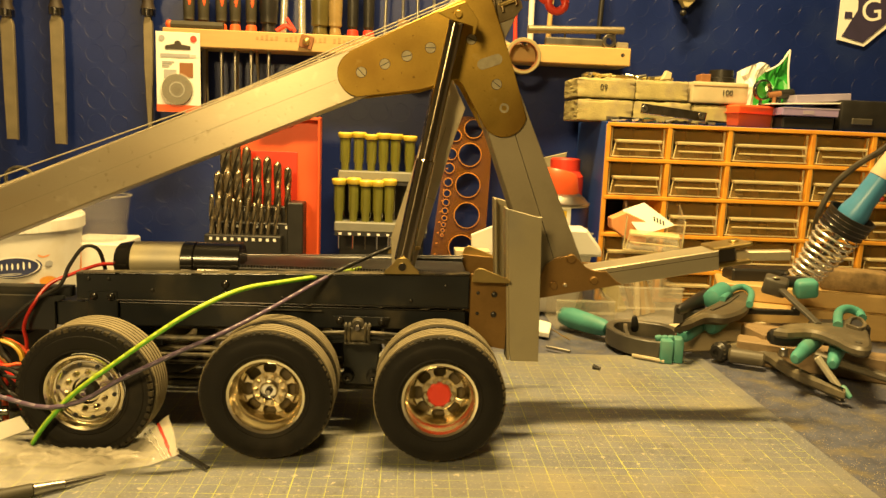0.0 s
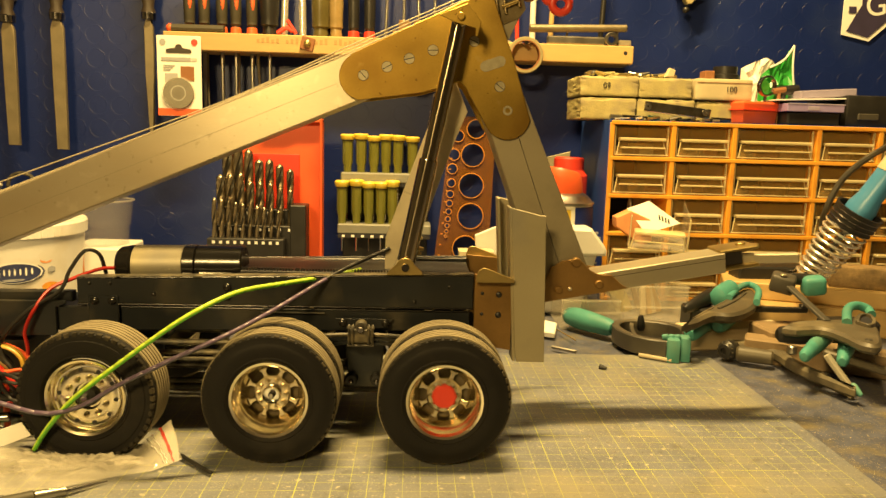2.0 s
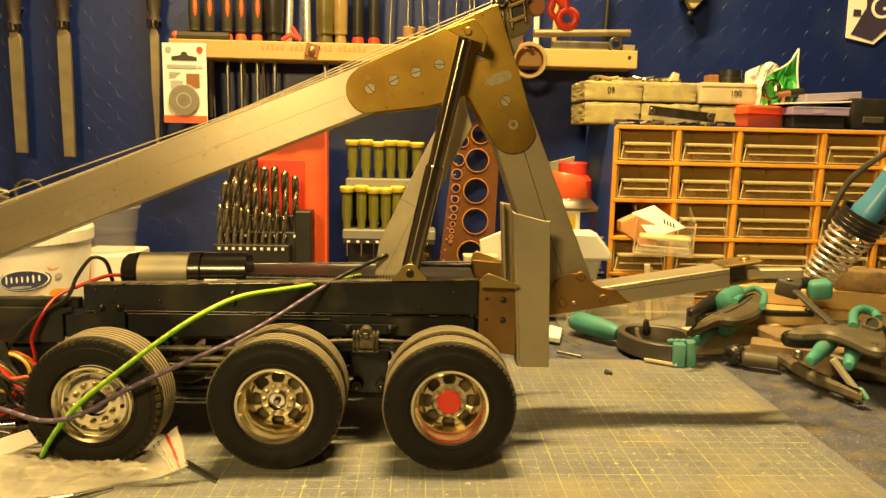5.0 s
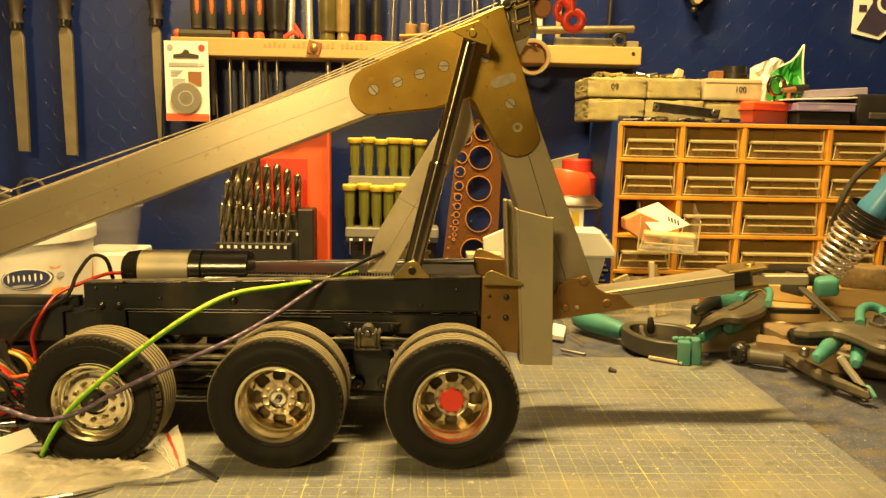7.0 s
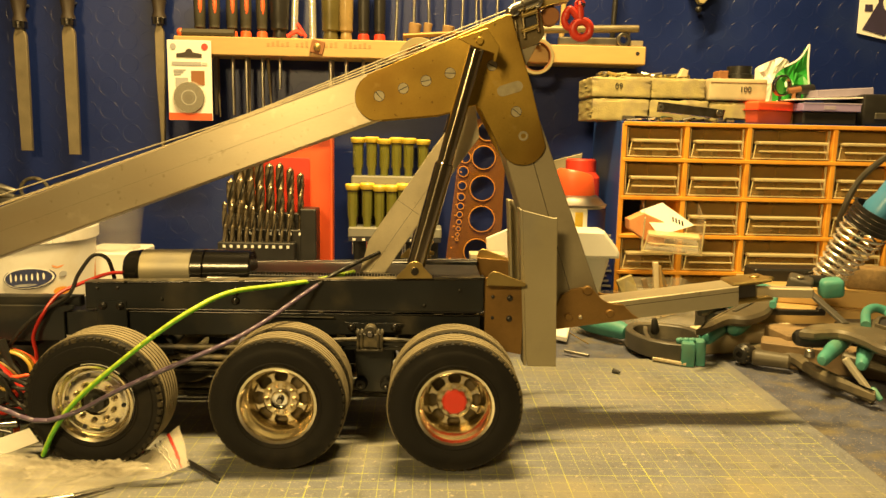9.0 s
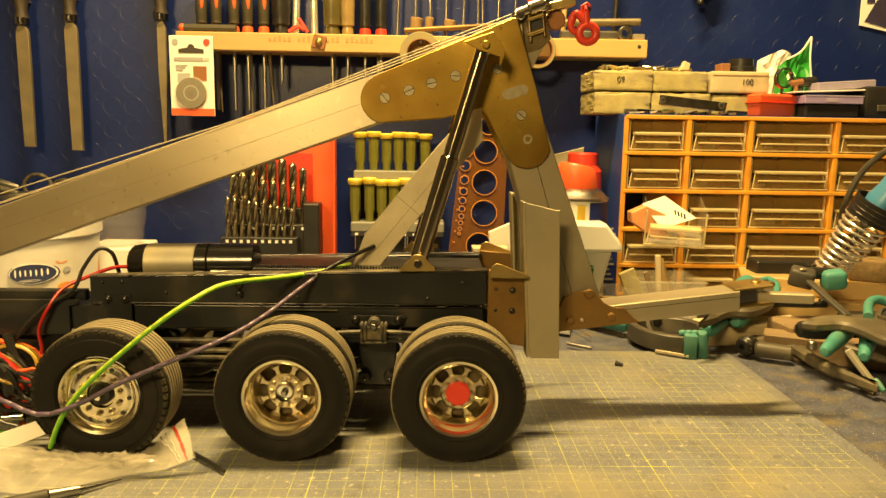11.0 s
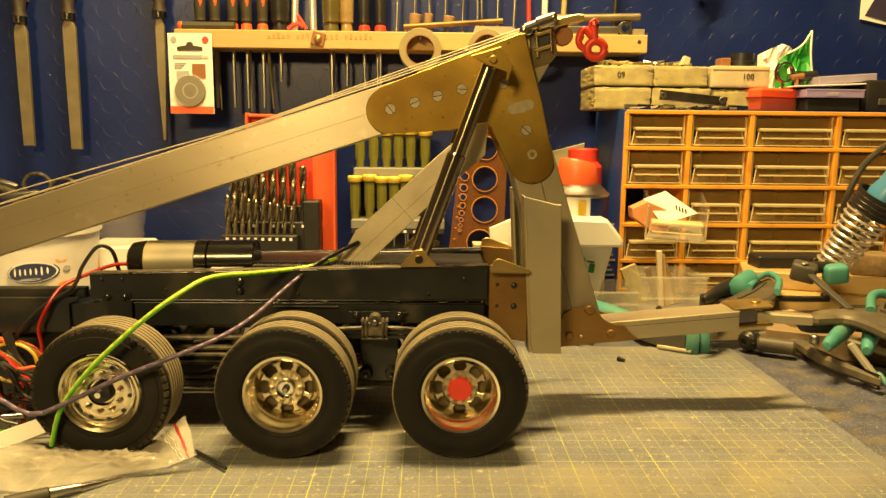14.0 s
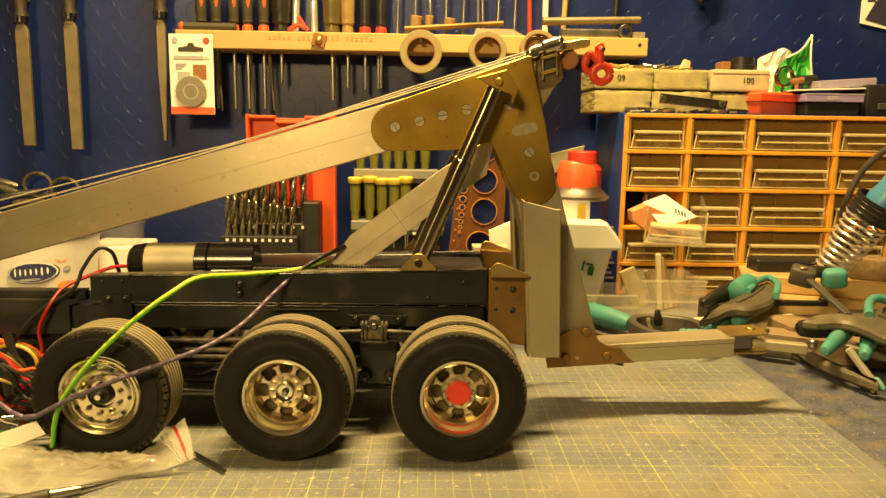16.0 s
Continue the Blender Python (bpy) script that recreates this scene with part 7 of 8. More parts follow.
def clamps():
    # spring clamp lying at the mat's far edge: an oval band between a rubber grip and two jaws
    t = thing("spring_clamp", (0.1370, 0.2560, 0.0), "grey spring clamp with teal grips lying on the mat", "clamp", "clamps on the bench")
    part("grip", blob(B(), (0.0770, 0.3400, 0.0125), (0.1160, 0.2880, 0.0110), 0.0096, 0.0088, 1.0, 1.12, 22), M_TEAL, t, "teal rubber grip")
    oval = [(0.149, 0.224), (0.134, 0.229), (0.121, 0.242), (0.114, 0.262), (0.1145, 0.280), (0.124, 0.295), (0.140, 0.299), (0.157, 0.294), (0.170, 0.286), (0.177, 0.271), (0.174, 0.250)]
    part("frame", band(B(), oval, 0.0075, 0.0020, 0.0185), M_GREY, t, "dark grey nylon frame")
    part("frame_bridge", band(B(), [(0.1330, 0.2900), (0.1270, 0.2680), (0.1230, 0.2440)], 0.0040, 0.0030, 0.0175), M_GREY, t)
    part("web", soft_slab(B(), oval, 0.0018, 0.0040, 0.0004), M_BLACKP, t)
    part("jaw", box(B(), -0.0056, 0.0056, -0.0070, 0.0070, 0.0002, 0.0215, 0.0013, pose(0.1505, 0.2200, 0, 0, 0, -12), 2), M_TEAL, t, "teal jaw pad")
    part("jaw", box(B(), -0.0042, 0.0042, -0.0080, 0.0080, 0.0002, 0.0225, 0.0013, pose(0.1625, 0.2230, 0, 0, 0, -12), 2), M_TEAL, t, "teal jaw pad")
    for k in range(3):
        part("jaw_tooth", blob(B(), (0.1420 + 0.0055 * k, 0.2260, 0.0200), (0.1475 + 0.0055 * k, 0.2240, 0.0222), 0.0026, 0.0024), M_TEAL, t)
    # No slot is cut; a black box paints its inner shade on the jaw.
    part("jaw_slot", box(B(), -0.0062, -0.0054, -0.0030, 0.0030, 0.0050, 0.0150, 0.0004, pose(0.1505, 0.2200, 0, 0, 0, -12)), M_INK_HOLE, t)
    part("trigger", blob(B(), (0.1400, 0.2800, 0.012), (0.1375, 0.2780, 0.0285), 0.0042, 0.0030), M_BLACKP, t)
    part("bar", rod(B(), (0.1230, 0.2300, 0.0025), (0.1480, 0.2140, 0.0025), 0.0018, 0.0018, 8), M_STEEL, t)
    # clamp in the middle of the heap
    t = thing("spring_clamp", (0.2300, 0.3000, -0.0025), "dark spring clamp with teal pads lying in the heap", "clamp", "clamps on the bench")
    leaf = [(0.148, 0.197), (0.180, 0.242), (0.221, 0.291), (0.266, 0.347), (0.283, 0.356), (0.272, 0.317), (0.244, 0.268), (0.212, 0.238), (0.192, 0.238), (0.163, 0.207)]
    part("body", soft_slab(B(), leaf, 0.031, 0.041, 0.0028), M_JAW, t, "scuffed brown-grey nylon body")
    part("body_rib", band(B(), [(0.2050, 0.2560), (0.2350, 0.2900), (0.2640, 0.3300)], 0.0030, 0.0400, 0.0424), M_GREY, t)
    part("pad", blob(B(), (0.1680, 0.2290, 0.022), (0.2170, 0.2880, 0.026), 0.0072, 0.0072, 1.0, 1.05, 20), M_TEAL, t, "teal finger pad")
    part("pad", blob(B(), (0.2010, 0.2470, 0.026), (0.2370, 0.2890, 0.030), 0.0076, 0.0068, 1.0, 1.1, 20), M_TEAL, t, "teal finger pad")
    part("knob", blob(B(), (0.2240, 0.3060, 0.040), (0.2500, 0.3320, 0.045), 0.0105, 0.0112, 0.9, 1.05, 20), M_TEAL, t, "teal knob")
    part("lower_arm", blob(B(), (0.1860, 0.2920, 0.031), (0.2320, 0.3300, 0.040), 0.0055, 0.0085), M_BLACKP, t)
    part("loop", tube(B(), [(0.2330, 0.2980, 0.043), (0.2600, 0.3360, 0.046), (0.2780, 0.3500, 0.0465), (0.2760, 0.3260, 0.045), (0.2520, 0.2780, 0.043)], 0.0034, 12, 6), M_TEAL, t, "teal loop handle")
    part("bar", box(B(), 0.2500, 0.3120, 0.2905, 0.2955, 0.0300, 0.0355, 0.001), M_BLACKP, t)
    part("bar_end", box(B(), 0.3040, 0.3110, 0.2895, 0.2965, 0.0345, 0.0385, 0.001), M_BLACKP, t)
    part("foot", box(B(), 0.1960, 0.2260, 0.30, 0.33, -0.0025, 0.030, 0.002), M_BLACKP, t)
    # black screw clamp in front
    t = thing("screw_clamp", (0.2290, 0.2140, -0.0025), "black screw clamp with a ribbed knob and pale jaws", "clamp", "clamps on the bench")
    arm = [(0.214, 0.250), (0.232, 0.251), (0.249, 0.243), (0.256, 0.229), (0.2505, 0.195), (0.2535, 0.163), (0.2590, 0.1240), (0.2570, 0.1200), (0.2475, 0.1480), (0.2425, 0.166), (0.2410, 0.188), (0.240, 0.219), (0.215, 0.232)]
    part("handle", soft_slab(B(), arm, 0.0030, 0.0130, 0.0026), M_JAW, t, "curved brown-grey handle and jaw")
    part("spindle", rod(B(), (0.2100, 0.2220, 0.0080), (0.2380, 0.2080, 0.0080), 0.0072, 0.0066, 18, 0.002), M_JAW, t)
    k0, k1 = Vector((0.2130, 0.2340, 0.0085)), Vector((0.1990, 0.2250, 0.0085))
    part("ribbed_knob", lathe(B(), [(0, 0.0), (0.0075, 0.0), (0.0088, 0.003), (0.0092, 0.011), (0.0062, 0.0155), (0.0030, 0.0160), (0.0030, 0.0140), (0, 0.0140)], 24, along(k0, k1)), M_BLACKP, t)
    km = along(k0, k1)
    for i in range(12):
        a = 2 * math.pi * i / 12
        part("knob_rib", rod(B(), km @ Vector((0.0086 * math.cos(a), 0.0086 * math.sin(a), 0.002)), km @ Vector((0.0074 * math.cos(a), 0.0074 * math.sin(a), 0.0140)), 0.0010, 0.0008, 6), M_JAW, t)
    p0, p1 = Vector((0.2500, 0.1480, 0.030)), Vector((0.2650, 0.1330, 0.006))
    part("upper_jaw", box(B(), -0.0036, 0.0036, -0.0022, 0.0022, 0.0, (p1 - p0).length, 0.001, along(p0, p1)), M_PALEG, t, "pale grey upper jaw")
    part("jaw_tip", blob(B(), (0.2610, 0.1280, 0.0120), (0.2640, 0.1180, 0.0060), 0.0030, 0.0022), M_TEAL, t, "teal jaw tip")
    part("steel_pin", rod(B(), (0.2530, 0.2060, 0.0130), (0.2530, 0.2060, 0.0205), 0.0046, 0.0038, 16, 0.001), M_TOOL, t)
    # large bar clamp on top
    t = thing("bar_clamp", (0.3100, 0.2400, -0.0025), "large dark bar clamp with teal pads on the heap", "clamp", "clamps on the bench")
    body = [(0.224, 0.172), (0.244, 0.190), (0.275, 0.198), (0.296, 0.201), (0.318, 0.221), (0.331, 0.222), (0.312, 0.182), (0.286, 0.134), (0.272, 0.118), (0.263, 0.126), (0.263, 0.148), (0.256, 0.170), (0.228, 0.166)]
    part("body", soft_slab(B(), body, 0.0385, 0.0470, 0.0024), M_JAW, t, "scuffed brown-grey nylon body")
    part("body_rivet", rod(B(), (0.2740, 0.1330, 0.0465), (0.2740, 0.1330, 0.0478), 0.0030, 0.0026, 14), M_GREY, t)
    # Black slab on the closed body stands for the dark of the loop hole.
    part("hand_hole", soft_slab(B(), [(0.2960, 0.1840), (0.3120, 0.2060), (0.3200, 0.2080), (0.3120, 0.1880), (0.3000, 0.1740)], 0.0465, 0.0474, 0.0001), M_INK_HOLE, t)
    part("hand_rim", band(B(), [(0.2950, 0.1830), (0.3120, 0.2070), (0.3215, 0.2090), (0.3125, 0.1870), (0.2990, 0.1720), (0.2950, 0.1830)], 0.0028, 0.0465, 0.0500), M_JAW, t)
    part("grip", blob(B(), (0.2270, 0.1860, 0.036), (0.2660, 0.1830, 0.036), 0.0070, 0.0070, 1.0), M_BLACKP, t)
    part("pad", blob(B(), (0.2280, 0.1420, 0.029), (0.2800, 0.2000, 0.034), 0.0058, 0.0086, 0.85, 1.05, 20), M_TEAL, t, "teal finger pad")
    part("pad", blob(B(), (0.2590, 0.1400, 0.026), (0.2870, 0.1800, 0.032), 0.0056, 0.0082, 0.85, 1.05, 20), M_TEAL, t, "teal finger pad")
    p0, p1 = Vector((0.2650, 0.2440, 0.066)), Vector((0.2740, 0.1920, 0.0465))
    part("bar", box(B(), -0.0034, 0.0034, -0.0016, 0.0016, 0.0, (p1 - p0).length, 0.0006, along(p0, p1)), M_GREY, t)
    part("head", box(B(), -0.0120, 0.0100, -0.0095, 0.0095, -0.0090, 0.0080, 0.0030, Matrix.Translation((0.2700, 0.2640, 0.0660)) @ pose(0, 0, 0, 8, 10, -28), 3), M_GREY, t, "dark nylon sliding head")
    part("head_rivet", ball(B(), (0.2660, 0.2580, 0.0745), 0.0026, 1.4, 1, 0.5), M_STEEL, t)
    part("slide", rod(B(), (0.2780, 0.2700, 0.0690), (0.3020, 0.2720, 0.0680), 0.0058, 0.0058, 14, 0.001), M_BLACKP, t)
    part("knob", box(B(), -0.0105, 0.0105, -0.0085, 0.0085, -0.0090, 0.0090, 0.0042, Matrix.Translation((0.2990, 0.2640, 0.0640)) @ pose(0, 0, 0, 6, -8, -10), 3), M_TEAL, t, "teal rubber block")
    part("loop", tube(B(), [(0.2860, 0.1830, 0.048), (0.3020, 0.2100, 0.053), (0.3180, 0.2240, 0.054), (0.3290, 0.2240, 0.051), (0.3270, 0.2140, 0.048)], 0.0040, 12, 6), M_TEAL, t, "teal loop")
    part("rear_arm", box(B(), -0.05, 0.05, -0.005, 0.005, -0.003, 0.003, 0.0015, Matrix.Translation((0.2960, 0.1340, 0.020)) @ pose(0, 0, 0, 0, 8, -40)), M_JAW, t)
    part("prop", box(B(), 0.2960, 0.3460, 0.225, 0.250, -0.0025, 0.038, 0.003), M_BLACKP, t)
    # offcuts under and behind the clamps
    m = pose(0.3500, 0.330, 0.0, 0, 0, -12)
    solo("pine_offcut", box(B(), -0.085, 0.16, 0.0, 0.032, -0.0025, 0.0270, 0.0015, m), M_PINE, (0.3500, 0.34, -0.0025), "pine offcut lying behind the clamps", "offcut", "offcuts")
    solo("pine_offcut", box(B(), -0.085, 0.10, -0.030, 0.030, 0.0272, 0.046, 0.0015, pose(0.3500, 0.375, 0.0, 0, 0, -20)), M_PINE, (0.3500, 0.37, 0.027), "pine batten stacked behind the clamps", "offcut", "offcuts")
    b = box(B(), -0.022, 0.045, -0.016, 0.016, 0.0463, 0.0690, 0.003, pose(0.3900, 0.355, 0.0, 0, 0, -22), 2)
    solo("wood_block", b, M_BARK, (0.3990, 0.355, 0.0463), "rough weathered wood block on the battens", "wood block")
    solo("pine_offcut", box(B(), -0.05, 0.06, -0.016, 0.016, -0.0025, 0.018, 0.0015, pose(0.2290, 0.285, 0.0, 0, 0, 10)), M_PALE, (0.2290, 0.285, -0.0025), "pale offcut under the clamps", "offcut", "offcuts")
    solo("pine_offcut", box(B(), -0.06, 0.10, -0.012, 0.012, -0.0025, 0.020, 0.0015, pose(0.2800, 0.215, 0.0, 0, 0, -26)), M_OAK, (0.2800, 0.215, -0.0025), "weathered offcut under the bar clamp", "offcut", "offcuts")
    solo("dark_block", box(B(), -0.03, 0.05, -0.02, 0.02, -0.0025, 0.026, 0.002, pose(0.2740, 0.255, 0.0, 0, 0, 6)), M_OAK, (0.2740, 0.255, -0.0025), "dark wood block under the clamps", "wood block")
    # clear boxes before the cabinet, one with wooden strips
    for x0, x1, y0, y1, h in ((0.1450, 0.2160, 0.36, 0.43, 0.040), (0.0710, 0.1330, 0.33, 0.40, 0.030)):
        t = thing("clear_box", ((x0 + x1) / 2, (y0 + y1) / 2, 0.0), "open clear plastic box on the bench", "box", "clear boxes")
        b = box(B(), x0, x1, y0, y1, -0.0025, -0.001)
        part("floor", b, M_CLEAR, t)
        for a in ((x0, x1, y0, y0 + 0.001), (x0, x1, y1 - 0.001, y1), (x0, x0 + 0.001, y0 + 0.001, y1 - 0.001), (x1 - 0.001, x1, y0 + 0.001, y1 - 0.001)):
            part("side", box(B(), *a, -0.001, h), M_CLEAR, t)
        part("rim", box(B(), x0 - 0.001, x1 + 0.001, y0 - 0.002, y0 + 0.0005, h - 0.001, h + 0.001, 0.0004), M_CLEAR, t)
        part("rim", box(B(), x0 - 0.001, x1 + 0.001, y0 - 0.002, y0 + 0.0005, 0.016, 0.018, 0.0004), M_CLEAR, t)
    for k, (dx, tilt, mt) in enumerate(((0.004, 5, M_PALE), (0.013, 9, M_PINE), (0.020, 14, M_PALE), (0.028, 20, M_PINE), (-0.004, 24, M_CREAM), (0.034, 26, M_PALE), (0.009, 18, M_OAK))):
        x = 0.1740 + dx
        b = box(B(), -0.016 if k == 4 else -0.0028, 0.0028, -0.003, 0.003, 0.0, 0.064 - 0.004 * k, 0.0006, Matrix.Translation((x, 0.395 + 0.006 * k, 0.0)) @ pose(0, 0, 0, 0, -tilt, 0))
        solo("wood_strip", b, mt, (x, 0.395 + 0.006 * k, 0.0), "pale wooden strip standing in a clear box", "wood strip", "strips in the box")


M_BARK = mat("rough_bark_wood", (0.24, 0.16, 0.07), 0.9, 0, 0.35, 120, 500, 0.9, dirt=(0.11, 0.075, 0.035), dirt_amt=0.4)
M_OAK = mat("weathered_oak", (0.26, 0.18, 0.095), 0.75, 0, 0.35, 30, 400, 0.5, stretch=(0.3, 1, 1), dirt=(0.10, 0.07, 0.04), dirt_amt=0.4)
M_JAW = mat("brown_grey_nylon", (0.085, 0.072, 0.048), 0.5, 0, 0.2, 50, 600, 0.15, dirt=(0.18, 0.15, 0.09), dirt_amt=0.3)
M_PALEG = mat("pale_grey_nylon", (0.34, 0.31, 0.24), 0.5, 0, 0.1, 50, 500, 0.1)


def soldering_stand():
    a = Vector((0.3310, 0.33, 0.0600))
    c = Vector((0.3570, 0.30, 0.1310))
    t = thing("soldering_stand", (a.x, 0.33, 0.0), "soldering iron stand with a bright coil spring and black funnel", "soldering stand")
    m = along(a, c)
    L = (c - a).length
    n = 9.5
    pts = []
    for i in range(int(n * 14) + 1):
        u = i / (n * 14)
        r = 0.0150 + 0.0068 * u
        pts.append(m @ Vector((r * math.cos(2 * math.pi * n * u), r * math.sin(2 * math.pi * n * u), L * 0.80 * u)))
    part("coil_spring", tube(B(), pts, 0.0015, 7, 0), M_SPRING, t, "bright chromed coil spring")
    pts = []
    for i in range(5 * 14 + 1):
        u = i / (5 * 14)
        pts.append(m @ Vector((0.0135 * math.cos(2 * math.pi * 5 * u), 0.0135 * math.sin(2 * math.pi * 5 * u), L * (-0.1 + 0.45 * u))))
    part("inner_spring", tube(B(), pts, 0.0013, 6, 0), M_SPRING, t)
    part("funnel", lathe(B(), [(0.0200, L * 0.80), (0.0218, L * 0.82), (0.0232, L * 1.02), (0.0240, L * 1.05), (0.0215, L * 1.05), (0.0200, L * 0.88), (0.016, L * 0.82)], 36, m), M_BLACKP, t, "black funnel")
    for q in (0.80, 0.86, 0.92, 0.98):
        part("funnel_ring", ring(B(), m @ Vector((0, 0, L * q)), m.to_3x3() @ Vector((0, 0, 1)), 0.0215, 0.0232, 0.0014, 36, 0.0005), M_DCHROME, t)
    part("base", box(B(), a.x - 0.05, a.x + 0.07, 0.385, 0.415, -0.0025, 0.060, 0.002), M_BLACKP, t)
    part("stem", rod(B(), (a.x + 0.01, 0.392, 0.05), a + Vector((0.008, 0.01, 0.012)), 0.004, 0.004, 10), M_DCHROME, t)
    t = thing("soldering_iron", tuple(m @ Vector((0, 0, L))), "blue soldering iron resting in the stand", "soldering iron")
    d = Vector((0.3930, 0.285, 0.2020))
    s = m @ Vector((0, 0, L * 0.95))
    q = along(s, d)
    H = (d - s).length
    part("handle", lathe(B(), [(0, 0), (0.0140, 0.001), (0.0148, 0.010), (0.0120, 0.022), (0.0115, H * 0.55), (0.0112, H), (0.010, H + 0.03), (0, H + 0.031)], 28, q), M_BLUEH, t, "blue plastic handle")
    part("band", lathe(B(), [(0.0115, H * 0.60), (0.0121, H * 0.60), (0.0119, H * 0.92), (0.0113, H * 0.92)], 28, q), M_BEIGE, t)
    part("indicator", ball(B(), q @ Vector((-0.003, -0.0118, H * 0.40)), 0.0025), M_RED, t)
    part("shaft", rod(B(), m @ Vector((0, 0, L * 0.15)), s, 0.0035, 0.0045, 12), M_DCHROME, t)
    e = q @ Vector((0, 0, H + 0.025))
    pts = [e, e + Vector((0.004, 0.004, 0.012)), (0.3970, 0.32, 0.2020), (0.3900, 0.35, 0.1840), (0.3790, 0.37, 0.1610), (0.3710, 0.38, 0.1300), (0.3780, 0.40, 0.0970), (0.3930, 0.42, 0.001)]
    part("cord", tube(B(), pts, 0.0034, 8, 7), M_GREY, t, "dark grey cord")


M_BLUEH = mat("light_blue_plastic", (0.055, 0.21, 0.40), 0.35, 0, 0.1, 40, 300, 0.05)
M_BEIGE = mat("beige_label", (0.55, 0.42, 0.28), 0.6, 0, 0.1, 40, 300, 0.05)


# ---- left foreground ----
def bag():
    t = thing("zip_bag", (-0.2740, -0.0060, 0.0), "crumpled clear zip bag with a red seal lying by the wheel", "zip bag")
    front = [Vector((-0.3340, -0.0410, 0.0012)), Vector((-0.2910, -0.0400, 0.0012)), Vector((-0.2580, -0.0220, 0.0012)), Vector((-0.2350, -0.0110, 0.0014)), Vector((-0.2220, 0.0010, 0.0030))]
    back = [Vector((-0.3620, 0.0050, 0.010)), Vector((-0.3190, 0.0010, 0.009)), Vector((-0.2870, -0.0020, 0.003)), Vector((-0.2560, 0.0020, 0.004)), Vector((-0.2350, 0.0260, 0.018))]
    n, k = 46, 15

    def run(L, u):
        q = min(u * 4, 3.9999)
        i = int(q)
        return L[i].lerp(L[i + 1], q - i)

    def at(u, v, lift):
        p = run(front, u).lerp(run(back, u), v)
        w = 1.1 - 2.4 * abs(noise.noise(Vector((u * 6.5 + v * 2.4, v * 2.6 - u * 3.0, lift * 900)))) - 0.9 * abs(noise.noise(Vector((u * 15 - v * 5, v * 7, 3.1))))
        edge = min(1, 5 * min(u + 0.1, 1 - u + 0.02, v + 0.02, 1 - v + 0.01))
        flat = 1.0 if u < 0.6 else max(0.12, 1.0 - (u - 0.6) * 3.5)
        return p + Vector((0.001 * w, 0.001 * w, (1 - 0.72 * v * v) * (lift * edge * flat + edge * flat * 0.0058 * (w + 0.40))))
    for nm, lift in (("lower_film", 0.0002), ("upper_film", 0.0045)):
        b = bmesh.new()
        g = [[b.verts.new(at(i / n, j / k, lift)) for j in range(k + 1)] for i in range(n + 1)]
        for row in g:
            for v in row:
                v.co.z = max(v.co.z, 0.0004 + lift * 0.1)
        for i in range(n):
            for j in range(k):
                b.faces.new((g[i][j], g[i + 1][j], g[i + 1][j + 1], g[i][j + 1]))
        part(nm, b, M_CLEARTHIN, t, smooth=False)
    for u0, mt, w in ((0.925, M_RED, 0.014), (0.86, M_PAPER, 0.005), (0.885, M_PAPER, 0.004)):
        b = bmesh.new()
        L = [[b.verts.new(at(u, j / k, 0.0045) + Vector((0, 0, 0.0008))) for j in range(k + 1)] for u in (u0, u0 + w)]
        for j in range(k):
            b.faces.new((L[0][j], L[1][j], L[1][j + 1], L[0][j + 1]))
        bmesh.ops.solidify(b, geom=b.faces[:], thickness=0.0003)
        part("seal_strip", b, mt, t, "red seal strip" if mt is M_RED else "")
    # paper tag, pen-like tool, hex key
    b = prism(B(), [(-0.3360, 0.0180), (-0.3120, 0.0265), (-0.3060, 0.0190), (-0.3210, 0.0130), (-0.3370, 0.0085)], -0.0034, -0.0028, 0.0001, spin((-0.325, -0.003, 0.016), "X", -14))
    solo("paper_tag", b, M_PAPER, (-0.3250, -0.003, 0.004), "folded white paper tag leaning on the bag", "paper tag")
    t = thing("scriber", (-0.2810, -0.0390, 0.0), "steel scriber with a dark grip lying on the mat", "scriber")
    part("grip", rod(B(), (-0.3000, -0.0580, 0.0042), (-0.2830, -0.0470, 0.0042), 0.0040, 0.0036, 12, 0.0006), M_DGRIP, t)
    part("shaft", rod(B(), (-0.2830, -0.0470, 0.0042), (-0.2710, -0.0380, 0.0032), 0.0032, 0.0022, 12), M_TOOL, t)
    part("point", rod(B(), (-0.2710, -0.0380, 0.0032), (-0.2550, -0.0230, 0.0014), 0.0018, 0.0004, 10), M_DCHROME, t)
    solo("black_rod", rod(B(), (-0.2240, 0.0080, 0.0026), (-0.2000, -0.0140, 0.0022), 0.0014, 0.0011, 10, 0.0003), M_BLACKP, (-0.2140, 0.0030, 0.0), "short black rod lying beside the wheel", "rod")
    solo("steel_pin", rod(B(), (0.0470, 0.2540, 0.0017), (0.0670, 0.2390, 0.0017), 0.0016, 0.0016, 10, 0.0003), M_TOOL, (0.0600, 0.2520, 0.0), "short steel pin lying on the mat", "pin")
    b = rod(B(), (0.0780, 0.1950, 0.0022), (0.0830, 0.1910, 0.0018), 0.0024, 0.0012, 8)
    solo("small_screw", b, M_BLACKP, (0.0820, 0.1980, 0.0), "small dark screw lying on the mat", "screw")
    b = slab(B(), [(0.0450, 0.2950), (0.0560, 0.2880), (0.0660, 0.3280), (0.0550, 0.3410)], 0.0002, 0.006, 0.001)
    solo("paper_scrap", b, M_PAPER, (0.0560, 0.3190, 0.0), "folded white paper scrap on the mat", "paper")
    b = rod(B(), (0.0540, 0.3480, 0.003), (0.0740, 0.2740, 0.003), 0.0006, 0.0006, 6)
    solo("loose_wire", b, M_BRASS2, (0.0760, 0.3670, 0.0), "thin brass wire lying behind the truck", "wire")


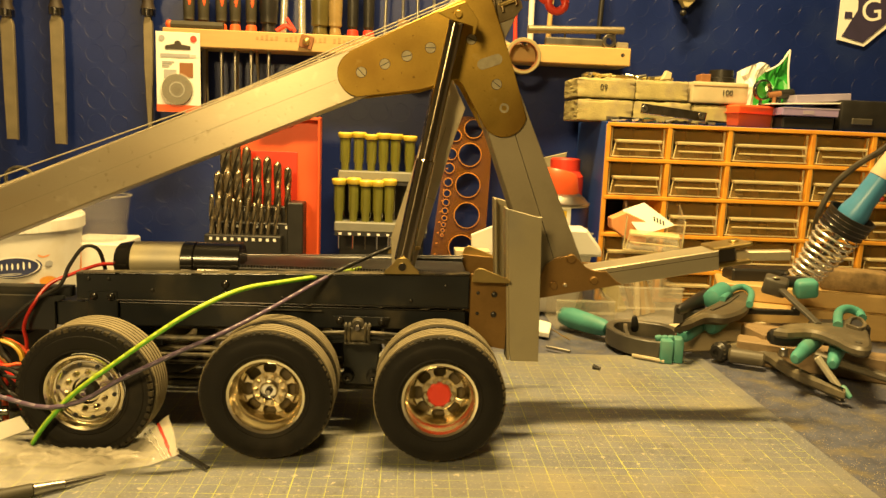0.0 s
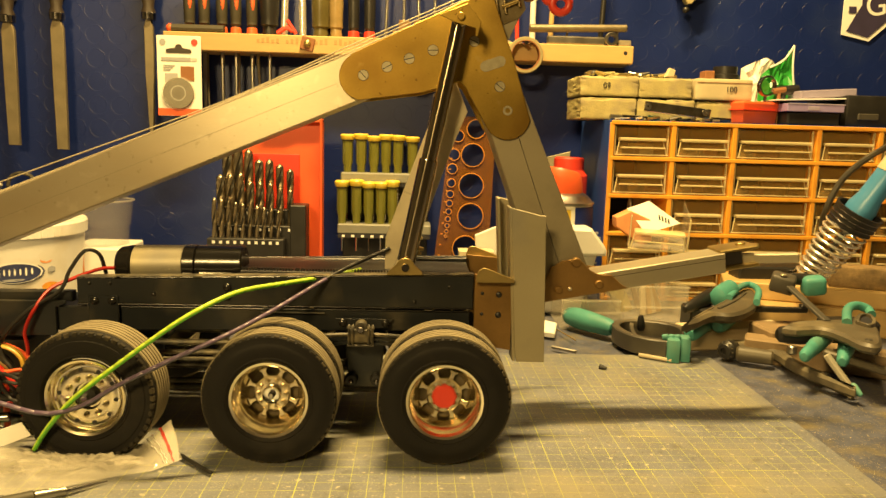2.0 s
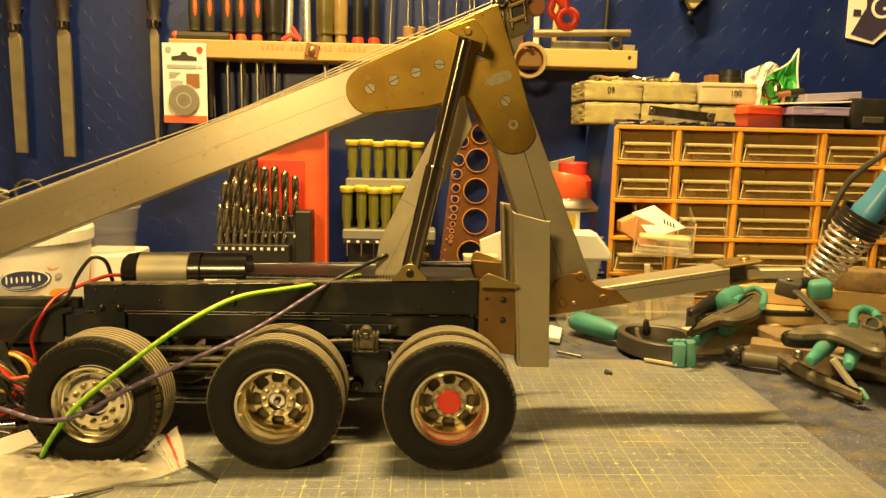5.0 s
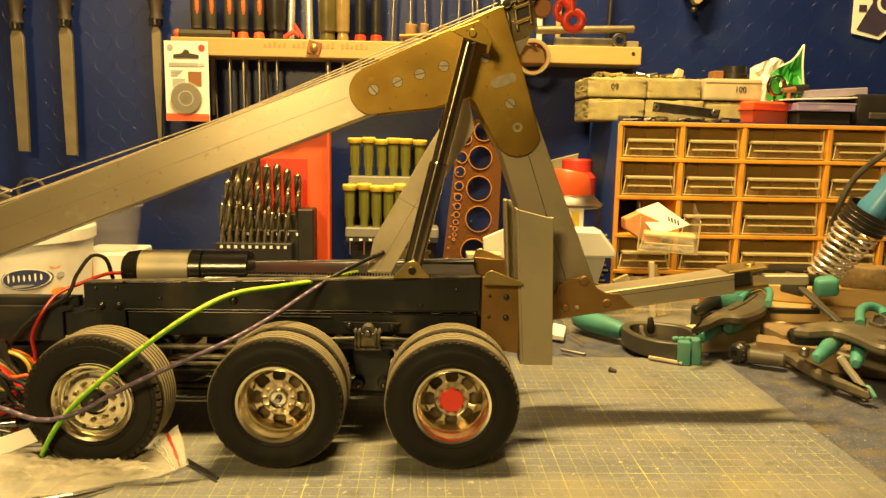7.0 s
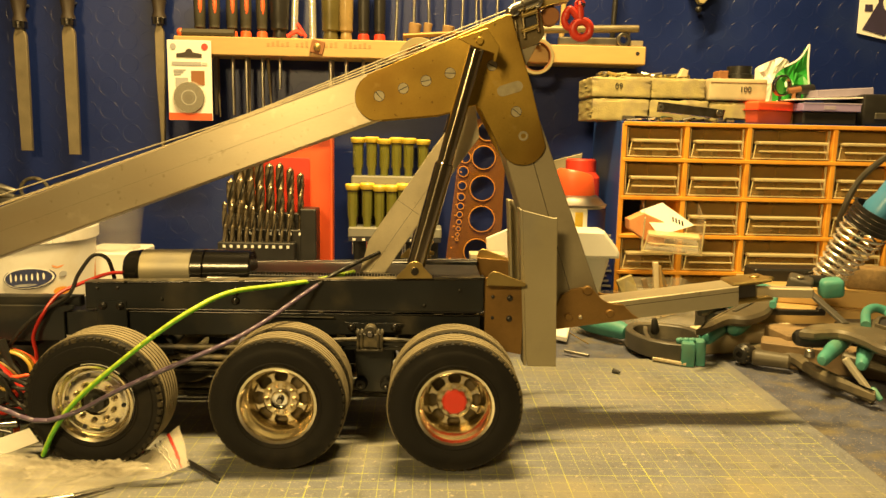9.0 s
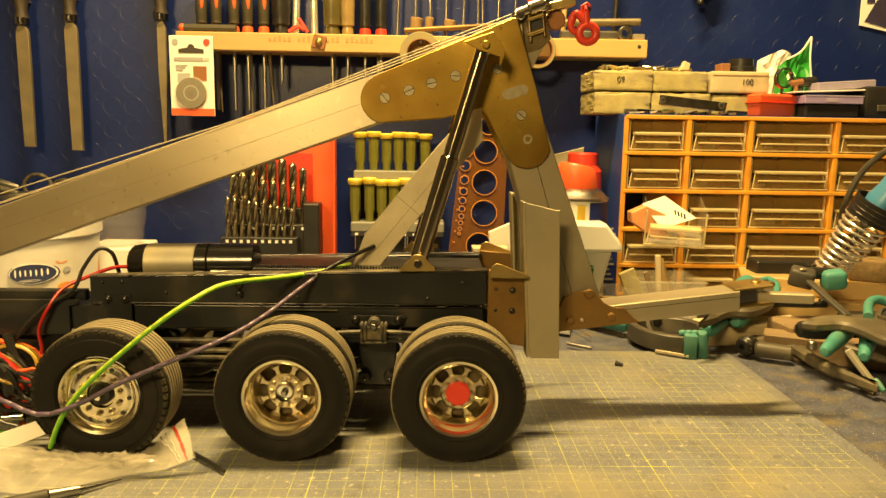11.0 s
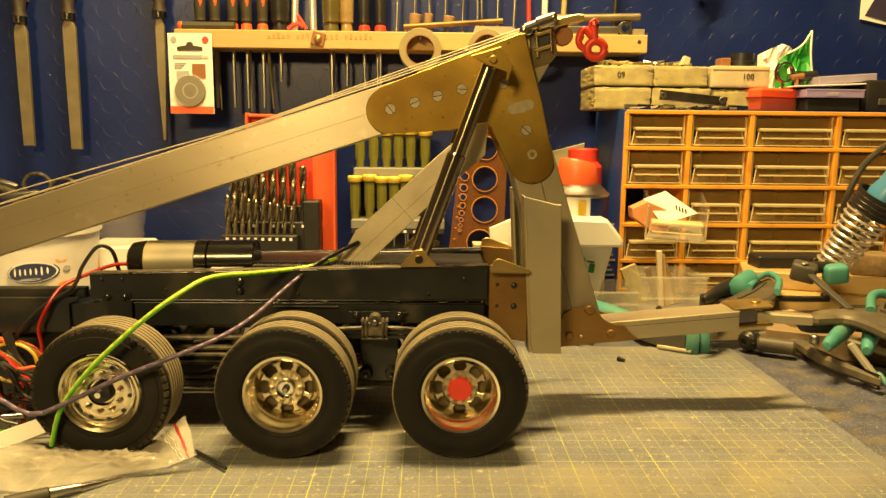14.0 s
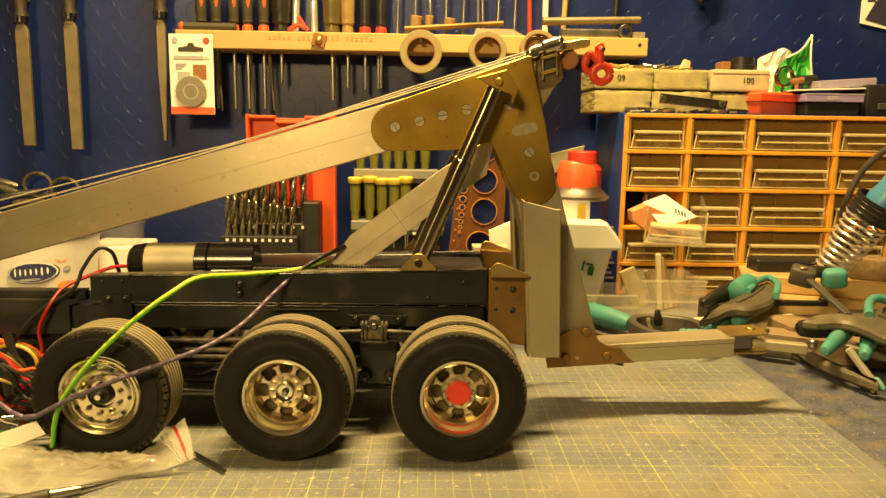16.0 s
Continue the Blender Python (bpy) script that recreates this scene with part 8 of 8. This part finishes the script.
def loose_wires():
    def lead(name, pts, r, mt, label):
        c = pts[0]
        solo(name, tube(B(), pts, r, 8, 7), mt, c, label, "wire", "leads at the chassis")
    y = 0.055
    lead("red_lead", [(-0.3420, y, 0.0210), (-0.3350, y, 0.0500), (-0.3360, y, 0.0650), (-0.3290, y, 0.0800), (-0.3210, 0.06, 0.0920), (-0.3090, 0.065, 0.0980), (-0.2950, 0.075, 0.1030), (-0.2850, 0.08, 0.1030)], 0.0012, M_WIRER, "red lead looping up to the motor")
    lead("black_lead", [(-0.3600, y, 0.0360), (-0.3500, y, 0.0610), (-0.3330, y, 0.0790), (-0.3150, 0.06, 0.0910), (-0.3100, 0.065, 0.1040), (-0.3020, 0.07, 0.1160), (-0.2950, 0.075, 0.1130), (-0.2930, 0.08, 0.0990)], 0.0013, M_BLACKP, "black lead looping up to the motor")
    lead("red_lead", [(-0.3720, y, 0.0600), (-0.3580, y, 0.0570), (-0.3450, y, 0.0540), (-0.3320, y, 0.0460)], 0.0017, M_ORED, "thick red lead beside the front wheel")
    lead("black_lead", [(-0.3540, 0.05, 0.0640), (-0.3490, 0.05, 0.0490), (-0.3420, 0.05, 0.0380), (-0.3380, 0.05, 0.0150)], 0.0028, M_BLACKP, "thick black lead beside the front wheel")
    for k in range(7):
        q = 0.04 + 0.004 * (k % 3)
        px = -0.3560 + 0.0032 * k
        lead("bundle_lead", [(px - 0.02, q, 0.064 - 0.004 * k), (px, q - 0.004, 0.055 - 0.003 * k), (px + 0.010, q, 0.042 - 0.004 * (k % 4)), (px + 0.004, q + 0.006, 0.024), (px - 0.014, q, 0.010 + 0.003 * k)], 0.0011 + 0.0003 * (k % 2), (M_BLACKP, M_WIRER, M_BRASS2, M_BLACKP, M_ORED, M_BLACKP, M_BLACKP)[k], "thin lead in the bundle by the chassis")
    rnd = random.Random(23)
    for k in range(12):
        a = (-0.385 + 0.004 * k, 0.030 + 0.006 * (k % 5), 0.058 - 0.003 * (k % 6))
        pts = [a] + [(a[0] + 0.012 * i + rnd.uniform(-0.006, 0.006), a[1] + rnd.uniform(-0.008, 0.008), max(0.004, a[2] - 0.011 * i + rnd.uniform(-0.012, 0.010))) for i in range(1, 5)]
        lead("bundle_lead", pts, rnd.uniform(0.0009, 0.0017), (M_BLACKP, M_BLACKP, M_WIRER, M_BLACKP, M_BLACKP)[k % 5], "thin lead in the tangle by the chassis")
    turn = [2 * math.pi * k / 16 for k in range(33)]
    lead("yellow_coil", [(-0.352 + 0.016 * math.cos(a), 0.050 + 0.0005 * a, 0.043 + 0.013 * math.sin(a)) for a in turn], 0.0011, M_YELLOWW, "loose coil of yellow wire beside the chassis")
    # Plain black box added to darken the lit bench seen between the leads.
    b = box(B(), -0.395, -0.343, 0.072, 0.105, 0.0, 0.056, 0.002)
    solo("relay_box", b, M_BLACKP, (-0.369, 0.088, 0.0), "black box added among the wires to darken the bench behind", "relay box")
    b = box(B(), -0.3500, -0.3450, 0.045, 0.055, 0.030, 0.045, 0.001)
    rod(b, (-0.3480, 0.05, 0.0), (-0.3480, 0.05, 0.031), 0.002, 0.002, 8)
    solo("terminal_block", b, M_ORED, (-0.3480, 0.05, 0.0), "small orange-red terminal block in the wires", "terminal block")
    b = rod(B(), (-0.3580, 0.03, 0.0150), (-0.3380, 0.035, 0.0150), 0.0028, 0.0032, 12, 0.0005)
    rod(b, (-0.3450, 0.033, 0.0), (-0.3450, 0.033, 0.0140), 0.002, 0.002, 8)
    solo("steel_fitting", b, M_DCHROME, (-0.3490, 0.033, 0.0), "bright steel fitting beside the front wheel", "fitting")
    lead("green_lead", [(-0.3580, 0.03, 0.0050), (-0.3460, 0.03, 0.0060), (-0.3380, 0.03, 0.002)], 0.0010, M_WIREG, "thin green lead on the mat")


def sawdust():
    rnd = random.Random(11)
    b = bmesh.new()
    drifts = [(rnd.uniform(-0.35, 0.45), rnd.uniform(-0.10, 0.24), rnd.uniform(0.01, 0.05)) for _ in range(26)]
    for k in range(7000):
        x, y = rnd.uniform(-0.4, 0.50), rnd.uniform(-0.10, 0.32)
        if k % 3 == 1:
            c = drifts[k % len(drifts)]
            x, y = rnd.gauss(c[0], c[2]), rnd.gauss(c[1], c[2] * 0.6)
        elif k % 3 == 2:
            x, y = rnd.uniform(0.19, 0.42), rnd.uniform(-0.08, 0.22)
        z = 0.0 if (x < 0.19 and y < 0.235) else -0.0025
        s = rnd.uniform(0.00012, 0.00038) * (2.2 if rnd.random() < 0.03 else 1)
        a = rnd.random() * 6.3
        v = [b.verts.new((x + s * q * math.cos(a + c), y + s * q * math.sin(a + c), z + 0.0001 + h)) for c, q, h in ((0, 1.6, 0), (2.1, 0.8, 0), (4.2, 0.8, 0), (1.0, 0.2, s * 0.6))]
        for f in ((0, 1, 3), (1, 2, 3), (2, 0, 3)):
            b.faces.new([v[i] for i in f])
    o = solo("sawdust", b, M_DUST, (0, 0, 0), "pale sawdust crumbs scattered over mat and bench", "sawdust", kind="stuff")


M_DUST = mat("sawdust_crumbs", (0.50, 0.43, 0.27), 0.9, 0, 0.3, 300, 900, 0.1)

clamps()
soldering_stand()
bag()
loose_wires()
sawdust()

# ---- wires that are dragged along: chains of short stiff pieces ----
GREEN_A = [(-0.3050, -0.002, 0.0100), (-0.2970, -0.004, 0.0220), (-0.2780, -0.008, 0.0430), (-0.2540, -0.009, 0.0620), (-0.2230, -0.008, 0.0850), (-0.2050, -0.002, 0.0960), (-0.1870, 0.018, 0.1020), (-0.1670, 0.042, 0.1020), (-0.1480, 0.062, 0.1020), (-0.1340, 0.068, 0.1040), (-0.1200, 0.08, 0.1050)]
GREEN_B = [(-0.3030, -0.002, 0.0110), (-0.2970, -0.004, 0.0350), (-0.2790, -0.008, 0.0600), (-0.2610, -0.009, 0.0785), (-0.2440, -0.008, 0.0935), (-0.2310, -0.003, 0.1030), (-0.2200, 0.014, 0.1090), (-0.2000, 0.040, 0.1060), (-0.1800, 0.062, 0.1040), (-0.1670, 0.07, 0.1050), (-0.1550, 0.08, 0.1080)]
VIOLET_A = [(-0.3420, 0.0, 0.0410), (-0.3210, -0.004, 0.0390), (-0.3010, -0.007, 0.0350), (-0.2880, -0.008, 0.0350), (-0.2710, -0.008, 0.0400), (-0.2520, -0.009, 0.0520), (-0.2230, -0.008, 0.0670), (-0.1930, 0.002, 0.0800), (-0.1710, 0.025, 0.0890), (-0.1470, 0.052, 0.1000), (-0.1270, 0.07, 0.1090), (-0.1010, 0.087, 0.1190)]
VIOLET_B = [(-0.3510, 0.0, 0.0480), (-0.3300, -0.004, 0.0380), (-0.3190, -0.007, 0.0320), (-0.3080, -0.008, 0.0320), (-0.2930, -0.008, 0.0400), (-0.2630, -0.009, 0.0535), (-0.2310, -0.008, 0.0655), (-0.2110, 0.002, 0.0720), (-0.1970, 0.025, 0.0790), (-0.1820, 0.052, 0.0935), (-0.1650, 0.07, 0.1070), (-0.1430, 0.087, 0.1170)]


def evenly(pts, n):
    L = spline(pts, 12)
    d = [0.0]
    for p, q in zip(L, L[1:]):
        d.append(d[-1] + (q - p).length)
    out, j = [], 0
    for i in range(n + 1):
        s = d[-1] * i / n
        while j < len(d) - 2 and d[j + 1] < s:
            j += 1
        out.append(L[j].lerp(L[j + 1], (s - d[j]) / max(1e-9, d[j + 1] - d[j])))
    return out


WIRES = []


def wire(name, A, C, r, material, label, n=34, tail=None):
    a, c = evenly(A, n), evenly(C, n)
    t = thing(name, (0, 0, 0), label, "wire")
    seg = max(max((q - p).length for p, q in zip(L, L[1:])) for L in (a, c)) + r * 0.5
    mesh = None
    pieces = []
    for i in range(n):
        if mesh is None or (tail and i == n - 6):
            b = lathe(B(), [(0, -r * 0.5), (r * 0.8, -r * 0.3), (r, 0.0), (r, seg - r * 0.5), (r * 0.8, seg - r * 0.2), (0, seg)], 10)
            mesh = bpy.data.meshes.new("wire_piece")
            b.to_mesh(mesh)
            b.free()
            mesh.shade_smooth()
            mesh.materials.append(tail if (tail and i == n - 6) else material)
        ob = new("wire_piece", mesh)
        ob.parent = t
        pieces.append(ob)
    WIRES.append((pieces, a, c))


wire("green_yellow_wire", GREEN_A, GREEN_B, 0.00150, M_WIREG, "green and yellow wire sagging before the chassis")
wire("violet_wire", VIOLET_A, VIOLET_B, 0.00140, M_WIREP, "dull violet wire dragged along by the stay", tail=M_BLACKP)


def move_wires(times):
    for pieces, a, c in WIRES:
        rows = [[] for _ in pieces]
        for t in times[::2]:
            u = 1 - smooth_angle(t) / BOOM_ANGLE[0][1]
            P = [p.lerp(q, u) for p, q in zip(a, c)]
            for i in range(len(pieces)):
                rows[i].append((t, along(P[i], P[i + 1])))
        for ob, r in zip(pieces, rows):
            walk(ob, r)


# ---- what moves ----
def smooth_angle(t):
    """Degrees by which the boom stands above its last place."""
    for (a, va), (b, vb) in zip(BOOM_ANGLE, BOOM_ANGLE[1:]):
        if t <= b:
            return va + (vb - va) * (t - a) / (b - a)
    return BOOM_ANGLE[-1][1]


def carried_point(local, deg):
    c, s = math.cos(radians(deg)), math.sin(radians(deg))
    return PIN[0] + c * local[0] - s * local[1], PIN[2] + s * local[0] + c * local[1]


def motions():
    times = [0.5 * i for i in range(33)]
    rows = {"boom": [], "hook": [], "stay": [], "cyl": [], "ram": []}
    for t in times:
        d = smooth_angle(t)
        rows["boom"].append((t, pose(*PIN, 0, -d, 0)))
        hx, hz = carried_point(HOOK_LOCAL, d)
        rows["hook"].append((t, pose(hx + 0.0065, 0.0252, hz - 0.002, 0, 0.4 * math.sin(1.7 * t), 0)))
        tx, tz = carried_point(TOP_LOCAL, d)
        a = math.degrees(math.atan2(tx - BASE[0], tz - BASE[1]))
        rows["cyl"].append((t, a))
        rows["ram"].append((t, math.hypot(tx - BASE[0], tz - BASE[1])))
        sx, sz = carried_point(STAY_LOCAL, d)
        fall = math.degrees(math.acos(min(1, (sz - 0.1025) / STAY_LEN)))
        rows["stay"].append((t, pose(sx, 0, sz, 0, fall, 0)))
    walk(BOOM, rows["boom"])
    walk(HOOK, rows["hook"])
    walk(STAY, rows["stay"])
    for c, r in CYLS:
        walk(c, [(t, pose(*c.location, 0, a, 0)) for t, a in rows["cyl"]])
        walk(r, [(t, pose(0, 0, d)) for t, d in rows["ram"]])
    move_wires(times)


motions()
